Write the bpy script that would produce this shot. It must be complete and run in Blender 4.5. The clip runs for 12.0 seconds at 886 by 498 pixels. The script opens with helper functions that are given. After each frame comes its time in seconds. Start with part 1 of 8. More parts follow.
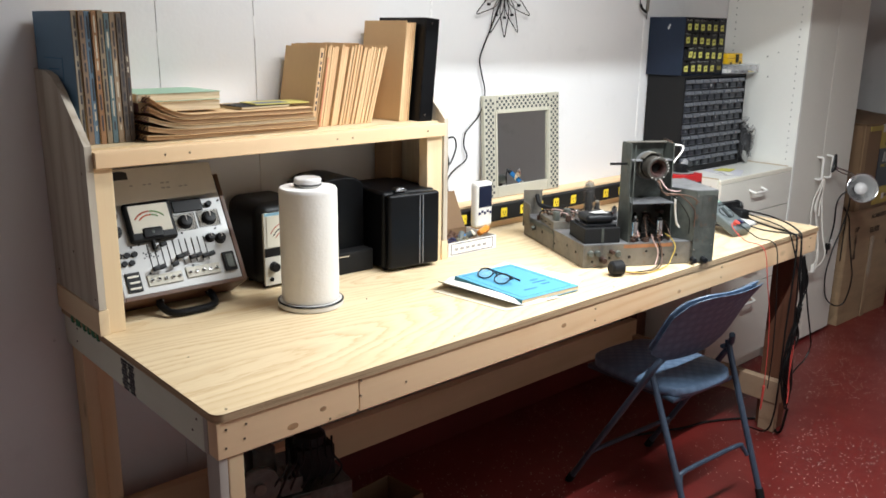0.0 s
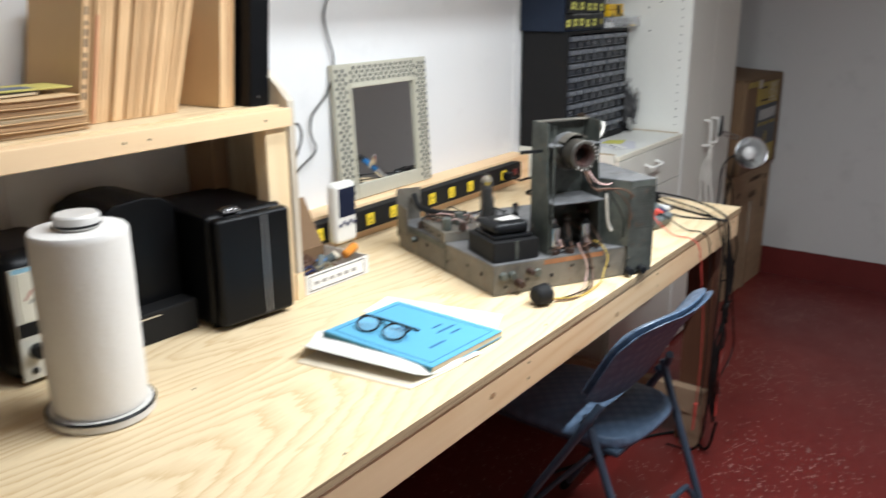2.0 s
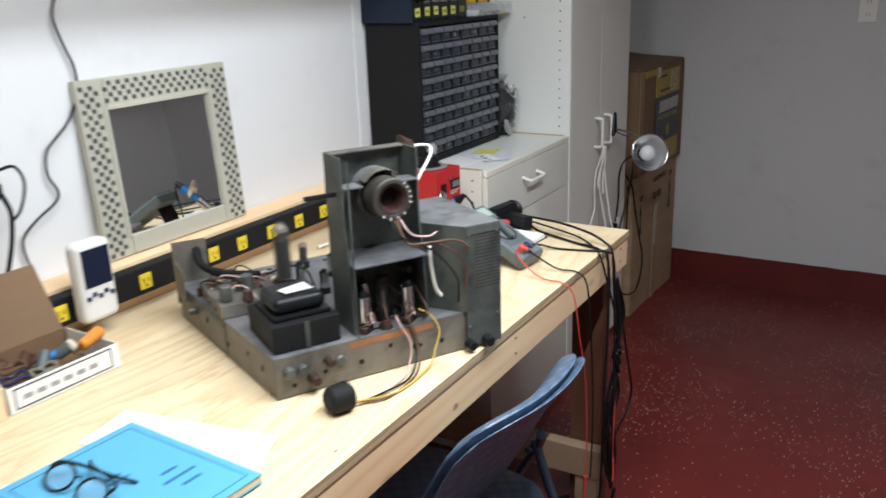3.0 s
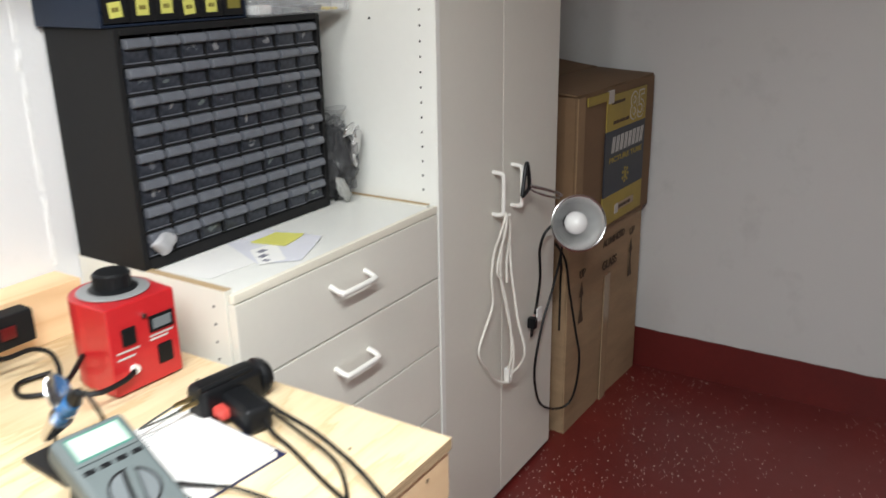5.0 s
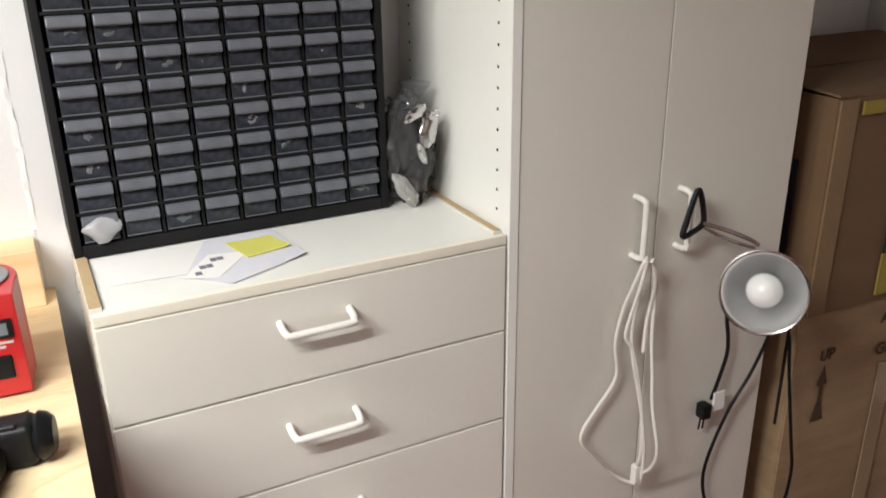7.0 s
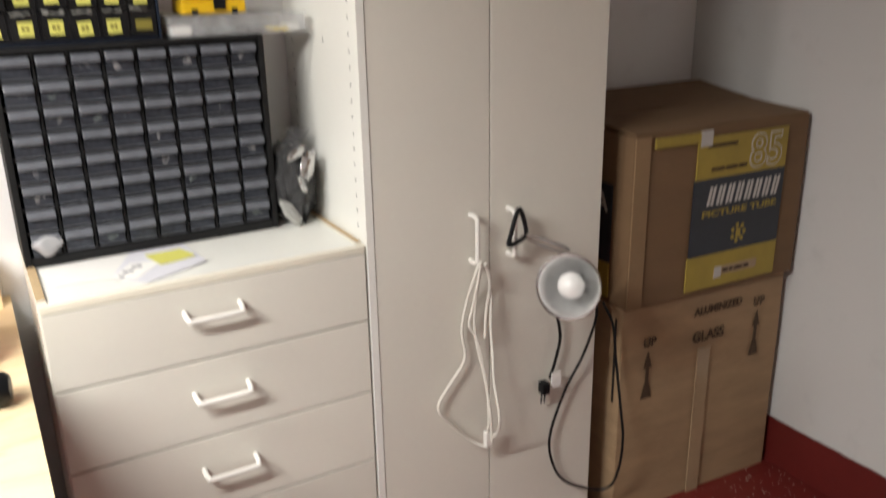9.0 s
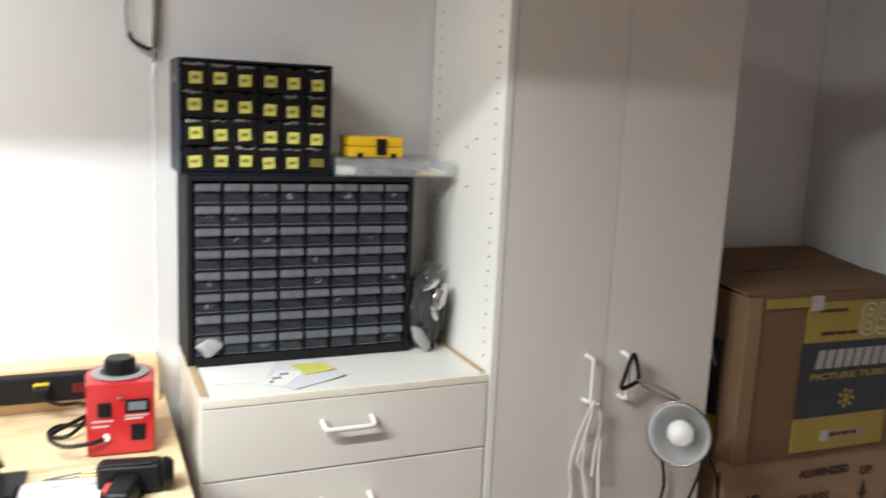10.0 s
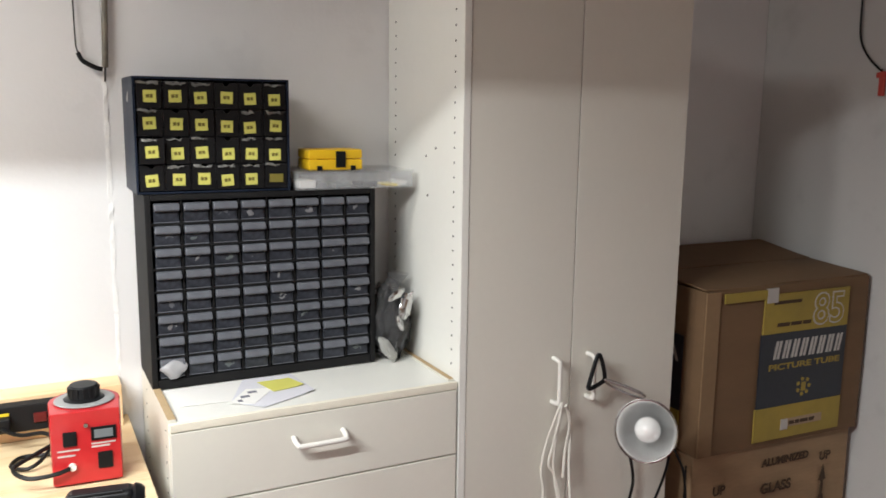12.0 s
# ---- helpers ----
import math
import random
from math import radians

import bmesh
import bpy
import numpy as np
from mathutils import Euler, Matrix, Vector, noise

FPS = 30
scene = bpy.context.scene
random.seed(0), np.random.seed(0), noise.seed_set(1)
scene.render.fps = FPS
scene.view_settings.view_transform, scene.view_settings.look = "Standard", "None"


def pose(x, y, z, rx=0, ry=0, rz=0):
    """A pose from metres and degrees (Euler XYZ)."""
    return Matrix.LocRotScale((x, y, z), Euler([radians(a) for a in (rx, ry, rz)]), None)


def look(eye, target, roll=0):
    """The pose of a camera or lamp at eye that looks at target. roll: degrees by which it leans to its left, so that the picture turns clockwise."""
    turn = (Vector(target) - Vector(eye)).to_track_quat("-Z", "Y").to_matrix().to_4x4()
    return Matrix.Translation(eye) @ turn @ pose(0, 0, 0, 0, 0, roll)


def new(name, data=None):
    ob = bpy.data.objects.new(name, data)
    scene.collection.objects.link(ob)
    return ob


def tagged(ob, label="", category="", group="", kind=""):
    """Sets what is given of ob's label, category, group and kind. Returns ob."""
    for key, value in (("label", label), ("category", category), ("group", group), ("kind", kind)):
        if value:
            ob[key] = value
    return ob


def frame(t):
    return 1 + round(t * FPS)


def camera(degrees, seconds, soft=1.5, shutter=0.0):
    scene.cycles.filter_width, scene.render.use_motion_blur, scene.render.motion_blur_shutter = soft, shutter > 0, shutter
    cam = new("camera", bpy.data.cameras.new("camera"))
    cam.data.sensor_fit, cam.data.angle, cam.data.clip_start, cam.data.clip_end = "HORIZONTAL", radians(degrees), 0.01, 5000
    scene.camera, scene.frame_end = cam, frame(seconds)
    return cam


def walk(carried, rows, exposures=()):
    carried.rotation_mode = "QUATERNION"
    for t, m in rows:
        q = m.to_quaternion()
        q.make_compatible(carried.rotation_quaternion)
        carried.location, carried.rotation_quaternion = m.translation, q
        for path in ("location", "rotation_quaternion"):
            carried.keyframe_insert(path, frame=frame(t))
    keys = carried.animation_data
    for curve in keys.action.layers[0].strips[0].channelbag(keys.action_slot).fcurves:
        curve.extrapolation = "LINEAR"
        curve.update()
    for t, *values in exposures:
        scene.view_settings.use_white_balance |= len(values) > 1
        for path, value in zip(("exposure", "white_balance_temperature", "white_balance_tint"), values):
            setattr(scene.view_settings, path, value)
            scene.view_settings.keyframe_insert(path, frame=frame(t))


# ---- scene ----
cam = camera(56.0, 12.0, soft=1.6, shutter=0.4)
METRES, EYE, TILT, LEAN, TURN = 4.36, 1.516, 0.0, 0.0, -42.0
ROWS = [
    (0.0, 0.0, 0.0, 0.0, 0.19, -14.67, -0.71),
    (0.5, -0.0023, 0.0198, -0.0055, 0.22, -15.6, -0.78),
    (1.0, 0.0029, 0.0824, -0.0107, 1.42, -16.69, 1.63),
    (1.5, -0.002, 0.1318, -0.0162, -2.01, -16.85, 2.68),
    (2.0, -0.0137, 0.171, -0.0108, -12.44, -16.92, 0.32),
    (2.5, 0.0215, 0.2202, -0.0138, -17.38, -15.66, -0.45),
    (3.0, 0.0763, 0.2746, -0.013, -17.62, -17.87, 1.9),
    (3.5, 0.1203, 0.3257, -0.0129, -18.38, -19.86, 0.76),
    (3.7, 0.1372, 0.3459, -0.0131, -18.96, -20.41, 0.75),
    (5.3, 0.2921, 0.5094, -0.0211, -14.14, -18.36, 1.0),
    (5.5, 0.3143, 0.5298, -0.0216, -12.42, -18.39, 1.06),
    (6.0, 0.3724, 0.5724, -0.0223, -2.51, -17.62, 0.69),
    (6.5, 0.4018, 0.6002, -0.0278, 10.25, -18.96, 0.17),
    (6.7, 0.4068, 0.6010, -0.0278, 13.63, -20.30, 0.3),
    (8.3, 0.475, 0.5428, -0.0262, 16.23, -23.94, 1.1),
    (8.5, 0.4811, 0.5446, -0.0303, 14.38, -24.94, 0.53),
    (9.0, 0.4815, 0.5168, -0.0088, 12.13, -19.03, 0.99),
    (9.5, 0.4784, 0.4877, 0.0041, 12.91, -10.93, 1.21),
    (10.0, 0.4683, 0.4793, -0.0008, 18.78, -9.83, -2.56),
    (10.5, 0.4562, 0.4731, -0.0088, 26.45, -12.38, -3.59),
    (11.0, 0.4576, 0.4755, -0.0077, 24.68, -13.5, -0.28),
    (11.5, 0.4608, 0.4766, 0.001, 18.25, -11.08, 0.35),
    (12.0, 0.4632, 0.477, 0.0019, 15.18, -9.46, -0.73),
]
EXPOSURES = [(0.0, -0.19, 6300, 10), (1.0, -0.31, 6300, 10), (1.5, -0.53, 6250, 10), (2.0, -0.47, 6200, 10), (2.5, -0.51, 6050, 10), (3.5, -0.62, 6050, 10), (5.5, 0.22, 6550, 10), (6.5, 0.24, 6650, 11), (8.3, 0.10, 7000, 14), (8.5, 0.16, 7000, 14), (9.0, 0.38, 6950, 13), (9.5, 0.36, 6700, 11), (10.0, 0.28, 6500, 10), (10.5, -0.44, 6450, 10), (11.0, -0.33, 6450, 10), (11.5, 0.00, 6500, 10), (12.0, 0.26, 6600, 11)]
walk(cam, [(t, pose(0, 0, EYE, TILT, LEAN, TURN) @ pose(METRES * x, METRES * y, METRES * z, 90 + pitch, roll, yaw)) for t, x, y, z, yaw, pitch, roll in ROWS], EXPOSURES)

# ---- world, lamps, exposure ----
world = bpy.data.worlds.new("world")
scene.world = world
world.use_nodes = True
world.node_tree.nodes["Background"].inputs[0].default_value = (0.05, 0.05, 0.055, 1)
world.node_tree.nodes["Background"].inputs[1].default_value = 0.3
scene.view_settings.exposure = 0.0

BENCH_Z, BENCH_X0, BENCH_X1, BENCH_Y0 = 0.825, 0.627, 3.078, 1.318
WALL_Y, END_X, LEFT_X, REAR_Y, CEIL_Z = 2.155, 5.03, -1.7, -1.03, 2.45
FRONT_Y = 1.752


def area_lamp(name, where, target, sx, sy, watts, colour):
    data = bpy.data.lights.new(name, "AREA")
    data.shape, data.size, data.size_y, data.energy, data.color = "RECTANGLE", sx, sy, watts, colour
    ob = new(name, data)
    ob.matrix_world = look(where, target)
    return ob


# strip light under a hood over the front of the bench, plus two weaker added fills
LAMP_X, LAMP_Y, LAMP_Z = 2.12, 0.88, 1.99
area_lamp("strip_lamp", (LAMP_X, LAMP_Y, LAMP_Z - 0.002), (LAMP_X, LAMP_Y, 0), 1.25, 0.016, 50.0, (0.94, 0.985, 1.0))
# unseen fills at ceiling height, added to brighten the room
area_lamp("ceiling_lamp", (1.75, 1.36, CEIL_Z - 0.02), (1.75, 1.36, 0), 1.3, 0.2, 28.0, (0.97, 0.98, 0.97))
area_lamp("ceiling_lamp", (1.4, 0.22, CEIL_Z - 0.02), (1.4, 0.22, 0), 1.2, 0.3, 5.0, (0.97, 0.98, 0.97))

# ---- materials ----
MATS = {}


def nodes_of(name):
    m = bpy.data.materials.new(name)
    m.use_nodes = True
    nt = m.node_tree
    return m, nt, nt.nodes["Principled BSDF"]


def add(nt, kind, **inputs):
    n = nt.nodes.new(kind)
    for k, v in inputs.items():
        n.inputs[k].default_value = v
    return n


def coords(nt, scale=(1, 1, 1), rot=(0, 0, 0)):
    tc = nt.nodes.new("ShaderNodeTexCoord")
    mp = nt.nodes.new("ShaderNodeMapping")
    mp.inputs["Scale"].default_value, mp.inputs["Rotation"].default_value = scale, rot
    nt.links.new(tc.outputs["Object"], mp.inputs["Vector"])
    return mp.outputs["Vector"]


def ramp(nt, fac, stops):
    r = nt.nodes.new("ShaderNodeValToRGB")
    els = r.color_ramp.elements
    while len(els) < len(stops):
        els.new(0.5)
    for e, (p, c) in zip(els, stops):
        e.position, e.color = p, (*c, 1)
    nt.links.new(fac, r.inputs["Fac"])
    return r.outputs["Color"]


def mix(nt, fac, a, b, mode="MIX"):
    n = nt.nodes.new("ShaderNodeMix")
    n.data_type, n.blend_type = "RGBA", mode
    for sock, val in ((n.inputs[0], fac), (n.inputs[6], a), (n.inputs[7], b)):
        if isinstance(val, (int, float)):
            sock.default_value = val
        elif isinstance(val, tuple):
            sock.default_value = (*val, 1)
        else:
            nt.links.new(val, sock)
    return n.outputs[2]


def noise_tex(nt, vec, scale, detail=3.0, rough=0.5, distort=0.0):
    n = add(nt, "ShaderNodeTexNoise", Scale=scale, Detail=detail, Roughness=rough, Distortion=distort)
    nt.links.new(vec, n.inputs["Vector"])
    return n.outputs["Fac"]


def math_node(nt, op, a, b=0.0, c=0.0):
    n = nt.nodes.new("ShaderNodeMath")
    n.operation = op
    for i, v in enumerate((a, b, c)):
        if isinstance(v, (int, float)):
            n.inputs[i].default_value = v
        else:
            nt.links.new(v, n.inputs[i])
    return n.outputs[0]


def bump(nt, bsdf, height, strength, dist=0.002):
    b = add(nt, "ShaderNodeBump", Strength=strength, Distance=dist)
    nt.links.new(height, b.inputs["Height"])
    nt.links.new(b.outputs["Normal"], bsdf.inputs["Normal"])


def surface(name, colour, rough=0.5, metal=0.0, spread=0.12, coarse=4.0, fine=60.0, relief=0.15, second=None, spec=0.5, clear=0.0, stretch=(1, 1, 1)):
    """A plain surface: base colour varied at two scales, uneven gloss and fine relief."""
    if name in MATS:
        return MATS[name]
    m, nt, b = nodes_of(name)
    v = coords(nt, stretch)
    big, small = noise_tex(nt, v, coarse, 4), noise_tex(nt, v, fine, 3)
    dark = tuple(c * (1 - spread) for c in (second or colour))
    light = tuple(min(1, c * (1 + spread * 0.6)) for c in colour)
    base = ramp(nt, big, [(0.3, dark), (0.7, light)])
    base = mix(nt, 0.35, base, mix(nt, small, tuple(c * (1 - spread * 1.4) for c in colour), tuple(min(1, c * (1 + spread)) for c in colour)))
    info = nt.nodes.new("ShaderNodeObjectInfo")
    shade = math_node(nt, "MULTIPLY_ADD", info.outputs["Random"], 0.10, 0.95)
    base = mix(nt, 1.0, base, shade, "MULTIPLY")
    nt.links.new(base, b.inputs["Base Color"])
    nt.links.new(math_node(nt, "MULTIPLY_ADD", big, 0.22, rough - 0.11), b.inputs["Roughness"])
    b.inputs["Metallic"].default_value = metal
    b.inputs["Specular IOR Level"].default_value = spec
    b.inputs["Coat Weight"].default_value = clear
    if relief:
        bump(nt, b, small, relief, 0.001)
    MATS[name] = m
    return m


def wood(name, light, dark, along="x", rough=0.6, bands=11.0, across=7.0, knots=True, soil=0.0, lengthwise=0.75, wash=0.8, twist=0.35, feather=0.03, blotch=0.0, line=0.25, one_sided=False):
    """Sawn softwood or plywood face: contour-like growth rings drawn out along the grain, fine pores and a few knots."""
    m, nt, b = nodes_of(name)
    s = {"x": (lengthwise, across, across), "y": (across, lengthwise, across), "z": (across, across, lengthwise)}[along]
    v = coords(nt, s)
    field = noise_tex(nt, v, 0.62, 2.0, 0.45, twist)
    fray = noise_tex(nt, coords(nt, {"x": (9, 60, 60), "y": (60, 9, 60), "z": (60, 60, 9)}[along]), 1.0, 3, 0.6)
    field = math_node(nt, "ADD", field, math_node(nt, "MULTIPLY_ADD", fray, feather, -0.5 * feather))
    rings = math_node(nt, "MULTIPLY", field, bands)
    rings = math_node(nt, "FRACT", rings) if one_sided else math_node(nt, "PINGPONG", rings, 1.0)
    mid = tuple(0.55 * a + 0.45 * c for a, c in zip(light, dark))
    pale = tuple(min(1, c * 1.05) for c in light)
    if one_sided:
        base = ramp(nt, rings, [(0.0, mid), (0.10, light), (0.45, pale), (1.0 - 1.6 * line, light), (1.0 - 0.5 * line, mid), (0.97, dark), (1.0, mid)])
    else:
        base = ramp(nt, rings, [(0.0, dark), (line, mid), (min(0.9, line * 2.4), light), (1.0, pale)])
    wide = noise_tex(nt, coords(nt, (1.2, 1.2, 1.2)), 2.2, 3)
    wide = ramp(nt, wide, [(0.38, (0, 0, 0)), (0.62, (1, 1, 1))])
    base = mix(nt, math_node(nt, "MULTIPLY", wide, wash), base, tuple(min(1, c * 1.02) for c in light))
    if blotch:
        patch = ramp(nt, noise_tex(nt, v, 1.1, 4.0, 0.6, 1.0), [(0.50, (0, 0, 0)), (0.68, (1, 1, 1))])
        base = mix(nt, math_node(nt, "MULTIPLY", patch, blotch), base, mid)
    fs = {"x": (6, 160, 160), "y": (160, 6, 160), "z": (160, 160, 6)}[along]
    pores = noise_tex(nt, coords(nt, fs), 1.0, 2)
    base = mix(nt, 0.25, base, mix(nt, pores, dark, light))
    if knots:
        kv = coords(nt, {"x": (2.2, 5, 5), "y": (5, 2.2, 5), "z": (5, 5, 2.2)}[along])
        vor = add(nt, "ShaderNodeTexVoronoi", Scale=1.3)
        nt.links.new(kv, vor.inputs["Vector"])
        spot = ramp(nt, vor.outputs["Distance"], [(0.04, (1, 1, 1)), (0.09, (0, 0, 0))])
        base = mix(nt, math_node(nt, "MULTIPLY", spot, 0.55), base, tuple(c * 0.45 for c in dark))
    if soil:
        grime = noise_tex(nt, coords(nt), 5.0, 5, 0.6)
        base = mix(nt, math_node(nt, "MULTIPLY", grime, soil), base, (0.16, 0.14, 0.12))
    info = nt.nodes.new("ShaderNodeObjectInfo")
    base = mix(nt, 1.0, base, math_node(nt, "MULTIPLY_ADD", info.outputs["Random"], 0.16, 0.88), "MULTIPLY")
    nt.links.new(base, b.inputs["Base Color"])
    b.inputs["Roughness"].default_value = rough
    b.inputs["Specular IOR Level"].default_value = 0.35
    bump(nt, b, pores, 0.2, 0.0008)
    MATS[name] = m
    return m


def aged_steel(name, colour, dust, dusty, metal, rusty):
    """Old sheet steel: dull metal under blotches of pale dust, dark oil stains, rust specks and scratches."""
    m, nt, b = nodes_of(name)
    v = coords(nt)
    blot, mid_n, fine = noise_tex(nt, v, 9.0, 6, 0.68, 0.6), noise_tex(nt, v, 26.0, 5, 0.65, 0.3), noise_tex(nt, v, 140.0, 3)
    base = mix(nt, ramp(nt, mid_n, [(0.36, (0, 0, 0)), (0.62, (1, 1, 1))]), tuple(c * 0.62 for c in colour), colour)
    veil = ramp(nt, blot, [(0.40, (0, 0, 0)), (0.64, (1, 1, 1))])
    base = mix(nt, math_node(nt, "MULTIPLY", veil, dusty), base, dust)
    oil = ramp(nt, noise_tex(nt, v, 15.0, 4, 0.6), [(0.28, (1, 1, 1)), (0.40, (0, 0, 0))])
    base = mix(nt, math_node(nt, "MULTIPLY", oil, 0.6), base, (0.05, 0.042, 0.034))
    spots = ramp(nt, noise_tex(nt, v, 42.0, 5, 0.7), [(0.60, (0, 0, 0)), (0.70, (1, 1, 1))])
    base = mix(nt, math_node(nt, "MULTIPLY", spots, min(1.0, rusty * 6)), base, (0.20, 0.085, 0.04))
    scratch = ramp(nt, noise_tex(nt, coords(nt, (12, 260, 260), (0.3, 0.5, 0.8)), 1.0, 2), [(0.66, (0, 0, 0)), (0.72, (1, 1, 1))])
    base = mix(nt, math_node(nt, "MULTIPLY", scratch, 0.35), base, tuple(min(1, c * 1.9) for c in colour))
    nt.links.new(base, b.inputs["Base Color"])
    b.inputs["Metallic"].default_value = metal
    nt.links.new(math_node(nt, "MULTIPLY_ADD", blot, 0.5, 0.24), b.inputs["Roughness"])
    bump(nt, b, mix(nt, 0.5, mid_n, fine), 0.3, 0.0012)
    MATS[name] = m
    return m


def wall_paint(name, colour, dirt):
    m, nt, b = nodes_of(name)
    v = coords(nt)
    big, mid_n, small = noise_tex(nt, v, 1.3, 4), noise_tex(nt, v, 7, 5, 0.6), noise_tex(nt, v, 90, 3)
    base = mix(nt, big, tuple(c * 0.94 for c in colour), colour)
    smear = ramp(nt, mid_n, [(0.58, (0, 0, 0)), (0.75, (1, 1, 1))])
    base = mix(nt, math_node(nt, "MULTIPLY", smear, dirt), base, tuple(c * 0.62 for c in colour))
    vor = add(nt, "ShaderNodeTexVoronoi", Scale=4.6)
    nt.links.new(v, vor.inputs["Vector"])
    pits = ramp(nt, vor.outputs["Distance"], [(0.018, (1, 1, 1)), (0.03, (0, 0, 0))])
    base = mix(nt, math_node(nt, "MULTIPLY", pits, 0.45), base, (0.25, 0.23, 0.2))
    nt.links.new(base, b.inputs["Base Color"])
    nt.links.new(math_node(nt, "MULTIPLY_ADD", mid_n, 0.3, 0.33), b.inputs["Roughness"])
    bump(nt, b, mix(nt, 0.35, mid_n, small), 0.25, 0.004)
    MATS[name] = m
    return m


def flake_floor(name):
    """Dark red floor paint with pale chips strewn in patches, scuffs and an uneven satin gloss."""
    m, nt, b = nodes_of(name)
    v = coords(nt)
    big, mid_n, small = noise_tex(nt, v, 0.9, 4, 0.6), noise_tex(nt, v, 6, 5, 0.65), noise_tex(nt, v, 120, 2)
    base = ramp(nt, big, [(0.3, (0.108, 0.011, 0.010)), (0.7, (0.178, 0.017, 0.013))])
    base = mix(nt, math_node(nt, "MULTIPLY", mid_n, 0.4), base, (0.10, 0.014, 0.012))
    for scale, size, thresh, keep in ((130.0, 0.25, 0.53, 0.84), (75.0, 0.14, 0.51, 0.82)):
        vor = add(nt, "ShaderNodeTexVoronoi", Scale=scale, Randomness=1.0)
        nt.links.new(v, vor.inputs["Vector"])
        spot = ramp(nt, vor.outputs["Distance"], [(size, (1, 1, 1)), (size + 0.05, (0, 0, 0))])
        sep = nt.nodes.new("ShaderNodeSeparateColor")
        nt.links.new(vor.outputs["Color"], sep.inputs[0])
        some = math_node(nt, "GREATER_THAN", sep.outputs[0], keep)
        patch = ramp(nt, noise_tex(nt, v, 2.3, 3), [(thresh - 0.12, (0.12, 0.12, 0.12)), (thresh + 0.1, (1, 1, 1))])
        chance = math_node(nt, "GREATER_THAN", patch, sep.outputs[1])
        base = mix(nt, math_node(nt, "MULTIPLY", math_node(nt, "MULTIPLY", spot, some), chance), base, (0.62, 0.53, 0.46))
    nt.links.new(base, b.inputs["Base Color"])
    nt.links.new(math_node(nt, "MULTIPLY_ADD", mid_n, 0.35, 0.22), b.inputs["Roughness"])
    bump(nt, b, mix(nt, 0.4, mid_n, small), 0.22, 0.003)
    MATS[name] = m
    return m


def paper_edge(name, colour, dark, axis, count):
    """The cut edges of many sheets: fine uneven lines across one axis."""
    m, nt, b = nodes_of(name)
    s = [3, 3, 3]
    s["xyz".index(axis)] = count
    lines = noise_tex(nt, coords(nt, tuple(s)), 1.0, 3, 0.7)
    blot = noise_tex(nt, coords(nt), 12, 3)
    base = ramp(nt, lines, [(0.36, dark), (0.52, colour), (0.8, tuple(min(1, c * 1.08) for c in colour))])
    base = mix(nt, math_node(nt, "MULTIPLY", blot, 0.3), base, tuple(c * 0.8 for c in colour))
    nt.links.new(base, b.inputs["Base Color"])
    b.inputs["Roughness"].default_value = 0.8
    bump(nt, b, lines, 0.6, 0.0015)
    MATS[name] = m
    return m


def glassy(name, colour, rough=0.05, alpha=0.25, trans=0.0):
    m, nt, b = nodes_of(name)
    b.inputs["Base Color"].default_value = (*colour, 1)
    b.inputs["Roughness"].default_value = rough
    b.inputs["Alpha"].default_value = alpha
    b.inputs["Transmission Weight"].default_value = trans
    v = coords(nt)
    bump(nt, b, noise_tex(nt, v, 40, 2), 0.15, 0.002)
    MATS[name] = m
    return m


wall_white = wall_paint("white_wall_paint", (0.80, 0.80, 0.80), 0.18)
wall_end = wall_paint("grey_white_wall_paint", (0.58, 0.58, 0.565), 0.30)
# unseen ceiling, colour lowered to cut the light it bounces
ceil_paint = surface("low_bounce_ceiling", (0.50, 0.49, 0.47), 0.8, spread=0.06)
floor_red = flake_floor("red_flake_floor")
base_red = surface("dark_red_base_paint", (0.115, 0.011, 0.009), 0.45, spread=0.25, relief=0.3)
ply_top = wood("plywood_face", (0.74, 0.60, 0.39), (0.55, 0.37, 0.18), "x", 0.5, bands=40.0, across=3.4, lengthwise=0.60, wash=0.35, knots=False, twist=0.40, feather=0.03, blotch=0.60, line=0.36, one_sided=True)
ply_side = wood("weathered_plywood", (0.64, 0.58, 0.48), (0.42, 0.34, 0.25), "z", 0.7, bands=16.0, across=9.0, soil=0.25, wash=0.3, feather=0.06)
ply_edge = paper_edge("plywood_edge", (0.50, 0.36, 0.21), (0.22, 0.13, 0.06), "z", 420)
pine = wood("pine_board", (0.88, 0.64, 0.39), (0.76, 0.48, 0.25), "x", 0.6, bands=7.0, across=14.0)
pine_across = wood("pine_cross_board", (0.80, 0.64, 0.42), (0.68, 0.47, 0.26), "y", 0.65, bands=7.0, across=14.0)
pine_z = wood("pine_post", (0.84, 0.66, 0.42), (0.72, 0.49, 0.26), "z", 0.6, bands=7.0, across=14.0)
pine_y = wood("grey_green_board", (0.80, 0.82, 0.70), (0.68, 0.68, 0.55), "y", 0.7, bands=7.0, across=14.0, soil=0.10)
tan_board = wood("dusty_tan_board", (0.70, 0.50, 0.30), (0.52, 0.34, 0.18), "x", 0.75, bands=6.0, across=12.0, soil=0.2)
grey_post = wood("greyed_pine_post", (0.56, 0.52, 0.46), (0.40, 0.35, 0.29), "z", 0.7, bands=7.0, across=16.0, soil=0.15)
knot_wood = surface("brown_knot", (0.44, 0.25, 0.12), 0.6, spread=0.35, coarse=60, relief=0.1)
old_pine = wood("dusty_old_board", (0.42, 0.28, 0.17), (0.26, 0.15, 0.08), "x", 0.75, bands=7.0, across=12.0, soil=0.4)
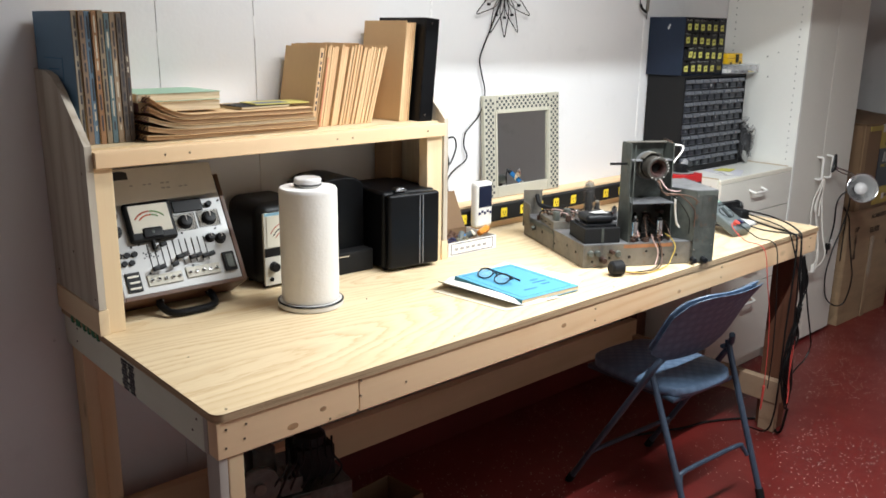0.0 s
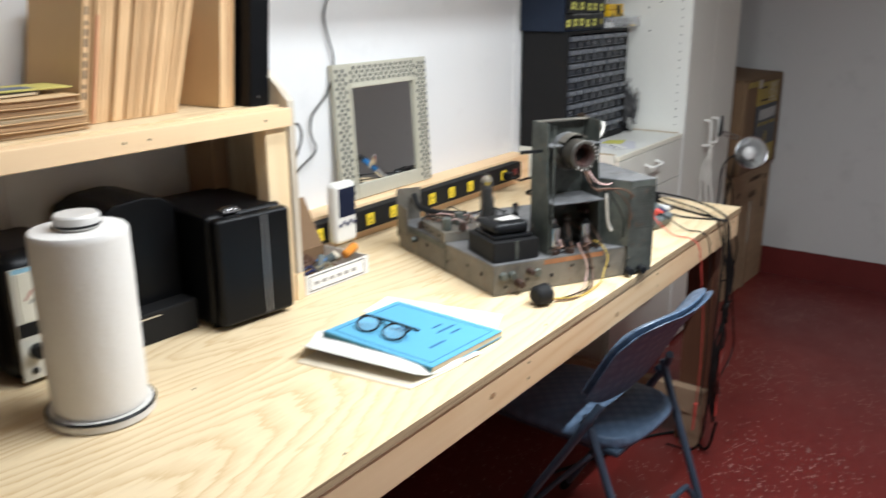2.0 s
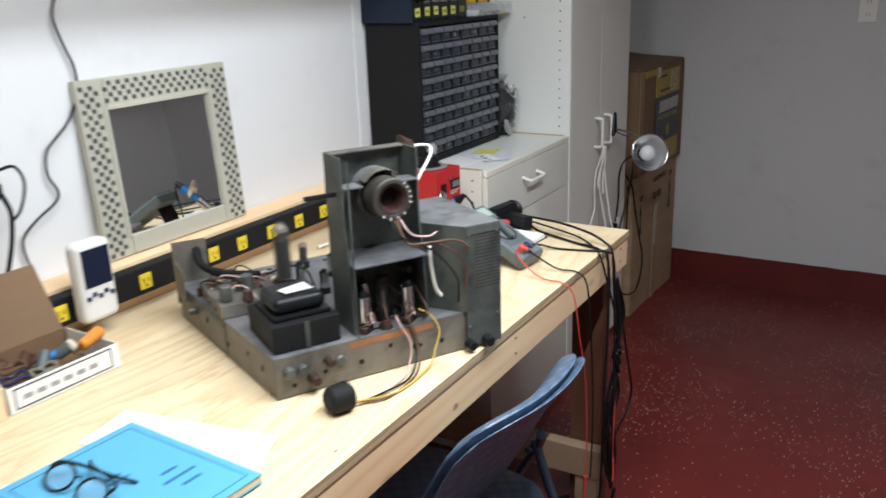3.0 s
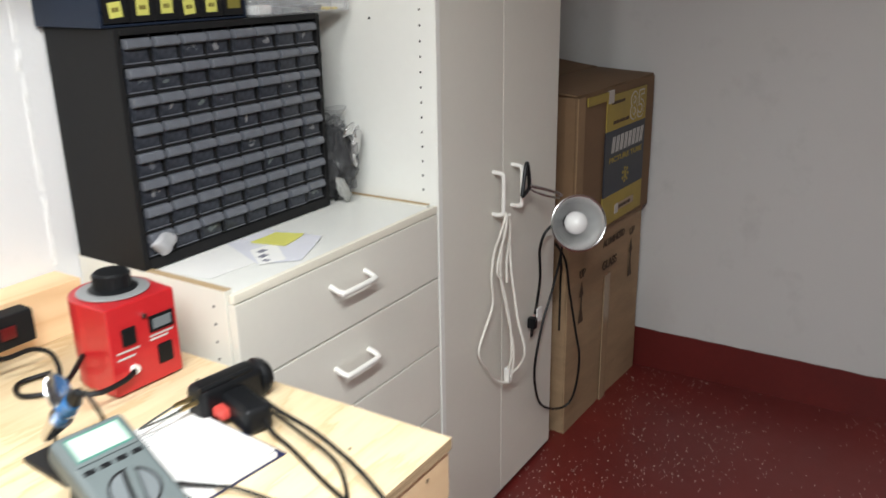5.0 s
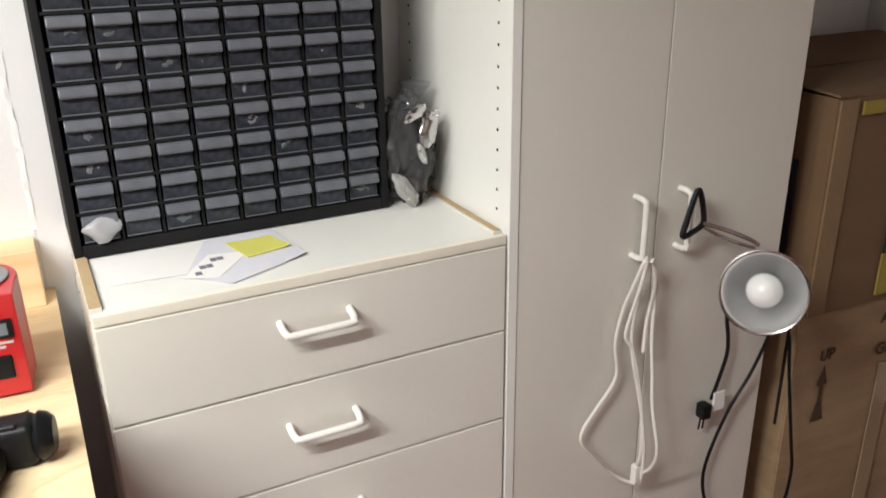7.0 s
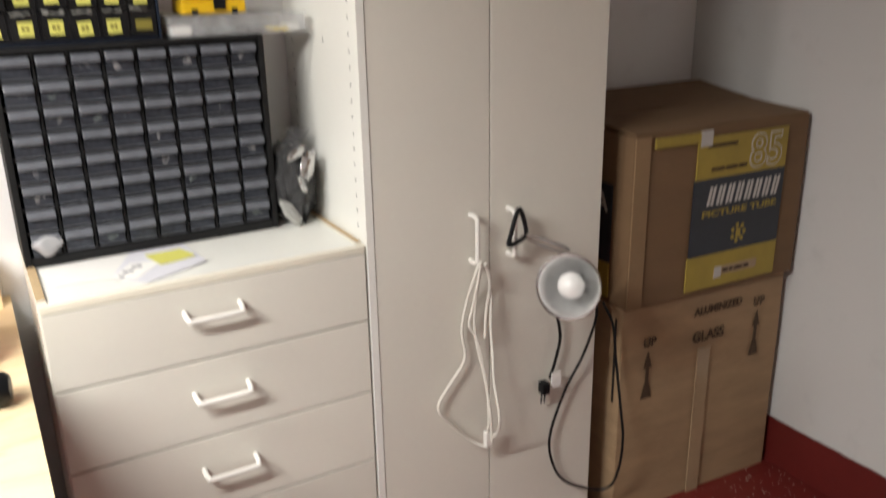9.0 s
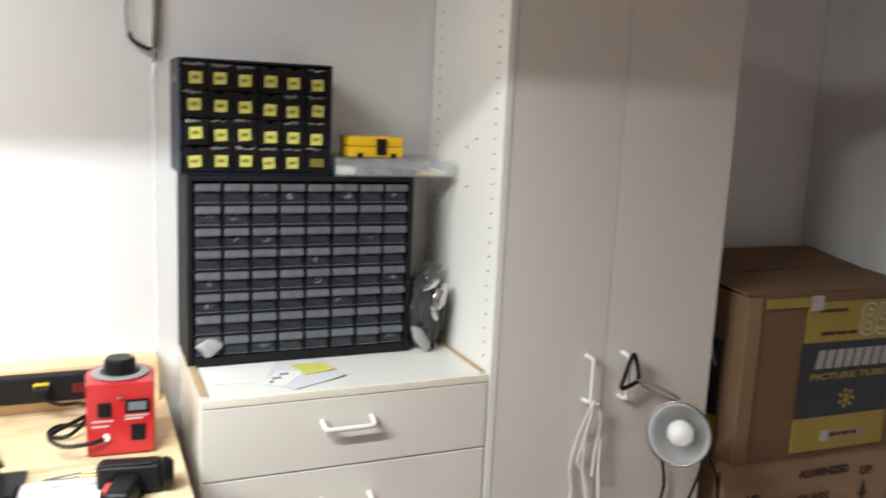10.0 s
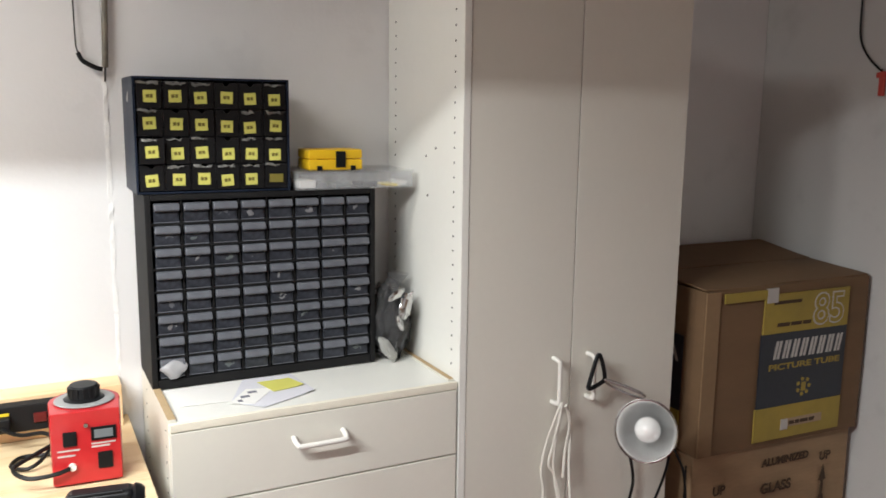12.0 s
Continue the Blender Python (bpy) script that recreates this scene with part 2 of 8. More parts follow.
stained = wood("dark_stained_post", (0.13, 0.055, 0.030), (0.07, 0.028, 0.016), "z", 0.55, bands=8.0, across=16.0, knots=False)
laminate = surface("off_white_laminate", (0.765, 0.745, 0.665), 0.42, spread=0.04, coarse=2.0, relief=0.05, clear=0.05)
laminate_top = surface("white_laminate_top", (0.82, 0.82, 0.77), 0.35, spread=0.04, coarse=3.0, relief=0.04)
edge_band = surface("cream_edge_band", (0.80, 0.76, 0.64), 0.5, spread=0.05, relief=0.05)
chipboard = surface("raw_chipboard_edge", (0.50, 0.36, 0.20), 0.85, spread=0.3, fine=140, relief=0.4)
white_plastic = surface("white_plastic", (0.80, 0.78, 0.73), 0.32, spread=0.04, relief=0.03)
black_plastic = surface("black_plastic", (0.008, 0.0085, 0.0095), 0.38, spread=0.2, relief=0.08, spec=0.22)
matte_black = surface("matte_black", (0.010, 0.010, 0.0105), 0.65, spread=0.25, relief=0.2, spec=0.22)
navy_board = surface("navy_coated_card", (0.012, 0.019, 0.036), 0.42, spread=0.25, relief=0.1, spec=0.22)
black_card = surface("black_coated_card", (0.012, 0.012, 0.013), 0.3, spread=0.3, relief=0.3, coarse=14, spec=0.22)
hole_dark = surface("dark_hole", (0.02, 0.018, 0.016), 0.9, relief=0, spec=0.22)
yellow_note = surface("yellow_note_paper", (0.63, 0.61, 0.14), 0.75, spread=0.1, relief=0.1)
ink = surface("dark_ink", (0.03, 0.03, 0.035), 0.7, relief=0)
brown_ink = surface("brown_print", (0.07, 0.04, 0.02), 0.8, relief=0)
cardboard = surface("brown_cardboard", (0.19, 0.112, 0.056), 0.8, spread=0.16, coarse=3, fine=40, relief=0.25, stretch=(1, 1, 6))
cardboard_old = surface("scuffed_cardboard", (0.38, 0.255, 0.145), 0.85, spread=0.22, coarse=5, fine=40, relief=0.3, stretch=(1, 1, 5))
card_edge = surface("worn_cardboard_edge", (0.28, 0.18, 0.095), 0.9, spread=0.2, relief=0.3)
label_yellow = surface("printed_yellow", (0.36, 0.265, 0.045), 0.6, spread=0.18, coarse=10, relief=0.05)
label_navy = surface("printed_navy", (0.022, 0.027, 0.038), 0.45, spread=0.3, coarse=10, relief=0.05)
print_white = surface("printed_white", (0.52, 0.50, 0.47), 0.6, spread=0.1, relief=0.0)
tape_clear = surface("packing_tape", (0.40, 0.29, 0.18), 0.2, spread=0.15, relief=0.1)
steel = aged_steel("dusty_galvanised_steel", (0.135, 0.124, 0.106), (0.27, 0.24, 0.19), 0.6, 0.3, 0.13)
steel_deck = aged_steel("grey_chassis_deck", (0.165, 0.168, 0.175), (0.28, 0.272, 0.26), 0.5, 0.3, 0.06)
steel_dark = aged_steel("tarnished_sheet_steel", (0.080, 0.090, 0.080), (0.22, 0.23, 0.20), 0.45, 0.4, 0.06)
steel_mesh = aged_steel("grimy_cage_steel", (0.052, 0.060, 0.052), (0.15, 0.155, 0.135), 0.55, 0.35, 0.12)
rust = surface("rusty_strip", (0.36, 0.16, 0.07), 0.8, 0.2, 0.35, 18.0, 80.0, 0.4)
chrome = surface("worn_chrome", (0.62, 0.62, 0.62), 0.22, 1.0, 0.1, relief=0.05)
spun_alu = surface("spun_aluminium", (0.70, 0.70, 0.70), 0.22, 1.0, 0.06, coarse=6, fine=30, relief=0.05)
leatherette = surface("black_leatherette", (0.0045, 0.0047, 0.0055), 0.36, spread=0.25, coarse=8, fine=420, relief=0.3, spec=0.16)
case_brown = surface("brown_wood_case", (0.10, 0.045, 0.022), 0.5, spread=0.3, relief=0.2, stretch=(1, 8, 8))
panel_silver = surface("brushed_instrument_panel", (0.44, 0.44, 0.43), 0.40, 0.25, 0.06, coarse=5, fine=200, relief=0.05)
panel_white = surface("cream_instrument_face", (0.68, 0.66, 0.58), 0.45, spread=0.06, relief=0.02)
dial_face = surface("dial_card", (0.72, 0.69, 0.58), 0.5, spread=0.05, relief=0)
dial_red = surface("dial_red", (0.48, 0.12, 0.06), 0.6, relief=0)
dial_green = surface("dial_green", (0.22, 0.36, 0.16), 0.6, relief=0)
towel_paper = surface("embossed_paper_towel", (0.76, 0.735, 0.70), 0.95, spread=0.03, coarse=5, fine=70, relief=1.0)
paper = surface("white_paper", (0.80, 0.79, 0.76), 0.85, spread=0.04, relief=0.05)
paper_old = surface("aged_paper", (0.68, 0.60, 0.46), 0.85, spread=0.10, relief=0.1)
manila = surface("manila_card", (0.62, 0.42, 0.22), 0.8, spread=0.08, relief=0.12)
edge_tan = paper_edge("tan_sheet_edges", (0.50, 0.32, 0.17), (0.20, 0.11, 0.05), "z", 300)
edge_up = paper_edge("upright_sheet_edges", (0.74, 0.50, 0.27), (0.46, 0.22, 0.09), "x", 260)
edge_old = paper_edge("old_book_edges", (0.66, 0.54, 0.36), (0.40, 0.29, 0.16), "z", 420)
cover_blue = surface("blue_card_cover", (0.10, 0.36, 0.56), 0.6, spread=0.06, relief=0.1)
cover_ink = surface("blue_cover_print", (0.03, 0.15, 0.30), 0.6, relief=0)
mag_blue = surface("faded_blue_cover", (0.13, 0.25, 0.38), 0.55, spread=0.1, relief=0.05)
cover_green = surface("pale_green_cover", (0.33, 0.50, 0.37), 0.7, spread=0.08, relief=0.05)
maroon = surface("maroon_cover", (0.085, 0.02, 0.025), 0.6, spread=0.2, relief=0.1)
chair_metal = surface("blue_grey_enamel", (0.045, 0.066, 0.098), 0.35, 0.1, 0.12, relief=0.08)
red_enamel = surface("red_enamel", (0.50, 0.018, 0.022), 0.32, spread=0.12, relief=0.06, clear=0.2)
meter_grey = surface("grey_instrument_plastic", (0.105, 0.125, 0.125), 0.48, spread=0.1, relief=0.15)
meter_green = surface("green_instrument_plastic", (0.03, 0.16, 0.12), 0.45, spread=0.1, relief=0.1)
# screen colour paled midway to carry the lamp's reflection
lcd = surface("lcd_glass_reflecting", (0.38, 0.46, 0.39), 0.12, spread=0.05, relief=0)
lcd_dark = surface("dark_lcd_glass", (0.012, 0.016, 0.035), 0.08, relief=0)
yellow_plastic = surface("yellow_plastic", (0.75, 0.46, 0.015), 0.4, spread=0.08, relief=0.05)
outlet_yellow = surface("yellow_outlet_plastic", (0.78, 0.58, 0.03), 0.4, spread=0.08, relief=0.05)
orange_plastic = surface("amber_plastic", (0.70, 0.26, 0.04), 0.3, spread=0.1, relief=0.05)
wire_black = surface("black_cord", (0.007, 0.007, 0.007), 0.45, relief=0.1, spec=0.22)
wire_white = surface("white_cord", (0.74, 0.71, 0.64), 0.5, spread=0.06, relief=0.05)
wire_red = surface("red_lead", (0.58, 0.07, 0.055), 0.4, relief=0.05)
wire_yellow = surface("yellow_lead", (0.52, 0.37, 0.07), 0.5, relief=0.05)
wire_pink = surface("faded_pink_lead", (0.62, 0.42, 0.38), 0.6, relief=0.05)
wire_brown = surface("brown_lead", (0.12, 0.06, 0.035), 0.6, relief=0.05)
wire_blue = surface("blue_sleeve", (0.02, 0.20, 0.55), 0.4, relief=0.05)
navy_plastic = surface("navy_plastic", (0.018, 0.022, 0.075), 0.35, relief=0.05)
frame_paint = surface("cream_frame_paint", (0.50, 0.48, 0.39), 0.5, spread=0.10, relief=0.2)
bulb_glass = surface("frosted_bulb", (0.86, 0.86, 0.84), 0.25, spread=0.02, relief=0)
green_paint = surface("green_paint_smear", (0.02, 0.20, 0.08), 0.6, spread=0.3, relief=0.2)
bakelite = surface("brown_bakelite", (0.055, 0.032, 0.024), 0.4, spread=0.2, relief=0.1, spec=0.22)
door_wood = wood("varnished_door_wood", (0.36, 0.20, 0.09), (0.24, 0.12, 0.05), "z", 0.45, bands=8.0, across=9.0, knots=False)
drawer_smoke = surface("smoky_drawer_plastic", (0.046, 0.051, 0.064), 0.2, spread=0.75, coarse=55, fine=90, relief=0.1, spec=0.22)
drawer_lip = surface("frosted_drawer_lip", (0.125, 0.133, 0.152), 0.32, spread=0.28, coarse=18, relief=0.05)
clear_plastic = glassy("clear_plastic", (0.75, 0.77, 0.78), 0.12, 0.20)
bag_plastic = glassy("crinkled_clear_bag", (0.14, 0.14, 0.145), 0.05, 0.28)
lens_glass = glassy("lens_glass", (0.6, 0.6, 0.62), 0.02, 0.07)
tube_glass = glassy("tube_glass", (0.13, 0.12, 0.11), 0.03, 0.30)

m_, nt_, b_ = nodes_of("mirror_glass")
b_.inputs["Metallic"].default_value, b_.inputs["Roughness"].default_value = 1.0, 0.015
b_.inputs["Base Color"].default_value = (0.80, 0.81, 0.80, 1)
mirror_glass = m_

# quilted vinyl: rows of diamonds pressed into blue-grey cloth-backed sheet
m_, nt_, b_ = nodes_of("quilted_blue_vinyl")
v_ = coords(nt_, (1, 1, 1), (0, 0, radians(45)))
vor_ = add(nt_, "ShaderNodeTexVoronoi", Scale=34.0, Randomness=0.0)
nt_.links.new(v_, vor_.inputs["Vector"])
dots_ = ramp(nt_, vor_.outputs["Distance"], [(0.15, (1, 1, 1)), (0.6, (0, 0, 0))])
grain_ = noise_tex(nt_, v_, 300, 2)
nt_.links.new(mix(nt_, dots_, mix(nt_, grain_, (0.065, 0.105, 0.170), (0.10, 0.152, 0.23)), (0.13, 0.188, 0.275)), b_.inputs["Base Color"])
b_.inputs["Roughness"].default_value = 0.42
bump(nt_, b_, mix(nt_, 0.15, dots_, grain_), 0.5, 0.003)
vinyl = m_

# ---- mesh helpers ----


def box(x0, x1, y0, y1, z0, z1, bevel=0.0, seg=2):
    bm = bmesh.new()
    bmesh.ops.create_cube(bm, size=1.0)
    bmesh.ops.scale(bm, vec=(x1 - x0, y1 - y0, z1 - z0), verts=bm.verts)
    bmesh.ops.translate(bm, vec=((x0 + x1) / 2, (y0 + y1) / 2, (z0 + z1) / 2), verts=bm.verts)
    if bevel:
        bmesh.ops.bevel(bm, geom=list(bm.edges), offset=bevel, segments=seg, affect="EDGES", profile=0.5)
    return bm


def prism(outline, depth, bevel=0.0, axis="z"):
    """A flat outline pushed to a depth: along z, or with the outline in x and z and the depth along y."""
    bm = bmesh.new()
    verts = [bm.verts.new((x, y, 0)) for x, y in outline]
    face = bm.faces.new(verts)
    top = bmesh.ops.extrude_face_region(bm, geom=[face])
    bmesh.ops.translate(bm, vec=(0, 0, depth), verts=[v for v in top["geom"] if isinstance(v, bmesh.types.BMVert)])
    bmesh.ops.recalc_face_normals(bm, faces=bm.faces)
    if bevel:
        bmesh.ops.bevel(bm, geom=list(bm.edges), offset=bevel, segments=2, affect="EDGES", profile=0.5)
    if axis == "y":
        bmesh.ops.rotate(bm, cent=(0, 0, 0), matrix=Matrix.Rotation(radians(90), 3, "X"), verts=bm.verts)
    if axis == "x":
        bmesh.ops.rotate(bm, cent=(0, 0, 0), matrix=Matrix(((0, 0, 1), (1, 0, 0), (0, 1, 0))), verts=bm.verts)
    return bm


def lathe(profile, seg=24):
    """A turned form from (radius, height) pairs, round z."""
    bm = bmesh.new()
    rings = []
    for r, z in profile:
        if r < 1e-5:
            rings.append([bm.verts.new((0, 0, z))])
        else:
            rings.append([bm.verts.new((r * math.cos(2 * math.pi * i / seg), r * math.sin(2 * math.pi * i / seg), z)) for i in range(seg)])
    for a, b in zip(rings, rings[1:]):
        for i in range(seg):
            j = (i + 1) % seg
            if len(a) == 1 and len(b) == 1:
                continue
            if len(a) == 1:
                bm.faces.new((a[0], b[i], b[j]))
            elif len(b) == 1:
                bm.faces.new((a[i], a[j], b[0]))
            else:
                bm.faces.new((a[i], a[j], b[j], b[i]))
    bmesh.ops.recalc_face_normals(bm, faces=bm.faces)
    return bm


def rod(p0, p1, r, r1=None, seg=14, bevel=0.0):
    p0, p1 = Vector(p0), Vector(p1)
    h, r1 = (p1 - p0).length, r if r1 is None else r1
    c = min(bevel, r * 0.5)
    bm = lathe([(0, 0), (r - c, 0), (r, c), (r1, h - c), (r1 - c, h), (0, h)] if c else [(0, 0), (r, 0), (r1, h), (0, h)], seg)
    bm.transform(Matrix.Translation(p0) @ (p1 - p0).to_track_quat("Z", "Y").to_matrix().to_4x4())
    return bm


def spline(points, steps=6):
    pts = [Vector(p) for p in points]
    ext = [2 * pts[0] - pts[1], *pts, 2 * pts[-1] - pts[-2]]
    out = []
    for i in range(1, len(ext) - 2):
        a, b, c, d = ext[i - 1:i + 3]
        for k in range(steps):
            t = k / steps
            out.append(0.5 * ((2 * b) + (c - a) * t + (2 * a - 5 * b + 4 * c - d) * t * t + (3 * b - a - 3 * c + d) * t ** 3))
    return out + [pts[-1]]


def cord(points, r, steps=6, seg=7, straight=False):
    """A round cord, wire or bent tube along a smooth path."""
    pts = [Vector(p) for p in points] if straight else spline(points, steps)
    bm = bmesh.new()
    rings, side = [], None
    for i, p in enumerate(pts):
        way = (pts[min(i + 1, len(pts) - 1)] - pts[max(i - 1, 0)]).normalized()
        if side is None:
            side = way.orthogonal().normalized()
        side = (side - way * side.dot(way)).normalized()
        up = way.cross(side)
        rings.append([bm.verts.new(p + r * (math.cos(2 * math.pi * k / seg) * side + math.sin(2 * math.pi * k / seg) * up)) for k in range(seg)])
    for a, b in zip(rings, rings[1:]):
        for k in range(seg):
            bm.faces.new((a[k], a[(k + 1) % seg], b[(k + 1) % seg], b[k]))
    bm.faces.new(rings[0][::-1])
    bm.faces.new(rings[-1])
    return bm


def sheet(outline, z, thick, lift=None):
    """A thin sheet of paper lying at z, gently lifted by lift(x, y)."""
    bm = prism(outline, thick)
    bmesh.ops.translate(bm, vec=(0, 0, z), verts=bm.verts)
    if lift:
        bmesh.ops.subdivide_edges(bm, edges=list(bm.edges), cuts=5, use_grid_fill=True)
        for v in bm.verts:
            v.co.z += lift(v.co.x, v.co.y)
    return bm


def joined(*bms):
    out = bmesh.new()
    for bm in bms:
        me = bpy.data.meshes.new("tmp")
        bm.to_mesh(me)
        out.from_mesh(me)
        bpy.data.meshes.remove(me)
        bm.free()
    return out


def moved(bm, m):
    bm.transform(m)
    return bm


def rough_up(bm, amount, scale=8.0, seed=0.0):
    for v in bm.verts:
        n = noise.noise_vector(v.co * scale + Vector((seed, seed * 1.7, 3.1)))
        v.co += n * amount
    return bm


def lettering(text, height, depth=0.0006, bold=0.0):
    """A word as flat raised letters in x and y, its lower left at the origin."""
    cu = bpy.data.curves.new("word", "FONT")
    cu.body, cu.size, cu.extrude, cu.offset = text, height * 1.37, depth, bold
    ob = bpy.data.objects.new("word", cu)
    scene.collection.objects.link(ob)
    me = bpy.data.meshes.new_from_object(ob.evaluated_get(bpy.context.evaluated_depsgraph_get()))
    bm = bmesh.new()
    bm.from_mesh(me)
    bpy.data.objects.remove(ob)
    bpy.data.curves.remove(cu)
    bpy.data.meshes.remove(me)
    return bm


def weighted_normals(bm):
    """Corner normals weighted by face area, so that flat faces stay flat beside rounded edges."""
    bm.verts.index_update()
    bm.faces.index_update()
    size = {f: f.calc_area() + 1e-12 for f in bm.faces}
    corner = {}
    for v in bm.verts:
        left = set(v.link_faces)
        while left:
            group, queue = [], [left.pop()]
            while queue:
                f = queue.pop()
                group.append(f)
                for e in f.edges:
                    if e.smooth and (e.verts[0] is v or e.verts[1] is v):
                        for g in e.link_faces:
                            if g in left:
                                left.discard(g)
                                queue.append(g)
            n = Vector()
            for f in group:
                n += f.normal * size[f]
            n = n.normalized() if n.length > 1e-12 else group[0].normal
            for f in group:
                corner[(v.index, f.index)] = n
    return [corner[(l.vert.index, f.index)] for f in bm.faces for l in f.loops]


def finish(bm, name, material):
    me = bpy.data.meshes.new(name)
    bm.normal_update()
    for f in bm.faces:
        f.smooth = True
    for e in bm.edges:
        if len(e.link_faces) == 2 and e.calc_face_angle(0) > 0.6:
            e.smooth = False
    normals = weighted_normals(bm)
    bm.to_mesh(me)
    bm.free()
    me.normals_split_custom_set(normals)
    for mat in material if isinstance(material, (list, tuple)) else [material]:
        me.materials.append(mat)
    return me


def part(name, bm, material, parent, label="", m=None):
    ob = new(name, bm if isinstance(bm, bpy.types.Mesh) else finish(bm, name, material))
    ob.parent = parent
    if m is not None:
        ob.matrix_local = m
    if label:
        ob["label"] = label
    return ob


def thing(name, label, category, m=None, group=""):
    ob = new(name)
    ob.empty_display_size = 0.05
    if m is not None:
        ob.matrix_world = m
    return tagged(ob, label, category, group)


def solo(name, bm, material, label, category, m=None, group=""):
    ob = new(name, finish(bm, name, material))
    if m is not None:
        ob.matrix_world = m
    return tagged(ob, label, category, group)


def setting(name, bm, material, label="", category="", m=None):
    ob = new(name, finish(bm, name, material))
    if m is not None:
        ob.matrix_world = m
    return tagged(ob, label, category, "", "structure")

# ---- the room ----
setting("floor", box(LEFT_X - 0.1, END_X + 0.1, REAR_Y - 1.1, WALL_Y + 0.1, -0.08, 0.0), floor_red, "dark red painted concrete floor with pale strewn flakes", "floor")
setting("ceiling", box(LEFT_X - 0.1, END_X + 0.1, REAR_Y - 1.1, WALL_Y + 0.1, CEIL_Z, CEIL_Z + 0.08), ceil_paint, "plain unseen ceiling, darkened to cut bounced light", "ceiling")
wall_back = setting("wall_north", box(LEFT_X, END_X + 0.1, WALL_Y + 0.014, WALL_Y + 0.12, 0, CEIL_Z), wall_end, "white painted panelled wall behind the workbench", "wall")
seams = [LEFT_X, -0.28, 0.933, 1.216, 1.874, 3.066, 3.75, END_X]
for a, b in zip(seams, seams[1:]):
    part("wall_panel", box(a + (0.0008 if a < 1.5 else 0.0001), b - (0.0008 if b < 1.5 else 0.0001), WALL_Y, WALL_Y + 0.012, 0.0, CEIL_Z - 0.002, 0.0012, 1), wall_white, wall_back)
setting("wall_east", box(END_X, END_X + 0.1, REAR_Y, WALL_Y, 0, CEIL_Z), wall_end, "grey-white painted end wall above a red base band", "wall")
# west wall is out of view; its dark colour reduces bounced light
setting("wall_west", box(LEFT_X - 0.1, LEFT_X, REAR_Y, WALL_Y, 0, CEIL_Z), wall_paint("low_bounce_wall_paint", (0.42, 0.41, 0.40), 0.2), "plain unseen wall, darkened to cut bounced light", "wall")
DX0, DX1, DTOP = 3.60, 4.40, 2.04
setting("wall_south", joined(box(LEFT_X, DX0, REAR_Y - 0.1, REAR_Y, 0, CEIL_Z), box(DX1, END_X, REAR_Y - 0.1, REAR_Y, 0, CEIL_Z), box(DX0, DX1, REAR_Y - 0.1, REAR_Y, DTOP, CEIL_Z)), wall_white, "plain painted wall behind the room with a doorway", "wall")
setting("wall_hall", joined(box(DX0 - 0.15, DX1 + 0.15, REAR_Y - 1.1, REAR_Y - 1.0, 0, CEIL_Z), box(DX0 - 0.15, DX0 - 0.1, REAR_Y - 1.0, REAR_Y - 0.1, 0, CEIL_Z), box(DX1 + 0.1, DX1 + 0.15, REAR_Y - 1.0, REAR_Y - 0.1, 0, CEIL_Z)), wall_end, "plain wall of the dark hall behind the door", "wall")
bb = box(END_X - 0.006, END_X - 0.0005, REAR_Y, WALL_Y, 0.0, 0.15)
bmesh.ops.subdivide_edges(bb, edges=[e for e in bb.edges if abs(e.verts[0].co.y - e.verts[1].co.y) > 1], cuts=120)
for v in bb.verts:
    if v.co.z > 0.1:
        v.co.z += 0.004 * noise.noise(Vector((0, v.co.y * 9, 0))) + 0.003 * noise.noise(Vector((3, v.co.y * 31, 0)))
setting("baseboard", bb, base_red, "dark red painted band along the foot of the wall", "baseboard")

filler = surface("filler_white", (0.83, 0.83, 0.82), 0.8, spread=0.05, relief=0.4)
for x, z, w, h in ((3.066, 1.02, 0.006, 0.018), (3.067, 1.215, 0.008, 0.010), (3.065, 1.36, 0.005, 0.030), (3.068, 1.485, 0.009, 0.007), (3.066, 1.62, 0.005, 0.022), (1.876, 1.30, 0.006, 0.020), (1.875, 1.66, 0.007, 0.012), (1.217, 1.52, 0.005, 0.028), (0.934, 1.47, 0.004, 0.030)):
    bm = bmesh.new()
    bmesh.ops.create_icosphere(bm, subdivisions=3, radius=1.0)
    part("filler_patch", moved(rough_up(bm, 0.5, 2.2, x + z), pose(x, WALL_Y + 0.0004, z) @ Matrix.Diagonal((w * 0.75, 0.0016, h, 1))), filler, wall_back)

for x, z0, z1 in ((3.066, 0.93, 1.60), (1.874, 1.20, 1.75)):
    bead = box(x - 0.0045, x + 0.0045, WALL_Y - 0.0011, WALL_Y + 0.002, z0, z1)
    bmesh.ops.subdivide_edges(bead, edges=[e for e in bead.edges if e.calc_length() > 0.2], cuts=90)
    part("filler_bead", rough_up(bead, 0.0030, 55, x), filler, wall_back)

# wooden door in the wall behind, ajar, seen in the mirror
door = setting("door_1", box(0.0, 0.70, -0.038, 0.0, 0.01, 2.02, 0.003), door_wood, "varnished brown wooden door standing ajar", "door", pose(DX0 + 0.025, REAR_Y - 0.005, 0, 0, 0, -9))
for x0, x1, z0, z1 in ((0.09, 0.61, 1.10, 1.90), (0.09, 0.61, 0.18, 0.95)):
    part("door_panel", box(x0, x1, -0.001, 0.008, z0, z1, 0.004), door_wood, door)
part("door_knob", moved(lathe([(0, 0), (0.012, 0.0), (0.010, 0.03), (0.026, 0.042), (0.026, 0.055), (0, 0.065)], 20), pose(0.645, 0.0, 0.98, -90)), chrome, door)
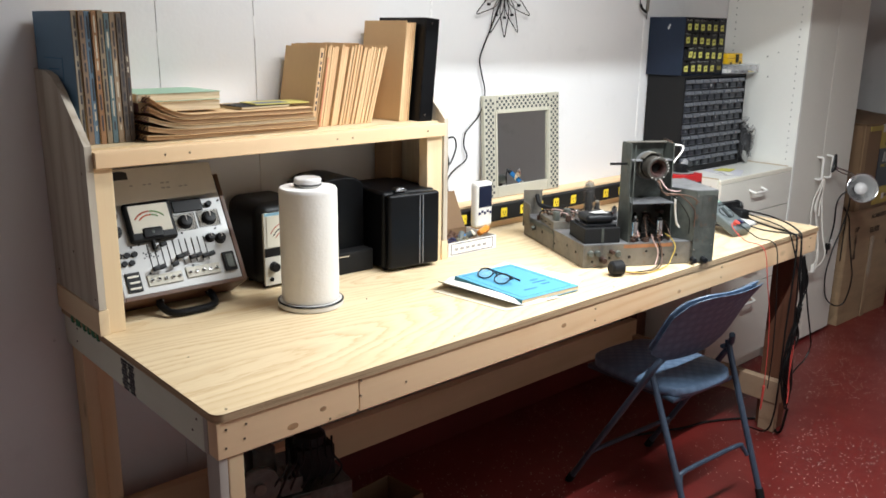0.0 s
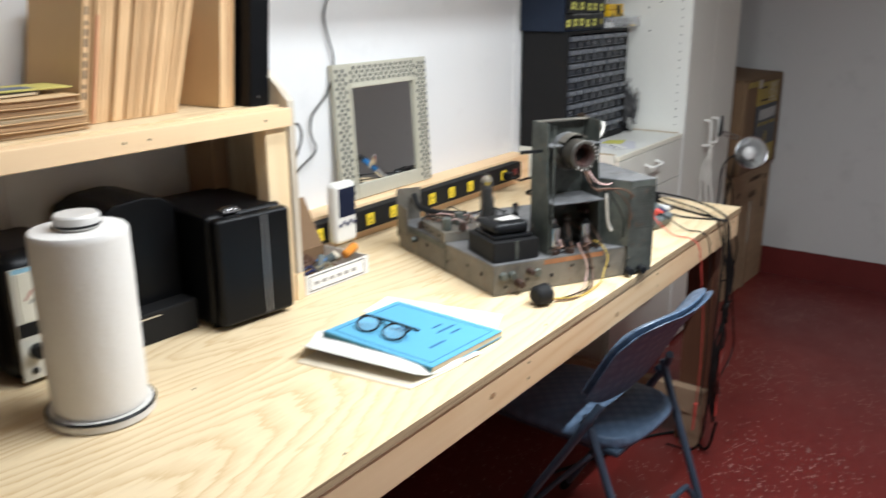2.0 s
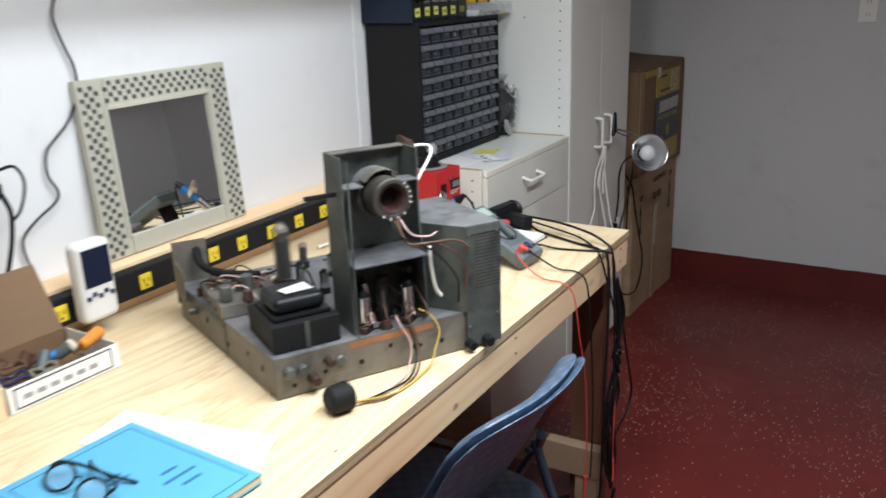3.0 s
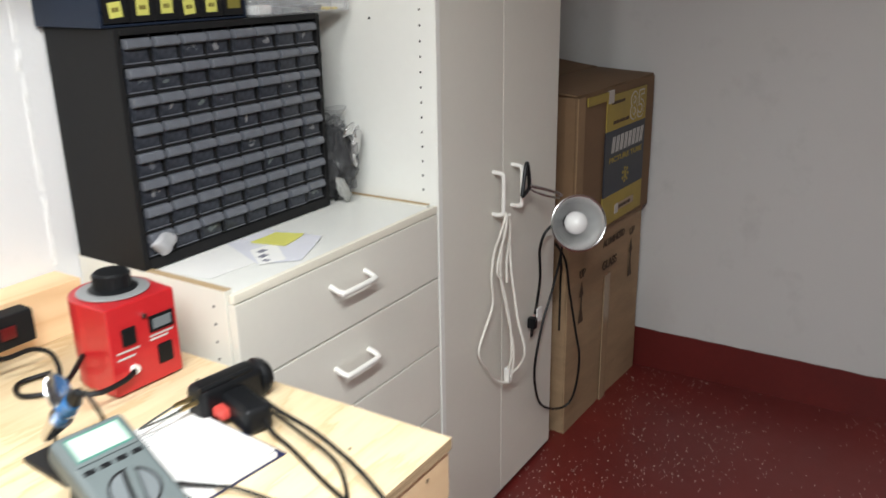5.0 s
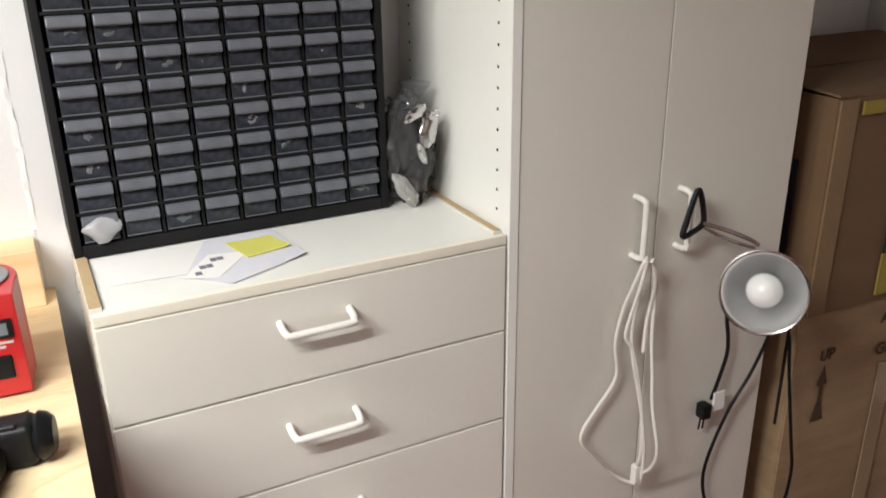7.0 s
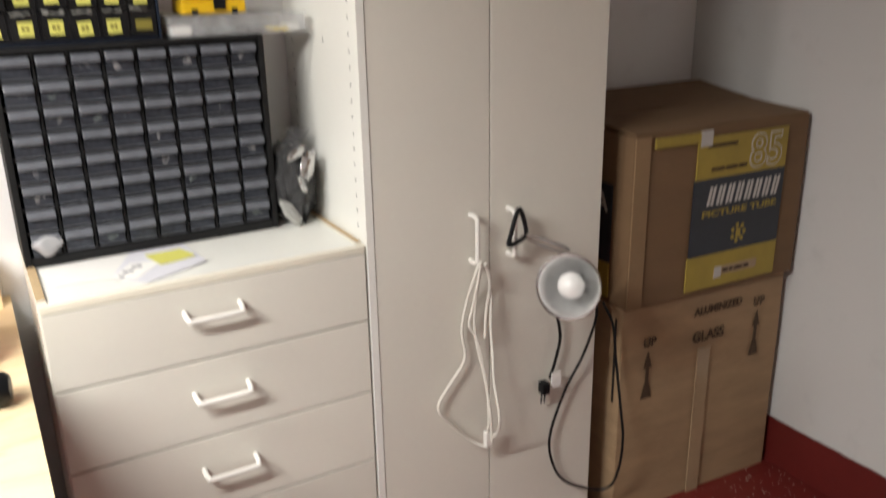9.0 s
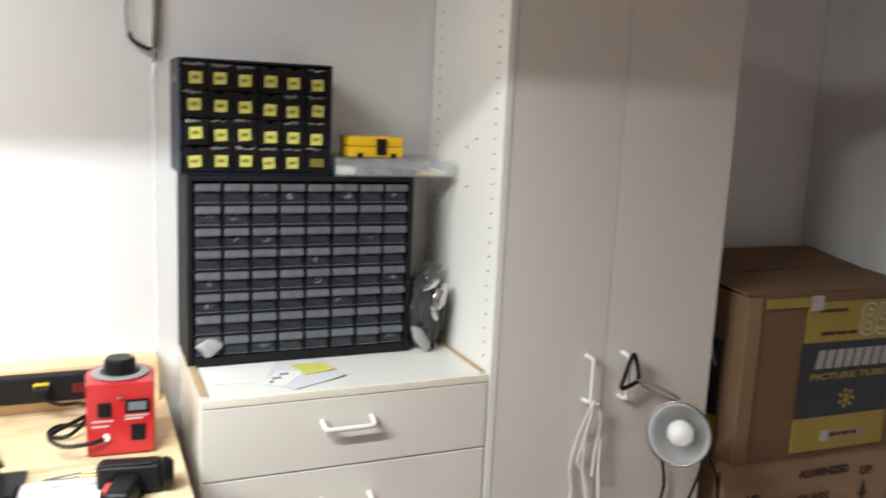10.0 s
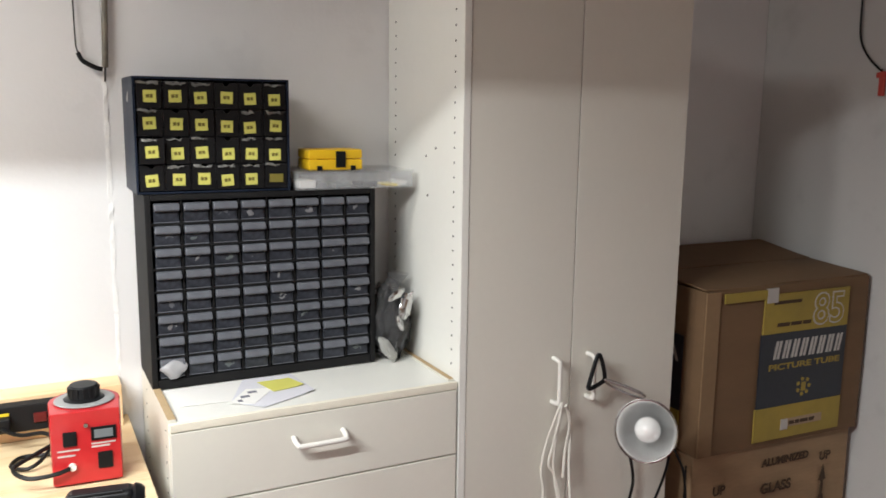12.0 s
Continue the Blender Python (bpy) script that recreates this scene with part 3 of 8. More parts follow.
door_trim = setting("trim_door", joined(box(DX1 - 0.02, DX1 + 0.075, REAR_Y + 0.001, REAR_Y + 0.022, 0, DTOP + 0.075, 0.004), box(DX0 - 0.075, DX0 + 0.02, REAR_Y + 0.001, REAR_Y + 0.022, 0, DTOP + 0.075, 0.004), box(DX0 + 0.021, DX1 - 0.021, REAR_Y + 0.001, REAR_Y + 0.022, DTOP - 0.02, DTOP + 0.075, 0.004)), door_wood, "varnished brown door casing", "door frame")
part("outer_bead", box(DX1 + 0.0755, DX1 + 0.125, REAR_Y + 0.001, REAR_Y + 0.030, 0, DTOP + 0.1, 0.004), stained, door_trim, "dark stained bead")

# hooded strip light in front of the bench
lamp = thing("shop_light", "white hooded strip light hung over the front of the bench", "light fixture", pose(LAMP_X, LAMP_Y, LAMP_Z))
outline = [(-0.12, -0.055), (-0.10, -0.03), (-0.05, 0.02), (0.05, 0.02), (0.10, -0.03), (0.12, -0.055)]
prof = outline + [(y * 0.975, z - 0.003) for y, z in reversed(outline)]
part("hood", moved(prism(prof, 1.45, axis="x"), Matrix.Translation((-0.725, 0, 0))), white_plastic, lamp)
for x in (-0.728, 0.7253):
    part("end_cap", moved(prism(outline, 0.0025, axis="x"), Matrix.Translation((x, 0, 0))), white_plastic, lamp)
part("cord", cord([(-0.4, 0, 0.02), (-0.4, 0.01, 0.05), (-0.4, 0, CEIL_Z - LAMP_Z)], 0.004), wire_white, lamp)

# wall outlet and hung wires
outlet = setting("wall_outlet", box(END_X - 0.007, END_X - 0.001, 0.93, 1.00, 1.235, 1.35, 0.002), white_plastic, "white outlet plate on the end wall", "outlet")
for z in (1.265, 1.32):
    part("socket", box(END_X - 0.010, END_X - 0.0065, 0.951, 0.979, z - 0.016, z + 0.016, 0.002), white_plastic, outlet)
    for dy in (-0.006, 0.006):
        part("slot", box(END_X - 0.0108, END_X - 0.0098, 0.964 + dy, 0.966 + dy, z - 0.004, z + 0.008), hole_dark, outlet)

# ---- workbench ----
screw_brown = surface("rusty_screw_hole", (0.10, 0.06, 0.035), 0.7, spread=0.3, relief=0.2)
# dark red strip covering the wall foot below the stretcher
setting("baseboard", box(0.64, 3.06, WALL_Y - 0.008, WALL_Y - 0.0005, 0.0, 0.165, 0.002), base_red, "dark red band along the wall under the bench", "baseboard")
bench = thing("workbench", "long bare plywood workbench on pine legs with a worn front edge", "workbench")
top = box(BENCH_X0, BENCH_X1, BENCH_Y0, WALL_Y - 0.003, BENCH_Z - 0.017, BENCH_Z)
front_corner = [e for e in top.edges if all(v.co.y < 1.4 and v.co.x < 1.0 for v in e.verts)]
bmesh.ops.bevel(top, geom=front_corner, offset=0.022, segments=4, affect="EDGES", profile=0.5)
for f in top.faces:
    f.material_index = 0 if abs(f.normal.z) > 0.7 else 1
part("tabletop", top, [ply_top, ply_edge], bench, "knotty plywood top with flowing yellow grain")
part("front_rail", box(BENCH_X0 + 0.004, 0.9567, BENCH_Y0 + 0.003, BENCH_Y0 + 0.041, 0.7315, 0.8075, 0.003), pine, bench)
part("front_rail", box(0.9574, BENCH_X1 - 0.002, BENCH_Y0 + 0.003, BENCH_Y0 + 0.041, 0.7315, 0.8075, 0.003), pine, bench)
for x, z, w, h in ((0.794, 0.751, 0.013, 0.007), (0.866, 0.767, 0.008, 0.005), (1.62, 0.772, 0.010, 0.006), (2.16, 0.756, 0.009, 0.006)):
    part("knot", moved(lathe([(0, 0.0004), (0.7, 0.0004), (1.0, 0.0001), (1.0, -0.0004), (0, -0.0004)], 20), pose(x, BENCH_Y0 + 0.003, z, 90) @ Matrix.Diagonal((w, h, 1, 1))), knot_wood, bench)
part("end_rail", box(BENCH_X0 + 0.003, BENCH_X0 + 0.041, BENCH_Y0 + 0.0565, WALL_Y - 0.01, 0.728, 0.8075, 0.003), pine_y, bench, "grey-green weathered board")
part("end_rail", box(BENCH_X1 - 0.040, BENCH_X1 - 0.003, BENCH_Y0 + 0.042, WALL_Y - 0.01, 0.744, 0.8075, 0.003), pine_y, bench)
part("leg", joined(box(BENCH_X0 + 0.006, BENCH_X0 + 0.0250, BENCH_Y0 + 0.006, BENCH_Y0 + 0.056, 0, 0.7310, 0.002), box(BENCH_X0 + 0.003, BENCH_X0 + 0.0225, BENCH_Y0 + 0.0415, BENCH_Y0 + 0.056, 0.7312, 0.8075, 0.001)), grey_post, bench, "greyed pine post")
part("leg", box(BENCH_X0 + 0.0255, BENCH_X0 + 0.059, BENCH_Y0 + 0.006, BENCH_Y0 + 0.044, 0, 0.7310, 0.003), pine_z, bench)
part("leg", box(BENCH_X0 + 0.045, BENCH_X0 + 0.085, WALL_Y - 0.085, WALL_Y - 0.025, 0, 0.8, 0.003), pine_z, bench)
part("leg", box(BENCH_X0 + 0.010, BENCH_X0 + 0.043, WALL_Y - 0.095, WALL_Y - 0.025, 0, 0.728, 0.003), pine_z, bench)
part("leg", box(BENCH_X1 - 0.066, BENCH_X1 - 0.005, BENCH_Y0 + 0.043, BENCH_Y0 + 0.130, 0, 0.742, 0.004), stained, bench, "dark brown stained post")
part("leg", box(BENCH_X1 - 0.075, BENCH_X1 - 0.005, WALL_Y - 0.12, WALL_Y - 0.03, 0, 0.742, 0.004), stained, bench, "dark brown stained post")
part("stretcher", box(BENCH_X0 + 0.046, BENCH_X1 - 0.08, 2.03, 2.066, 0.172, 0.285, 0.003), tan_board, bench, "dusty brown board")
part("foot_block", box(BENCH_X1 - 0.103, BENCH_X1 - 0.070, BENCH_Y0 + 0.036, BENCH_Y0 + 0.10, 0.0, 0.122, 0.004), old_pine, bench)
part("end_stretcher", box(BENCH_X1 - 0.108, BENCH_X1 - 0.068, BENCH_Y0 + 0.026, WALL_Y - 0.05, 0.123, 0.214, 0.004), old_pine, bench, "dusty brown cross board")
for x, z in ((0.650, 0.791), (0.648, 0.753), (0.687, 0.761), (0.692, 0.790), (0.882, 0.740), (0.952, 0.737), (0.962, 0.802), (0.960, 0.768), (1.084, 0.765), (1.75, 0.79), (1.75, 0.757), (2.4, 0.79), (2.4, 0.757), (3.02, 0.79), (3.02, 0.757)):
    part("screw", rod((x, BENCH_Y0 + 0.004, z), (x, BENCH_Y0 + 0.0015, z), 0.0024, seg=8), screw_brown, bench)
for y, z in ((1.40, 0.79), (1.42, 0.76), (2.05, 0.79), (2.06, 0.755), (1.75, 0.785)):
    part("screw", rod((BENCH_X0 + 0.004, y, z), (BENCH_X0 + 0.0015, y, z), 0.0024, seg=8), screw_brown, bench)
for x, y in ((0.66, 1.335), (0.72, 1.62), (1.25, 1.345), (1.26, 1.70), (1.86, 1.345), (2.36, 1.36), (2.45, 1.62), (2.985, 1.42), (3.02, 1.75)):
    part("screw", rod((x, y, BENCH_Z - 0.001), (x, y, BENCH_Z + 0.0006), 0.0024, seg=8), hole_dark, bench)
for k in range(2):
    for j in range(9):
        part("stamp_bar", box(BENCH_X0 + 0.0018, BENCH_X0 + 0.0032, 1.700 + k * 0.037 + 0.004 * (j % 2), 1.733 + k * 0.037 - 0.006 * (j % 3 == 0), 0.731 + j * 0.0080, 0.7368 + j * 0.0080), ink, bench)
for y, w in ((1.90, 0.006), (1.93, 0.010), (1.96, 0.005), (1.99, 0.008), (2.03, 0.014), (2.07, 0.007)):
    part("paint_smear", rough_up(box(BENCH_X0 - 0.0012, BENCH_X0 + 0.03, y - w, y + w, 0.803, 0.8262), 0.002, 40, y), green_paint, bench)

# ---- hutch shelf on the bench ----
HX0, HX1, HY = 0.624, 1.672, 1.862
hutch = thing("hutch_shelf", "home-made pine and plywood hutch standing on the workbench", "shelf unit", pose(0, 0, 0))
side = [(HY, BENCH_Z + 0.063), (WALL_Y - 0.004, BENCH_Z + 0.063), (WALL_Y - 0.004, 1.418), (2.07, 1.416), (2.03, 1.405), (1.99, 1.378), (HY + 0.03, 1.29), (HY, 1.262)]
part("side_panel", moved(prism(side, 0.016, axis="x"), Matrix.Translation((HX0, 0, 0))), ply_side, hutch, "weathered grey-brown plywood side")
part("side_panel", moved(prism(side, 0.016, axis="x"), Matrix.Translation((HX1 + 0.004, 0, 0))), ply_side, hutch)
for x in (HX0 - 0.003, HX1):
    part("base_rail", box(x, x + 0.024, HY, WALL_Y - 0.004, BENCH_Z, BENCH_Z + 0.061, 0.002), pine_across, hutch)
part("post", box(HX0 + 0.017, HX0 + 0.060, HY + 0.006, HY + 0.044, BENCH_Z, 1.212, 0.003), pine_z, hutch)
part("post", box(HX1 - 0.058, HX1 + 0.003, HY + 0.006, HY + 0.044, BENCH_Z, 1.212, 0.003), pine_z, hutch)
part("post", box(HX1 - 0.045, HX1 - 0.002, WALL_Y - 0.10, WALL_Y - 0.01, BENCH_Z, 1.212, 0.003), old_pine, hutch)
part("front_rail", box(HX0 + 0.017, HX1 + 0.002, HY - 0.012, HY + 0.026, 1.2125, 1.250, 0.003), pine, hutch)
part("shelf_board", box(HX0 + 0.0165, HX1 + 0.0035, HY + 0.0265, WALL_Y - 0.004, 1.238, 1.254, 0.001), ply_top, hutch)
part("rear_rail", box(HX0 + 0.018, HX1 - 0.002, WALL_Y - 0.03, WALL_Y - 0.006, 1.19, 1.2375, 0.002), pine, hutch)
for x in (0.80, 0.86, 1.28, 1.33, 1.60):
    part("screw", rod((x, HY - 0.0115, 1.232), (x, HY - 0.0135, 1.232), 0.0024, seg=8), screw_brown, hutch)
for y, z in ((HY + 0.03, 1.20), (HY + 0.02, 0.91), (2.12, 0.93), (2.0, 1.0)):
    part("screw", rod((HX0 + 0.0005, y, z), (HX0 - 0.001, y, z), 0.0024, seg=8), screw_brown, hutch)

# board along the wall with the outlet strip
solo("wooden_ledge", box(1.70, 3.062, 2.078, WALL_Y - 0.003, BENCH_Z, 0.921, 0.003), pine, "pine board on edge along the wall behind the bench", "board")
strip = thing("power_strip", "long black metal power strip with yellow outlets screwed to a board", "power strip")
part("housing", box(1.84, 2.945, 2.042, 2.0775, 0.857, 0.914, 0.004), matte_black, strip)
for k, x in enumerate((1.93, 2.03, 2.131, 2.232, 2.325, 2.417, 2.520, 2.624, 2.725, 2.826)):
    o = part("outlet", box(x - 0.015, x + 0.015, 2.0385, 2.0425, 0.869, 0.902, 0.002), outlet_yellow, strip)
    for dx, h in ((-0.006, 0.005), (0.006, 0.004)):
        part("slot", box(x + dx - 0.0009, x + dx + 0.0009, 2.0375, 2.0389, 0.888 - h, 0.890 + h * 0.6), hole_dark, o)
    part("earth_hole", rod((x, 2.0389, 0.877), (x, 2.0375, 0.877), 0.0026, seg=8), hole_dark, o)
part("switch", box(2.885, 2.91, 2.037, 2.0425, 0.875, 0.896, 0.002), surface("dark_red_lens", (0.12, 0.01, 0.01), 0.3, relief=0), strip, "dim red rocker switch")

# ---- chest of drawers ----
CX0, CX1, CTOP = 3.112, 3.726, 0.932


def bow_handle(parent, a, b, out, r=0.0055):
    a, b, out = Vector(a), Vector(b), Vector(out)
    d = (b - a).normalized() * 0.012
    pts = [a, a + out * 0.55, a + out * 0.9 + d * 0.25, a + out + d, b + out - d, b + out * 0.9 - d * 0.25, b + out * 0.55, b]
    return part("handle", cord(pts, r, 4, 10), white_plastic, parent, "white plastic bow handle")


chest = thing("chest_of_drawers", "off-white laminate chest of four drawers beside the bench", "chest of drawers")
part("side", box(CX0, CX0 + 0.016, FRONT_Y + 0.019, WALL_Y - 0.004, 0.0, CTOP + 0.004, 0.001), laminate, chest)
part("side_edge", box(CX0 + 0.0005, CX0 + 0.0155, FRONT_Y + 0.02, WALL_Y - 0.005, CTOP + 0.0042, CTOP + 0.0055), chipboard, chest, "raw tan chipboard edge")
part("side", box(CX1 - 0.016, CX1, FRONT_Y + 0.019, WALL_Y - 0.004, 0.0, CTOP + 0.002, 0.001), laminate, chest)
part("side_edge", box(CX1 - 0.012, CX1 - 0.002, FRONT_Y + 0.02, WALL_Y - 0.005, CTOP + 0.0025, CTOP + 0.004), chipboard, chest)
part("top", box(CX0 + 0.0165, CX1 - 0.0165, FRONT_Y + 0.012, WALL_Y - 0.004, CTOP - 0.016, CTOP, 0.001), laminate_top, chest, "white laminate top with cream edging")
part("front_edging", box(CX0 + 0.001, CX1 - 0.001, FRONT_Y + 0.001, FRONT_Y + 0.0115, CTOP - 0.016, CTOP + 0.001, 0.002), edge_band, chest)
part("back", box(CX0 + 0.0165, CX1 - 0.0165, WALL_Y - 0.012, WALL_Y - 0.005, 0.06, CTOP - 0.017), laminate, chest)
part("plinth", box(CX0 + 0.0165, CX1 - 0.0165, FRONT_Y + 0.045, FRONT_Y + 0.06, 0.0, 0.07), laminate, chest)
for z0, z1, hz in ((0.767, 0.914, 0.868), (0.599, 0.763, 0.698), (0.430, 0.595, 0.529), (0.075, 0.426, 0.362)):
    d = part("drawer", box(CX0 + 0.002, CX1 - 0.003, FRONT_Y, FRONT_Y + 0.017, z0, z1, 0.0012), laminate, chest)
    bow_handle(d, (3.352, FRONT_Y + 0.001, hz), (3.457, FRONT_Y + 0.001, hz), (0, -0.030, -0.010))
for y in (1.80, 2.07):
    for k in range(7):
        part("pin_hole", rod((CX0 + 0.0005, y, 0.905 - k * 0.032), (CX0 - 0.0004, y, 0.905 - k * 0.032), 0.0026, seg=8), hole_dark, chest)

# ---- wardrobe ----
WX0, WX1, WTOP = 3.728, 4.345, 1.80
ward = thing("wardrobe", "tall off-white laminate wardrobe with two closed doors", "wardrobe")
part("side", box(WX0, WX0 + 0.017, FRONT_Y + 0.001, WALL_Y - 0.004, 0.0, WTOP, 0.001), laminate_top, ward, "white side with rows of shelf pin holes")
part("side_edging", box(WX0 + 0.0005, WX0 + 0.0165, FRONT_Y - 0.0015, FRONT_Y + 0.0008, 0.0, WTOP), laminate_top, ward)
part("side", box(WX1 - 0.017, WX1, FRONT_Y + 0.020, WALL_Y - 0.004, 0.0, WTOP, 0.001), laminate, ward)
part("top", box(WX0 + 0.0175, WX1 - 0.0175, FRONT_Y + 0.02, WALL_Y - 0.004, WTOP - 0.017, WTOP, 0.001), laminate, ward)
part("back", box(WX0 + 0.0175, WX1 - 0.0175, WALL_Y - 0.012, WALL_Y - 0.005, 0.06, WTOP - 0.018), laminate, ward)
part("plinth", box(WX0 + 0.0175, WX1 - 0.0175, FRONT_Y + 0.04, FRONT_Y + 0.055, 0.0, 0.055), laminate, ward)
for x0, x1, hx in ((WX0 + 0.0185, 4.0265, 3.977), (4.0295, WX1 - 0.001, 4.075)):
    d = part("door", box(x0, x1, FRONT_Y, FRONT_Y + 0.018, 0.02, WTOP - 0.004, 0.0012), laminate, ward)
    bow_handle(d, (hx, FRONT_Y + 0.001, 0.850), (hx, FRONT_Y + 0.001, 0.956), (0, -0.031, 0))
holes = joined(*[rod((WX0 + 0.0005, y, z), (WX0 - 0.0005, y, z), 0.0026, seg=8) for y in (1.79, 2.105) for z in [0.965 + k * 0.032 for k in range(25)]])
part("pin_holes", holes, hole_dark, ward)["kind"] = "stuff"
for y, z in ((1.92, 1.33), (1.93, 1.42), (1.88, 1.44)):
    part("pin_hole", rod((WX0 + 0.0005, y, z), (WX0 - 0.0005, y, z), 0.003, seg=8), hole_dark, ward)

# ---- cardboard boxes in the corner ----


# both cartons stand slightly skewed in the corner
CARTON_TURN = Matrix.Translation((4.42, 1.735, 0)) @ pose(0, 0, 0, 0, 0, -2) @ Matrix.Translation((-4.42, -1.735, 0))


def carton(name, label, x0, x1, y0, y1, z0, z1, mat, seed):
    c = thing(name, label, "cardboard box", CARTON_TURN)
    for nm, dims in (("front", (x0, x1, y0, y0 + 0.006, z0, z1)), ("rear", (x0, x1, y1 - 0.006, y1, z0, z1)), ("side", (x0, x0 + 0.006, y0 + 0.0065, y1 - 0.0065, z0, z1)), ("side", (x1 - 0.006, x1, y0 + 0.0065, y1 - 0.0065, z0, z1))):
        bm = box(*dims, 0.0025)
        bmesh.ops.subdivide_edges(bm, edges=[e for e in bm.edges if e.calc_length() > 0.2], cuts=10, use_grid_fill=True)
        part(nm, rough_up(bm, 0.004, 4.0, seed), mat, c)
    return c


b2 = carton("carton", "tall scuffed brown carton printed with handling marks, standing in the corner", 4.425, 5.005, 1.739, 2.143, 0.0, 0.628, cardboard_old, 1.0)
ym = 1.945
for y0, y1 in ((1.741, ym - 0.001), (ym + 0.001, 2.141)):
    part("flap", box(4.427, 5.003, y0, y1, 0.622, 0.627, 0.001), cardboard_old, b2)
b1 = carton("carton", "brown picture tube carton with yellow and navy printed panels", 4.422, 5.013, 1.726, 2.140, 0.632, 1.080, cardboard, 2.0)
for y0, y1, z, tilt in ((1.729, 1.93, 1.081, 4.0), (1.935, 2.138, 1.096, 7.0)):
    f = box(4.424, 5.011, 0, y1 - y0, -0.0025, 0.0025, 0.001)
    bmesh.ops.subdivide_edges(f, edges=[e for e in f.edges if e.calc_length() > 0.1], cuts=8, use_grid_fill=True)
    part("flap", moved(rough_up(f, 0.005, 5, tilt), pose(0, y0, z, tilt)), cardboard, b1)
part("worn_corner", box(4.419, 4.466, 1.7215, 1.7255, 0.634, 1.076, 0.001), card_edge, b1)


def bars(parent, x0, z0, widths, height, mat, y, gap=0.004):
    x = x0
    for w in widths:
        part("printed_bar", box(x, x + w, y - 0.0008, y, z0, z0 + height), mat, parent)
        x += w + gap


def word(parent, text, x, y, z, height, mat, bold=0.0, name="word"):
    return part(name, moved(lettering(text, height, 0.0004, bold), pose(x, y, z, 90)), mat, parent)


FY = 1.7205
part("label_yellow", box(4.616, 4.930, FY - 0.001, FY + 0.003, 0.948, 1.056), label_yellow, b1, "yellow printed panel")
part("label_navy", box(4.612, 4.930, FY - 0.001, FY + 0.003, 0.742, 0.9475), label_navy, b1, "navy printed panel")
part("label_yellow", box(4.608, 4.930, FY - 0.001, FY + 0.003, 0.648, 0.7415), label_yellow, b1, "yellow printed panel")
part("tape_yellow", box(4.478, 4.630, FY - 0.0018, FY + 0.003, 1.045, 1.070), label_yellow, b1)
part("tape", box(4.622, 4.660, FY - 0.0025, FY + 0.003, 1.034, 1.073), print_white, b1)
bars(b1, 4.648, 1.028, (0.10,), 0.009, brown_ink, FY - 0.001)
bars(b1, 4.665, 0.966, (0.045, 0.04, 0.03), 0.010, brown_ink, FY - 0.001)
word(b1, "85", 4.795, FY - 0.0012, 0.962, 0.088, print_white, 0.004)
word(b1, "85", 4.795, FY - 0.0020, 0.962, 0.088, label_yellow, -0.0005)
# maker's name as a row of plain slanted blocks
for k in range(8):
    x = 4.658 + k * 0.0325
    lean_ = Matrix.Translation((x, FY - 0.0012, 0.876)) @ Matrix(((1, 0, 0.20, 0), (0, 1, 0, 0), (0, 0, 1, 0), (0, 0, 0, 1)))
    part("name_block", moved(joined(box(0, 0.0085, -0.0006, 0.0006, 0, 0.050), box(0.0130, 0.0215, -0.0006, 0.0006, 0, 0.050)), lean_), print_white, b1)
part("word", moved(lettering("PICTURE TUBE", 0.017, 0.0004, 0.0006), pose(4.644, FY - 0.0016, 0.846, 90) @ Matrix.Diagonal((1.75, 1, 1, 1))), label_yellow, b1)
crest = joined(box(4.772, 4.788, FY - 0.002, FY, 0.775, 0.800), *[rod((4.78 + 0.022 * math.cos(a), FY - 0.0018, 0.788 + 0.022 * math.sin(a)), (4.78 + 0.022 * math.cos(a), FY, 0.788 + 0.022 * math.sin(a)), 0.006, seg=8) for a in [k * 0.9 for k in range(7)]])
part("crest", crest, label_yellow, b1)
part("sticker", box(4.705, 4.86, FY - 0.002, FY + 0.001, 0.678, 0.702), tape_clear, b1)
part("sticker_corner", box(4.705, 4.73, FY - 0.003, FY, 0.672, 0.702), print_white, b1)
bars(b1, 4.735, 0.684, (0.02, 0.014, 0.03, 0.02), 0.010, brown_ink, FY - 0.002)
SX = 4.4175
part("label_navy", box(SX - 0.0012, SX + 0.003, 1.80, 2.08, 0.742, 0.9475), label_navy, b1)
part("label_yellow", box(SX - 0.0012, SX + 0.003, 1.80, 2.08, 0.648, 0.7415), label_yellow, b1)
part("letter", moved(lettering("A", 0.052, 0.0004, 0.001), pose(SX - 0.0018, 1.86, 0.876, 90, 0, -90)), print_white, b1)
GY = 1.7345
word(b2, "ALUMINIZED", 4.665, GY - 0.0012, 0.565, 0.022, brown_ink, 0.0012)
word(b2, "GLASS", 4.665, GY - 0.0012, 0.485, 0.030, brown_ink, 0.0012)
word(b2, "UP", 4.492, GY - 0.0012, 0.512, 0.026, brown_ink, 0.001)
word(b2, "UP", 4.885, GY - 0.0012, 0.548, 0.026, brown_ink, 0.001)
for x, z in ((4.512, 0.36), (4.905, 0.395)):
    part("arrow", joined(moved(prism([(-0.018, 0.0), (0.018, 0.0), (0.007, 0.045), (-0.007, 0.045)], 0.0012, axis="y"), Matrix.Translation((x, GY, z))), moved(prism([(-0.005, 0.04), (0.005, 0.04), (0.005, 0.09), (-0.005, 0.09)], 0.0012, axis="y"), Matrix.Translation((x, GY, z))), moved(prism([(-0.014, 0.09), (0.014, 0.09), (0.0, 0.138)], 0.0012, axis="y"), Matrix.Translation((x, GY, z)))), brown_ink, b2)
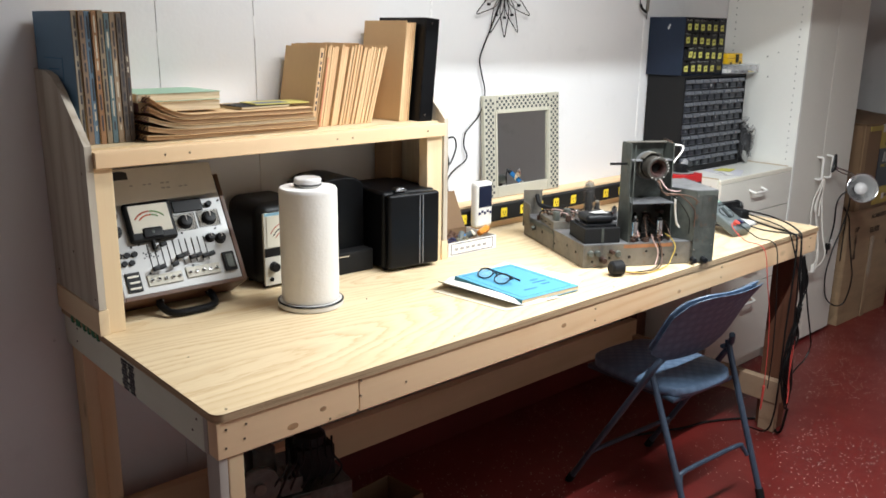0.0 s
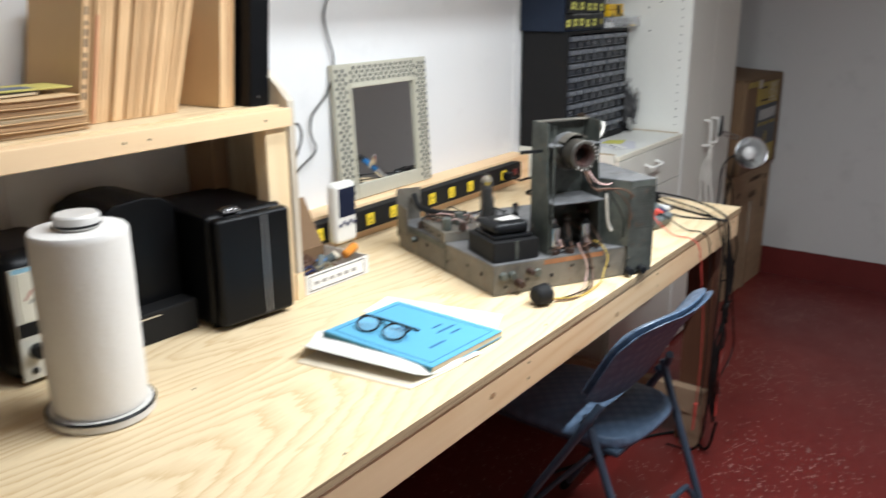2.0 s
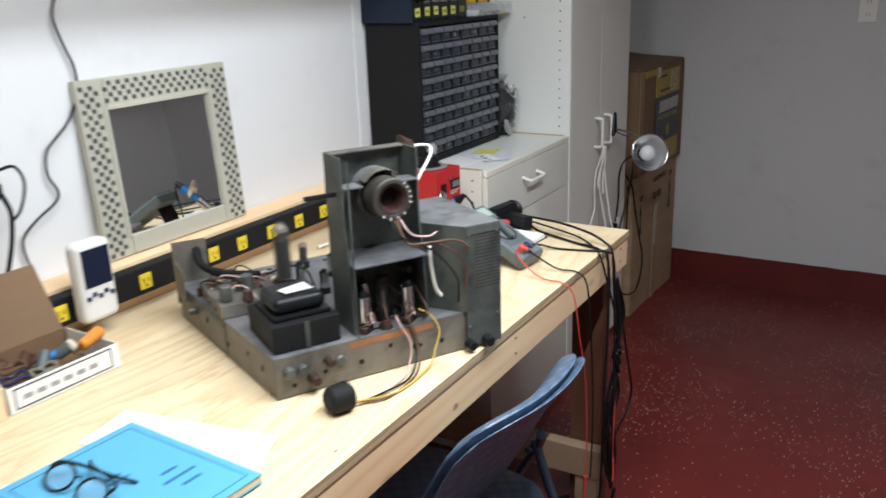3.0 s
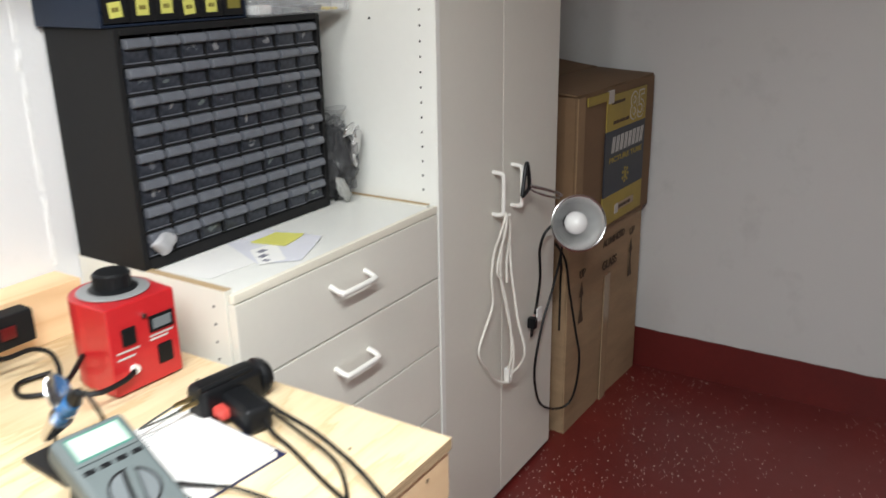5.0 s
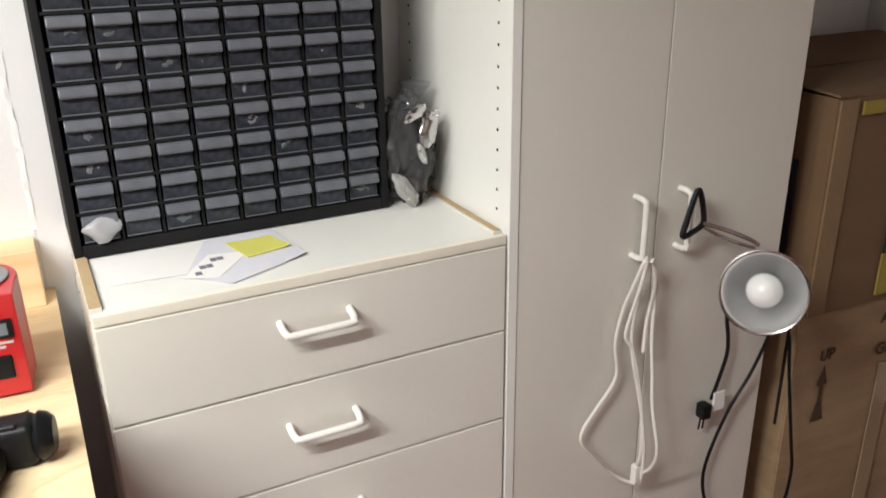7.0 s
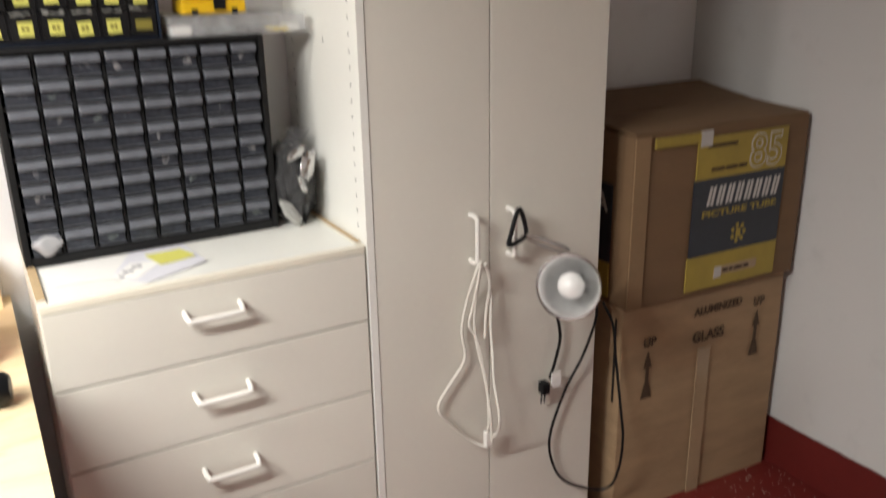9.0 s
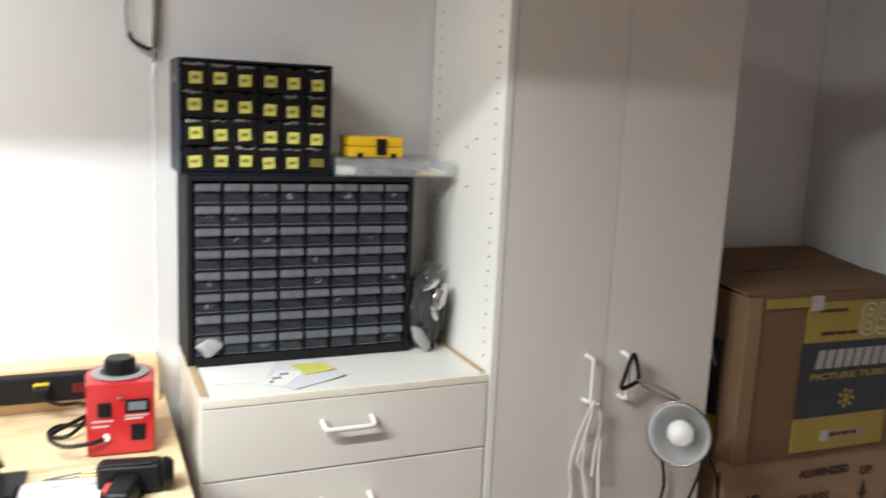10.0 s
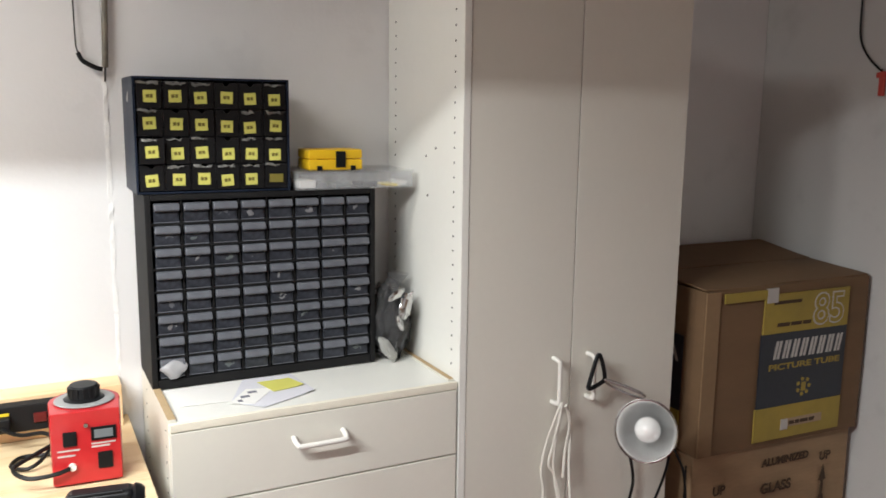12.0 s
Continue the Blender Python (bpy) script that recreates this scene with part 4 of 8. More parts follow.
part("tape", box(4.690, 4.735, GY - 0.0012, GY + 0.002, 0.0, 0.46), tape_clear, b2)
part("split", box(4.4205, 4.4225, 1.76, 1.766, 0.36, 0.60), hole_dark, b2)

# ---- on the chest: drawer cabinets, papers, bag ----
cab = thing("parts_cabinet", "black plastic parts cabinet with sixty-four small smoky drawers", "drawer cabinet")
KX0, KX1, KY, KZ0, KZ1 = 3.112, 3.616, 1.964, CTOP + 0.002, 1.346
part("side", box(KX0, KX0 + 0.012, KY, WALL_Y - 0.008, KZ0, KZ1, 0.002), matte_black, cab)
part("side", box(KX1 - 0.012, KX1, KY, WALL_Y - 0.008, KZ0, KZ1, 0.002), matte_black, cab)
part("top", box(KX0 + 0.0125, KX1 - 0.0125, KY, WALL_Y - 0.008, KZ1 - 0.012, KZ1, 0.002), matte_black, cab)
part("bottom", box(KX0 + 0.0125, KX1 - 0.0125, KY, WALL_Y - 0.008, KZ0, KZ0 + 0.020, 0.002), matte_black, cab)
part("back", box(KX0 + 0.0125, KX1 - 0.0125, WALL_Y - 0.016, WALL_Y - 0.009, KZ0 + 0.021, KZ1 - 0.013), matte_black, cab)
dw, dh = (KX1 - KX0 - 0.026) / 8, (KZ1 - KZ0 - 0.034) / 8
for k in range(1, 8):
    part("divider", box(KX0 + 0.013 + k * dw - 0.0018, KX0 + 0.013 + k * dw + 0.0018, KY + 0.004, KY + 0.14, KZ0 + 0.0205, KZ1 - 0.0125), matte_black, cab)
    part("runner", box(KX0 + 0.0126, KX1 - 0.0126, KY + 0.003, KY + 0.14, KZ0 + 0.0205 + k * dh - 0.0022, KZ0 + 0.0205 + k * dh + 0.0022), matte_black, cab)


def drawer_mesh():
    w, h = dw - 0.0095, dh - 0.0065
    body = box(-w / 2, w / 2, 0, 0.12, 0, h * 0.64, 0.001)
    lip_bm = prism([(-0.004, h * 0.58), (-0.012, h * 0.62), (-0.0135, h * 0.70), (-0.010, h * 0.95), (-0.007, h), (0.004, h), (0.004, h * 0.58)], w, 0.0022, axis="x")
    lip_bm = moved(lip_bm, Matrix.Translation((-w / 2, 0, 0)))
    card = box(-w * 0.42, w * 0.42, -0.0015, 0.0005, h * 0.10, h * 0.50, 0.0)
    foot_rim = box(-w / 2, w / 2, -0.0022, 0.0005, 0.0, 0.0022)
    out = joined(body, lip_bm, card, foot_rim)
    for f in out.faces:
        c = f.calc_center_median()
        f.material_index = 1 if c.z > h * 0.645 or c.y < -0.0016 else 0
    return finish(out, "small_drawer", [drawer_smoke, drawer_lip])


small = drawer_mesh()
part_grey = surface("dull_grey_parts", (0.22, 0.22, 0.23), 0.5, spread=0.4, coarse=60, relief=0.2)
rng = random.Random(5)
for r in range(8):
    for c in range(8):
        x = KX0 + 0.013 + (c + 0.5) * dw
        z = KZ0 + 0.0205 + r * dh + 0.0028
        d = part("small_drawer", small, None, cab, m=pose(x, KY + 0.004 + rng.uniform(-0.001, 0.003), z, rng.uniform(-0.6, 0.6), 0, rng.uniform(-0.8, 0.8)))
        if rng.random() < 0.34:
            lump = bmesh.new()
            bmesh.ops.create_icosphere(lump, subdivisions=2, radius=0.008)
            for v in lump.verts:
                v.co.x *= 1.0 + 0.6 * ((r * 3 + c) % 4) / 3
                v.co.y *= 0.18
            part("small_part", moved(rough_up(lump, 0.003, 120, r * 1.3 + c), pose(rng.uniform(-0.006, 0.006), -0.0006, dh * 0.30)), rng.choice((drawer_lip, meter_grey, part_grey, part_grey)), d)
puff = bmesh.new()
bmesh.ops.create_icosphere(puff, subdivisions=3, radius=0.024)
part("stuffed_bag", moved(rough_up(puff, 0.010, 38, 2.0), pose(KX0 + 0.013 + dw * 0.5, KY - 0.004, KZ0 + 0.044) @ Matrix.Diagonal((1.0, 0.5, 0.8, 1))), surface("crumpled_grey_film", (0.42, 0.42, 0.43), 0.35, spread=0.2, relief=0.3), cab, "crumpled pale bag bulging from a drawer")

ybox = thing("drawer_box", "navy and black drawer box with yellow labels on the cabinet", "drawer box")
YX0, YX1, YY, YZ0, YZ1 = 3.100, 3.420, 1.975, KZ1 + 0.001, 1.584
part("side", box(YX0, YX0 + 0.005, YY, WALL_Y - 0.006, YZ0, YZ1, 0.001), navy_board, ybox)
part("side", box(YX1 - 0.005, YX1, YY, WALL_Y - 0.006, YZ0, YZ1, 0.001), navy_board, ybox)
part("top", box(YX0 + 0.0052, YX1 - 0.0052, YY, WALL_Y - 0.006, YZ1 - 0.005, YZ1, 0.001), navy_board, ybox)
part("bottom", box(YX0 + 0.0052, YX1 - 0.0052, YY, WALL_Y - 0.006, YZ0, YZ0 + 0.004, 0.001), navy_board, ybox)
part("back", box(YX0 + 0.0052, YX1 - 0.0052, WALL_Y - 0.012, WALL_Y - 0.007, YZ0 + 0.0042, YZ1 - 0.0052), navy_board, ybox)
part("scuff", moved(rough_up(box(-0.0012, 0.0003, -0.004, 0.004, -0.011, 0.011), 0.002, 90), pose(YX0, 2.05, 1.545, 25)), print_white, ybox)
bw, bh = (YX1 - YX0 - 0.012) / 6, (YZ1 - YZ0 - 0.012) / 4
for k in range(1, 6):
    part("upright", box(YX0 + 0.006 + k * bw - 0.001, YX0 + 0.006 + k * bw + 0.001, YY + 0.002, YY + 0.14, YZ0 + 0.0045, YZ1 - 0.0055), black_card, ybox)
for k in range(1, 4):
    part("tier", box(YX0 + 0.0055, YX1 - 0.0055, YY + 0.002, YY + 0.14, YZ0 + 0.0055 + k * bh - 0.001, YZ0 + 0.0055 + k * bh + 0.001), black_card, ybox)
arc = [(-0.008 + 0.016 * k / 8, bh - 0.004 - 0.007 * math.sin(math.pi * k / 8)) for k in range(9)]
front_outline = [(-bw / 2 + 0.002, 0.0), (bw / 2 - 0.002, 0.0), (bw / 2 - 0.002, bh - 0.004), *reversed(arc), (-bw / 2 + 0.002, bh - 0.004)]
drawer_front = finish(joined(prism(front_outline, -0.0015, axis="y"), box(-bw / 2 + 0.002, bw / 2 - 0.002, 0.002, 0.14, 0, 0.0015), box(-bw / 2 + 0.002, -bw / 2 + 0.003, 0.002, 0.14, 0.0015, bh - 0.014), box(bw / 2 - 0.003, bw / 2 - 0.002, 0.002, 0.14, 0.0015, bh - 0.014)), "card_drawer", black_card)
label_mesh = finish(box(-0.0125, 0.0125, -0.0012, -0.0004, 0.010, 0.0345), "label", yellow_note)
bar_mesh = finish(joined(box(-0.007, -0.001, -0.0016, -0.0011, 0.019, 0.026), box(0.0005, 0.006, -0.0016, -0.0011, 0.019, 0.026)), "label_bar", surface("label_ink", (0.16, 0.13, 0.02), 0.7, relief=0))
# glossy grey film strips stand in for glints along the drawer tops
slip_glint_grey = surface("crinkled_film_glint", (0.16, 0.16, 0.15), 0.18, spread=0.5, coarse=40, relief=0.4)
for r in range(4):
    for c in range(6):
        pulled = r == 1 and c == 0
        m = pose(YX0 + 0.006 + (c + 0.5) * bw, YY + (-0.012 if pulled else rng.uniform(-0.001, 0.002)), YZ0 + 0.0065 + r * bh, 9 if pulled else rng.uniform(-1.5, 1.0), rng.uniform(-1.2, 1.2), rng.uniform(-1, 1))
        d = part("card_drawer", drawer_front, None, ybox, m=m)
        if rng.random() < 0.6:
            slip = box(-bw * 0.42, bw * rng.uniform(0.1, 0.42), -0.0030, -0.0018, bh - 0.010, bh - 0.005)
            bmesh.ops.subdivide_edges(slip, edges=[e for e in slip.edges if e.calc_length() > 0.012], cuts=7, use_grid_fill=True)
            part("film_slip", rough_up(slip, 0.005, 120, r + 0.37 * c), slip_glint_grey, d)
        if (r, c) != (0, 5):
            l = part("label", label_mesh, None, d, "handwritten yellow label", pose(rng.uniform(-0.002, 0.002), 0, rng.uniform(-0.002, 0.003) - 0.001 * c, 0, rng.uniform(-4, 4), 0))
            part("label_bar", bar_mesh, None, l)
        else:
            part("label", box(-0.015, 0.015, -0.0012, -0.0004, 0.012, 0.03), surface("faded_olive_label", (0.20, 0.17, 0.03), 0.5, relief=0.05), d)

org = thing("organiser_case", "clear plastic compartment case half full of small parts", "storage case", pose(0, 0, 0))
OX0, OX1, OY0, OY1, OZ = 3.432, 3.705, 1.955, 2.13, KZ1 + 0.001
part("tray_floor", box(OX0, OX1, OY0, OY1, OZ, OZ + 0.003), clear_plastic, org)
for o in ((OX0, OX1, OY0, OY0 + 0.002), (OX0, OX1, OY1 - 0.002, OY1), (OX0, OX0 + 0.002, OY0 + 0.0021, OY1 - 0.0021), (OX1 - 0.002, OX1, OY0 + 0.0021, OY1 - 0.0021)):
    part("tray_wall", box(*o, OZ + 0.0031, OZ + 0.037), clear_plastic, org)
part("lid", box(OX0 - 0.002, OX1 + 0.002, OY0 - 0.002, OY1 + 0.002, OZ + 0.0372, OZ + 0.041, 0.001), clear_plastic, org)
for k in range(1, 5):
    x = OX0 + (OX1 - OX0) * k / 5
    part("divider", box(x - 0.001, x + 0.001, OY0 + 0.003, OY1 - 0.003, OZ + 0.0032, OZ + 0.033), clear_plastic, org)
for x, w, h, mt in ((3.455, 0.018, 0.020, paper), (3.487, 0.012, 0.016, drawer_lip), (3.54, 0.02, 0.012, meter_grey), (3.60, 0.018, 0.014, black_plastic), (3.655, 0.016, 0.008, outlet_yellow), (3.68, 0.012, 0.014, paper)):
    part("heap", rough_up(box(x - w, x + w, OY0 + 0.005, OY0 + 0.07, OZ + 0.0033, OZ + h, 0.002), 0.003, 60, x), mt, org)

ycase = thing("yellow_case", "small yellow plastic tool case with black clasp bands", "tool case", pose(0, 0, 0))
ZC = OZ + 0.0415
part("lower_shell", box(3.463, 3.590, 1.975, 2.06, ZC, ZC + 0.024, 0.004), yellow_plastic, ycase)
part("upper_shell", box(3.463, 3.590, 1.977, 2.06, ZC + 0.0245, ZC + 0.046, 0.004), yellow_plastic, ycase)
part("clasp", box(3.525, 3.548, 1.9715, 1.9752, ZC + 0.006, ZC + 0.042, 0.001), black_plastic, ycase)
for x in (3.487, 3.566):
    part("hinge_foot", box(x - 0.006, x + 0.006, 1.9725, 1.9752, ZC - 0.001, ZC + 0.010, 0.001), black_plastic, ycase)

bag = thing("plastic_bag", "crinkled clear plastic bag of dark small parts on the chest", "bag")
core = bmesh.new()
bmesh.ops.create_icosphere(core, subdivisions=4, radius=1.0)
core = moved(rough_up(rough_up(core, 0.30, 2.6, 1.0), 0.08, 7.0, 2.0), pose(3.666, 1.995, 1.018) @ Matrix.Diagonal((0.046, 0.055, 0.084, 1)))
part("dark_lump", core, matte_black, bag, "dark parts")
skin = bmesh.new()
bmesh.ops.create_icosphere(skin, subdivisions=5, radius=1.0)
skin = moved(rough_up(rough_up(rough_up(skin, 0.22, 2.2, 4.0), 0.13, 6.0, 7.0), 0.07, 13.0, 3.0), pose(3.662, 1.990, 1.026) @ Matrix.Diagonal((0.047, 0.062, 0.094, 1)))
for v in skin.verts:
    v.co.x = min(v.co.x, WX0 - 0.003)
    v.co.z = max(v.co.z, CTOP + 0.002)
part("film", skin, bag_plastic, bag, "crinkled clear film")
neck = moved(rough_up(lathe([(0.003, 0), (0.014, 0.02), (0.028, 0.042)], 14), 0.006, 60), pose(3.678, 1.985, 1.098, -15, 12))
part("neck", neck, bag_plastic, bag)
# chrome pieces stand in for bright highlights on the crinkled film
glint = bmesh.new()
bmesh.ops.create_icosphere(glint, subdivisions=3, radius=1.0)
part("foil", moved(rough_up(glint, 0.35, 3.0, 9.0), pose(3.680, 1.934, 1.068, 0, 14, 0) @ Matrix.Diagonal((0.015, 0.006, 0.030, 1))), chrome, bag, "bright foil-like glint on the bag film")
for fx, fy, fz, fr_, sx, sz in ((3.656, 1.934, 1.098, 60, 0.009, 0.020), (3.664, 1.929, 1.030, -25, 0.007, 0.018), (3.694, 1.944, 1.085, 35, 0.007, 0.016)):
    crease = bmesh.new()
    bmesh.ops.create_icosphere(crease, subdivisions=3, radius=1.0)
    part("foil_crease", moved(rough_up(crease, 0.5, 3.5, fx * 9), pose(fx, fy, fz, 0, fr_, 0) @ Matrix.Diagonal((sx, 0.004, sz, 1))), chrome, bag)
curl = bmesh.new()
bmesh.ops.create_icosphere(curl, subdivisions=3, radius=1.0)
part("white_packet", moved(rough_up(curl, 0.35, 2.5, 5.0), pose(3.640, 1.945, 0.966, 0, -32, 0) @ Matrix.Diagonal((0.013, 0.010, 0.034, 1))), surface("grey_film_packet", (0.36, 0.36, 0.34), 0.35, spread=0.15, relief=0.2), bag)

Z = CTOP + 0.001
solo("paper_sheet", sheet([(3.130, 1.955), (3.147, 1.844), (3.304, 1.832), (3.365, 1.961), (3.20, 1.9615)], Z, 0.0006), paper, "large loose white paper sheet lying on the chest", "paper")
solo("paper_sheet", sheet([(3.244, 1.825), (3.298, 1.771), (3.420, 1.825), (3.404, 1.955), (3.300, 1.960)], Z + 0.001, 0.0006, lambda x, y: 0.003 * max(0, (x - 3.38) / 0.04)), surface("pale_print_paper", (0.66, 0.66, 0.71), 0.8, spread=0.08, relief=0.05), "pale printed leaflet lying on the chest", "leaflet")
leaf = thing("printed_leaflet", "small leaflet with printed squares lying on the chest", "leaflet")
part("sheet", sheet([(3.240, 1.818), (3.285, 1.795), (3.345, 1.875), (3.290, 1.890)], Z + 0.0024, 0.0006), paper, leaf)
for k in range(5):
    x, y = 3.262 + k * 0.010, 1.822 + k * 0.011 + (k % 2) * 0.010
    part("printed_square", box(x - 0.0045, x + 0.0045, y - 0.006, y + 0.006, Z + 0.0031, Z + 0.0037), surface("grey_print", (0.20, 0.20, 0.24), 0.7, relief=0), leaf)
note = solo("sticky_note", sheet([(3.322, 1.919), (3.339, 1.847), (3.407, 1.859), (3.391, 1.919)], Z + 0.004, 0.0012, lambda x, y: 0.006 * max(0, (x - 3.37) / 0.05) ** 2), yellow_note, "yellow note pad sheet on the papers", "note")

# ---- hung on the wardrobe ----
wc = thing("extension_cord", "white extension cord looped over a wardrobe handle", "extension cord")
y = FRONT_Y - 0.034
yd = FRONT_Y - 0.016
part("cord", cord([(3.984, y, 0.856), (3.972, y - 0.004, 0.845), (3.962, y + 0.006, 0.80), (3.955, yd, 0.755), (3.943, yd, 0.693), (3.950, yd, 0.622), (3.908, yd, 0.565), (3.882, yd, 0.530), (3.884, yd, 0.500), (3.920, yd, 0.453), (3.962, yd, 0.405), (3.998, yd - 0.016, 0.384), (4.008, yd - 0.024, 0.395), (3.998, yd - 0.036, 0.47), (3.992, yd - 0.03, 0.54), (3.984, yd - 0.022, 0.60), (3.974, yd - 0.014, 0.66), (3.970, yd - 0.01, 0.72), (3.974, y, 0.80), (3.982, y - 0.005, 0.850)], 0.0036, 5), wire_white, wc)
part("cord", cord([(3.978, y - 0.006, 0.853), (3.972, y - 0.004, 0.81), (3.966, yd - 0.01, 0.75), (3.958, yd - 0.008, 0.707), (3.972, yd - 0.012, 0.680), (3.984, yd - 0.02, 0.62), (3.992, yd - 0.03, 0.54), (3.996, yd - 0.03, 0.46), (3.998, yd - 0.02, 0.425)], 0.0036, 5), wire_white, wc)
part("cord", cord([(3.988, y - 0.006, 0.850), (4.004, y - 0.002, 0.825), (4.012, y + 0.004, 0.77), (4.006, yd - 0.022, 0.700), (4.004, yd - 0.034, 0.630), (4.000, yd - 0.046, 0.570), (4.002, yd - 0.066, 0.490), (4.008, yd - 0.050, 0.440), (4.006, yd - 0.020, 0.405)], 0.0036, 5), wire_white, wc)
part("cord", cord([(3.992, y - 0.004, 0.852), (4.006, y, 0.80), (4.000, yd - 0.012, 0.73), (3.994, yd - 0.016, 0.67)], 0.0036, 5), wire_white, wc)
part("plug", box(3.992, 4.008, yd - 0.026, yd - 0.010, 0.388, 0.428, 0.003), white_plastic, wc)

cl = thing("clamp_lamp", "clamp work lamp with spun aluminium shade on a wardrobe handle", "clamp lamp")
grip = cord([(4.047, FRONT_Y - 0.045, 0.888), (4.072, FRONT_Y - 0.042, 0.958), (4.086, FRONT_Y - 0.040, 0.952), (4.100, FRONT_Y - 0.038, 0.904), (4.088, FRONT_Y - 0.040, 0.892), (4.055, FRONT_Y - 0.044, 0.884), (4.047, FRONT_Y - 0.045, 0.888)], 0.0052, 4, 8)
part("clamp", grip, black_plastic, cl, "black coated spring clamp")
part("jaw", cord([(4.096, FRONT_Y - 0.04, 0.90), (4.13, FRONT_Y - 0.06, 0.888), (4.165, FRONT_Y - 0.085, 0.872), (4.178, FRONT_Y - 0.095, 0.862)], 0.004), chrome, cl)
part("jaw", cord([(4.096, FRONT_Y - 0.036, 0.895), (4.125, FRONT_Y - 0.05, 0.876), (4.155, FRONT_Y - 0.075, 0.862), (4.175, FRONT_Y - 0.09, 0.856)], 0.003), chrome, cl)
aim = look((4.152, 1.610, 0.803), (2.80, 0.50, 1.25)) @ pose(0, 0, 0, 180)
# the shade opens towards +z of its own frame
shade_prof = [(0.018, -0.055), (0.021, -0.030), (0.034, -0.012), (0.052, 0.012), (0.063, 0.036), (0.0685, 0.043), (0.0700, 0.0435), (0.0690, 0.041), (0.064, 0.034), (0.053, 0.010), (0.035, -0.014), (0.024, -0.031), (0.020, -0.053)]
sh = part("shade", lathe(shade_prof, 40), spun_alu, cl, "dented aluminium reflector", aim)
part("rim", lathe([(0.0675, 0.0425), (0.0700, 0.0415), (0.0722, 0.0430), (0.0722, 0.0452), (0.0700, 0.0462), (0.0675, 0.0450), (0.0675, 0.0425)], 40), chrome, sh, "bright rolled rim")
part("socket", lathe([(0, -0.11), (0.016, -0.108), (0.018, -0.07), (0.017, -0.05), (0, -0.05)], 20), black_plastic, sh)
part("bulb", lathe([(0, -0.048), (0.012, -0.046), (0.013, -0.030), (0.020, -0.014), (0.0285, 0.008), (0.030, 0.018), (0.028, 0.028), (0.020, 0.039), (0.010, 0.044), (0, 0.045)], 24), bulb_glass, sh, "white frosted bulb")
part("cord", cord([(4.215, 1.668, 0.772), (4.230, 1.70, 0.765), (4.212, 1.72, 0.74), (4.200, 1.728, 0.697), (4.216, 1.734, 0.64), (4.220, 1.735, 0.60), (4.206, 1.735, 0.545), (4.192, 1.735, 0.505)], 0.0040), wire_black, cl)
part("tag", rough_up(box(4.194, 4.222, 1.728, 1.733, 0.480, 0.520, 0.001), 0.003, 60), paper, cl)
part("plug", joined(box(4.164, 4.186, 1.722, 1.746, 0.470, 0.502, 0.004), rod((4.169, 1.734, 0.471), (4.166, 1.734, 0.445), 0.002), rod((4.179, 1.734, 0.471), (4.176, 1.734, 0.445), 0.002)), black_plastic, cl)
part("cord", cord([(4.222, 1.672, 0.768), (4.270, 1.695, 0.74), (4.315, 1.715, 0.66), (4.290, 1.728, 0.55), (4.241, 1.734, 0.461), (4.198, 1.735, 0.345), (4.208, 1.735, 0.26), (4.251, 1.735, 0.190), (4.335, 1.725, 0.140), (4.376, 1.700, 0.150), (4.390, 1.684, 0.22), (4.392, 1.680, 0.306), (4.392, 1.692, 0.37), (4.388, 1.718, 0.512), (4.384, 1.732, 0.605), (4.372, 1.76, 0.66)], 0.0036), wire_black, cl)

# ---- mirror ----
mir = thing("wall_mirror", "small mirror in a cream frame with black checks, leaning", "mirror")
mw, mh = 0.408, 0.372
mm = Matrix.Translation((2.106, 2.122, 0.9225)) @ pose(0, 0, 0, -3.4, 0, 0)
fr = 0.066
for nm, o in (("frame_side", (0, fr, 0, mh)), ("frame_side", (mw - fr, mw, 0, mh)), ("frame_rail", (fr + 0.0004, mw - fr - 0.0004, mh - fr, mh)), ("frame_rail", (fr + 0.0004, mw - fr - 0.0004, 0, fr * 0.62))):
    part(nm, box(o[0], o[1], -0.010, 0.008, o[2], o[3], 0.003), frame_paint, mir, "", mm)
for nm, o in (("rim", (fr - 0.010, fr - 0.002, fr * 0.62, mh - fr + 0.008)), ("rim", (mw - fr + 0.002, mw - fr + 0.010, fr * 0.62, mh - fr + 0.008)), ("rim", (fr - 0.001, mw - fr + 0.001, mh - fr + 0.001, mh - fr + 0.009))):
    part(nm, box(o[0], o[1], -0.014, -0.0095, o[2], o[3], 0.0015), frame_paint, mir, "", mm)
part("glass", box(fr - 0.003, mw - fr + 0.003, -0.004, -0.002, fr * 0.58, mh - fr + 0.003), mirror_glass, mir, "clear mirror glass", mm)
q, checks = 0.0115, []
for i in range(4):
    for j in range(int(mh / q)):
        if (i + j) % 2 == 0:
            for x in (0.005 + i * q, mw - 0.005 - (i + 1) * q):
                z = 0.004 + j * q
                if z + q < mh - 0.003:
                    checks.append((x, z))
for i in range(4):
    for j in range(5, int((mw - 0.02) / q) - 3):
        if (i + j) % 2 == 0:
            z = mh - 0.006 - (i + 1) * q
            checks.append((0.005 + j * q, z))
check_mesh = finish(box(0.0012, q - 0.0012, -0.0112, -0.0098, 0.0012, q - 0.0012), "check", surface("dark_check_paint", (0.05, 0.055, 0.06), 0.5, spread=0.3, relief=0.1))
for x, z in checks:
    part("check", check_mesh, None, mir, "", mm @ Matrix.Translation((x, 0, z)))

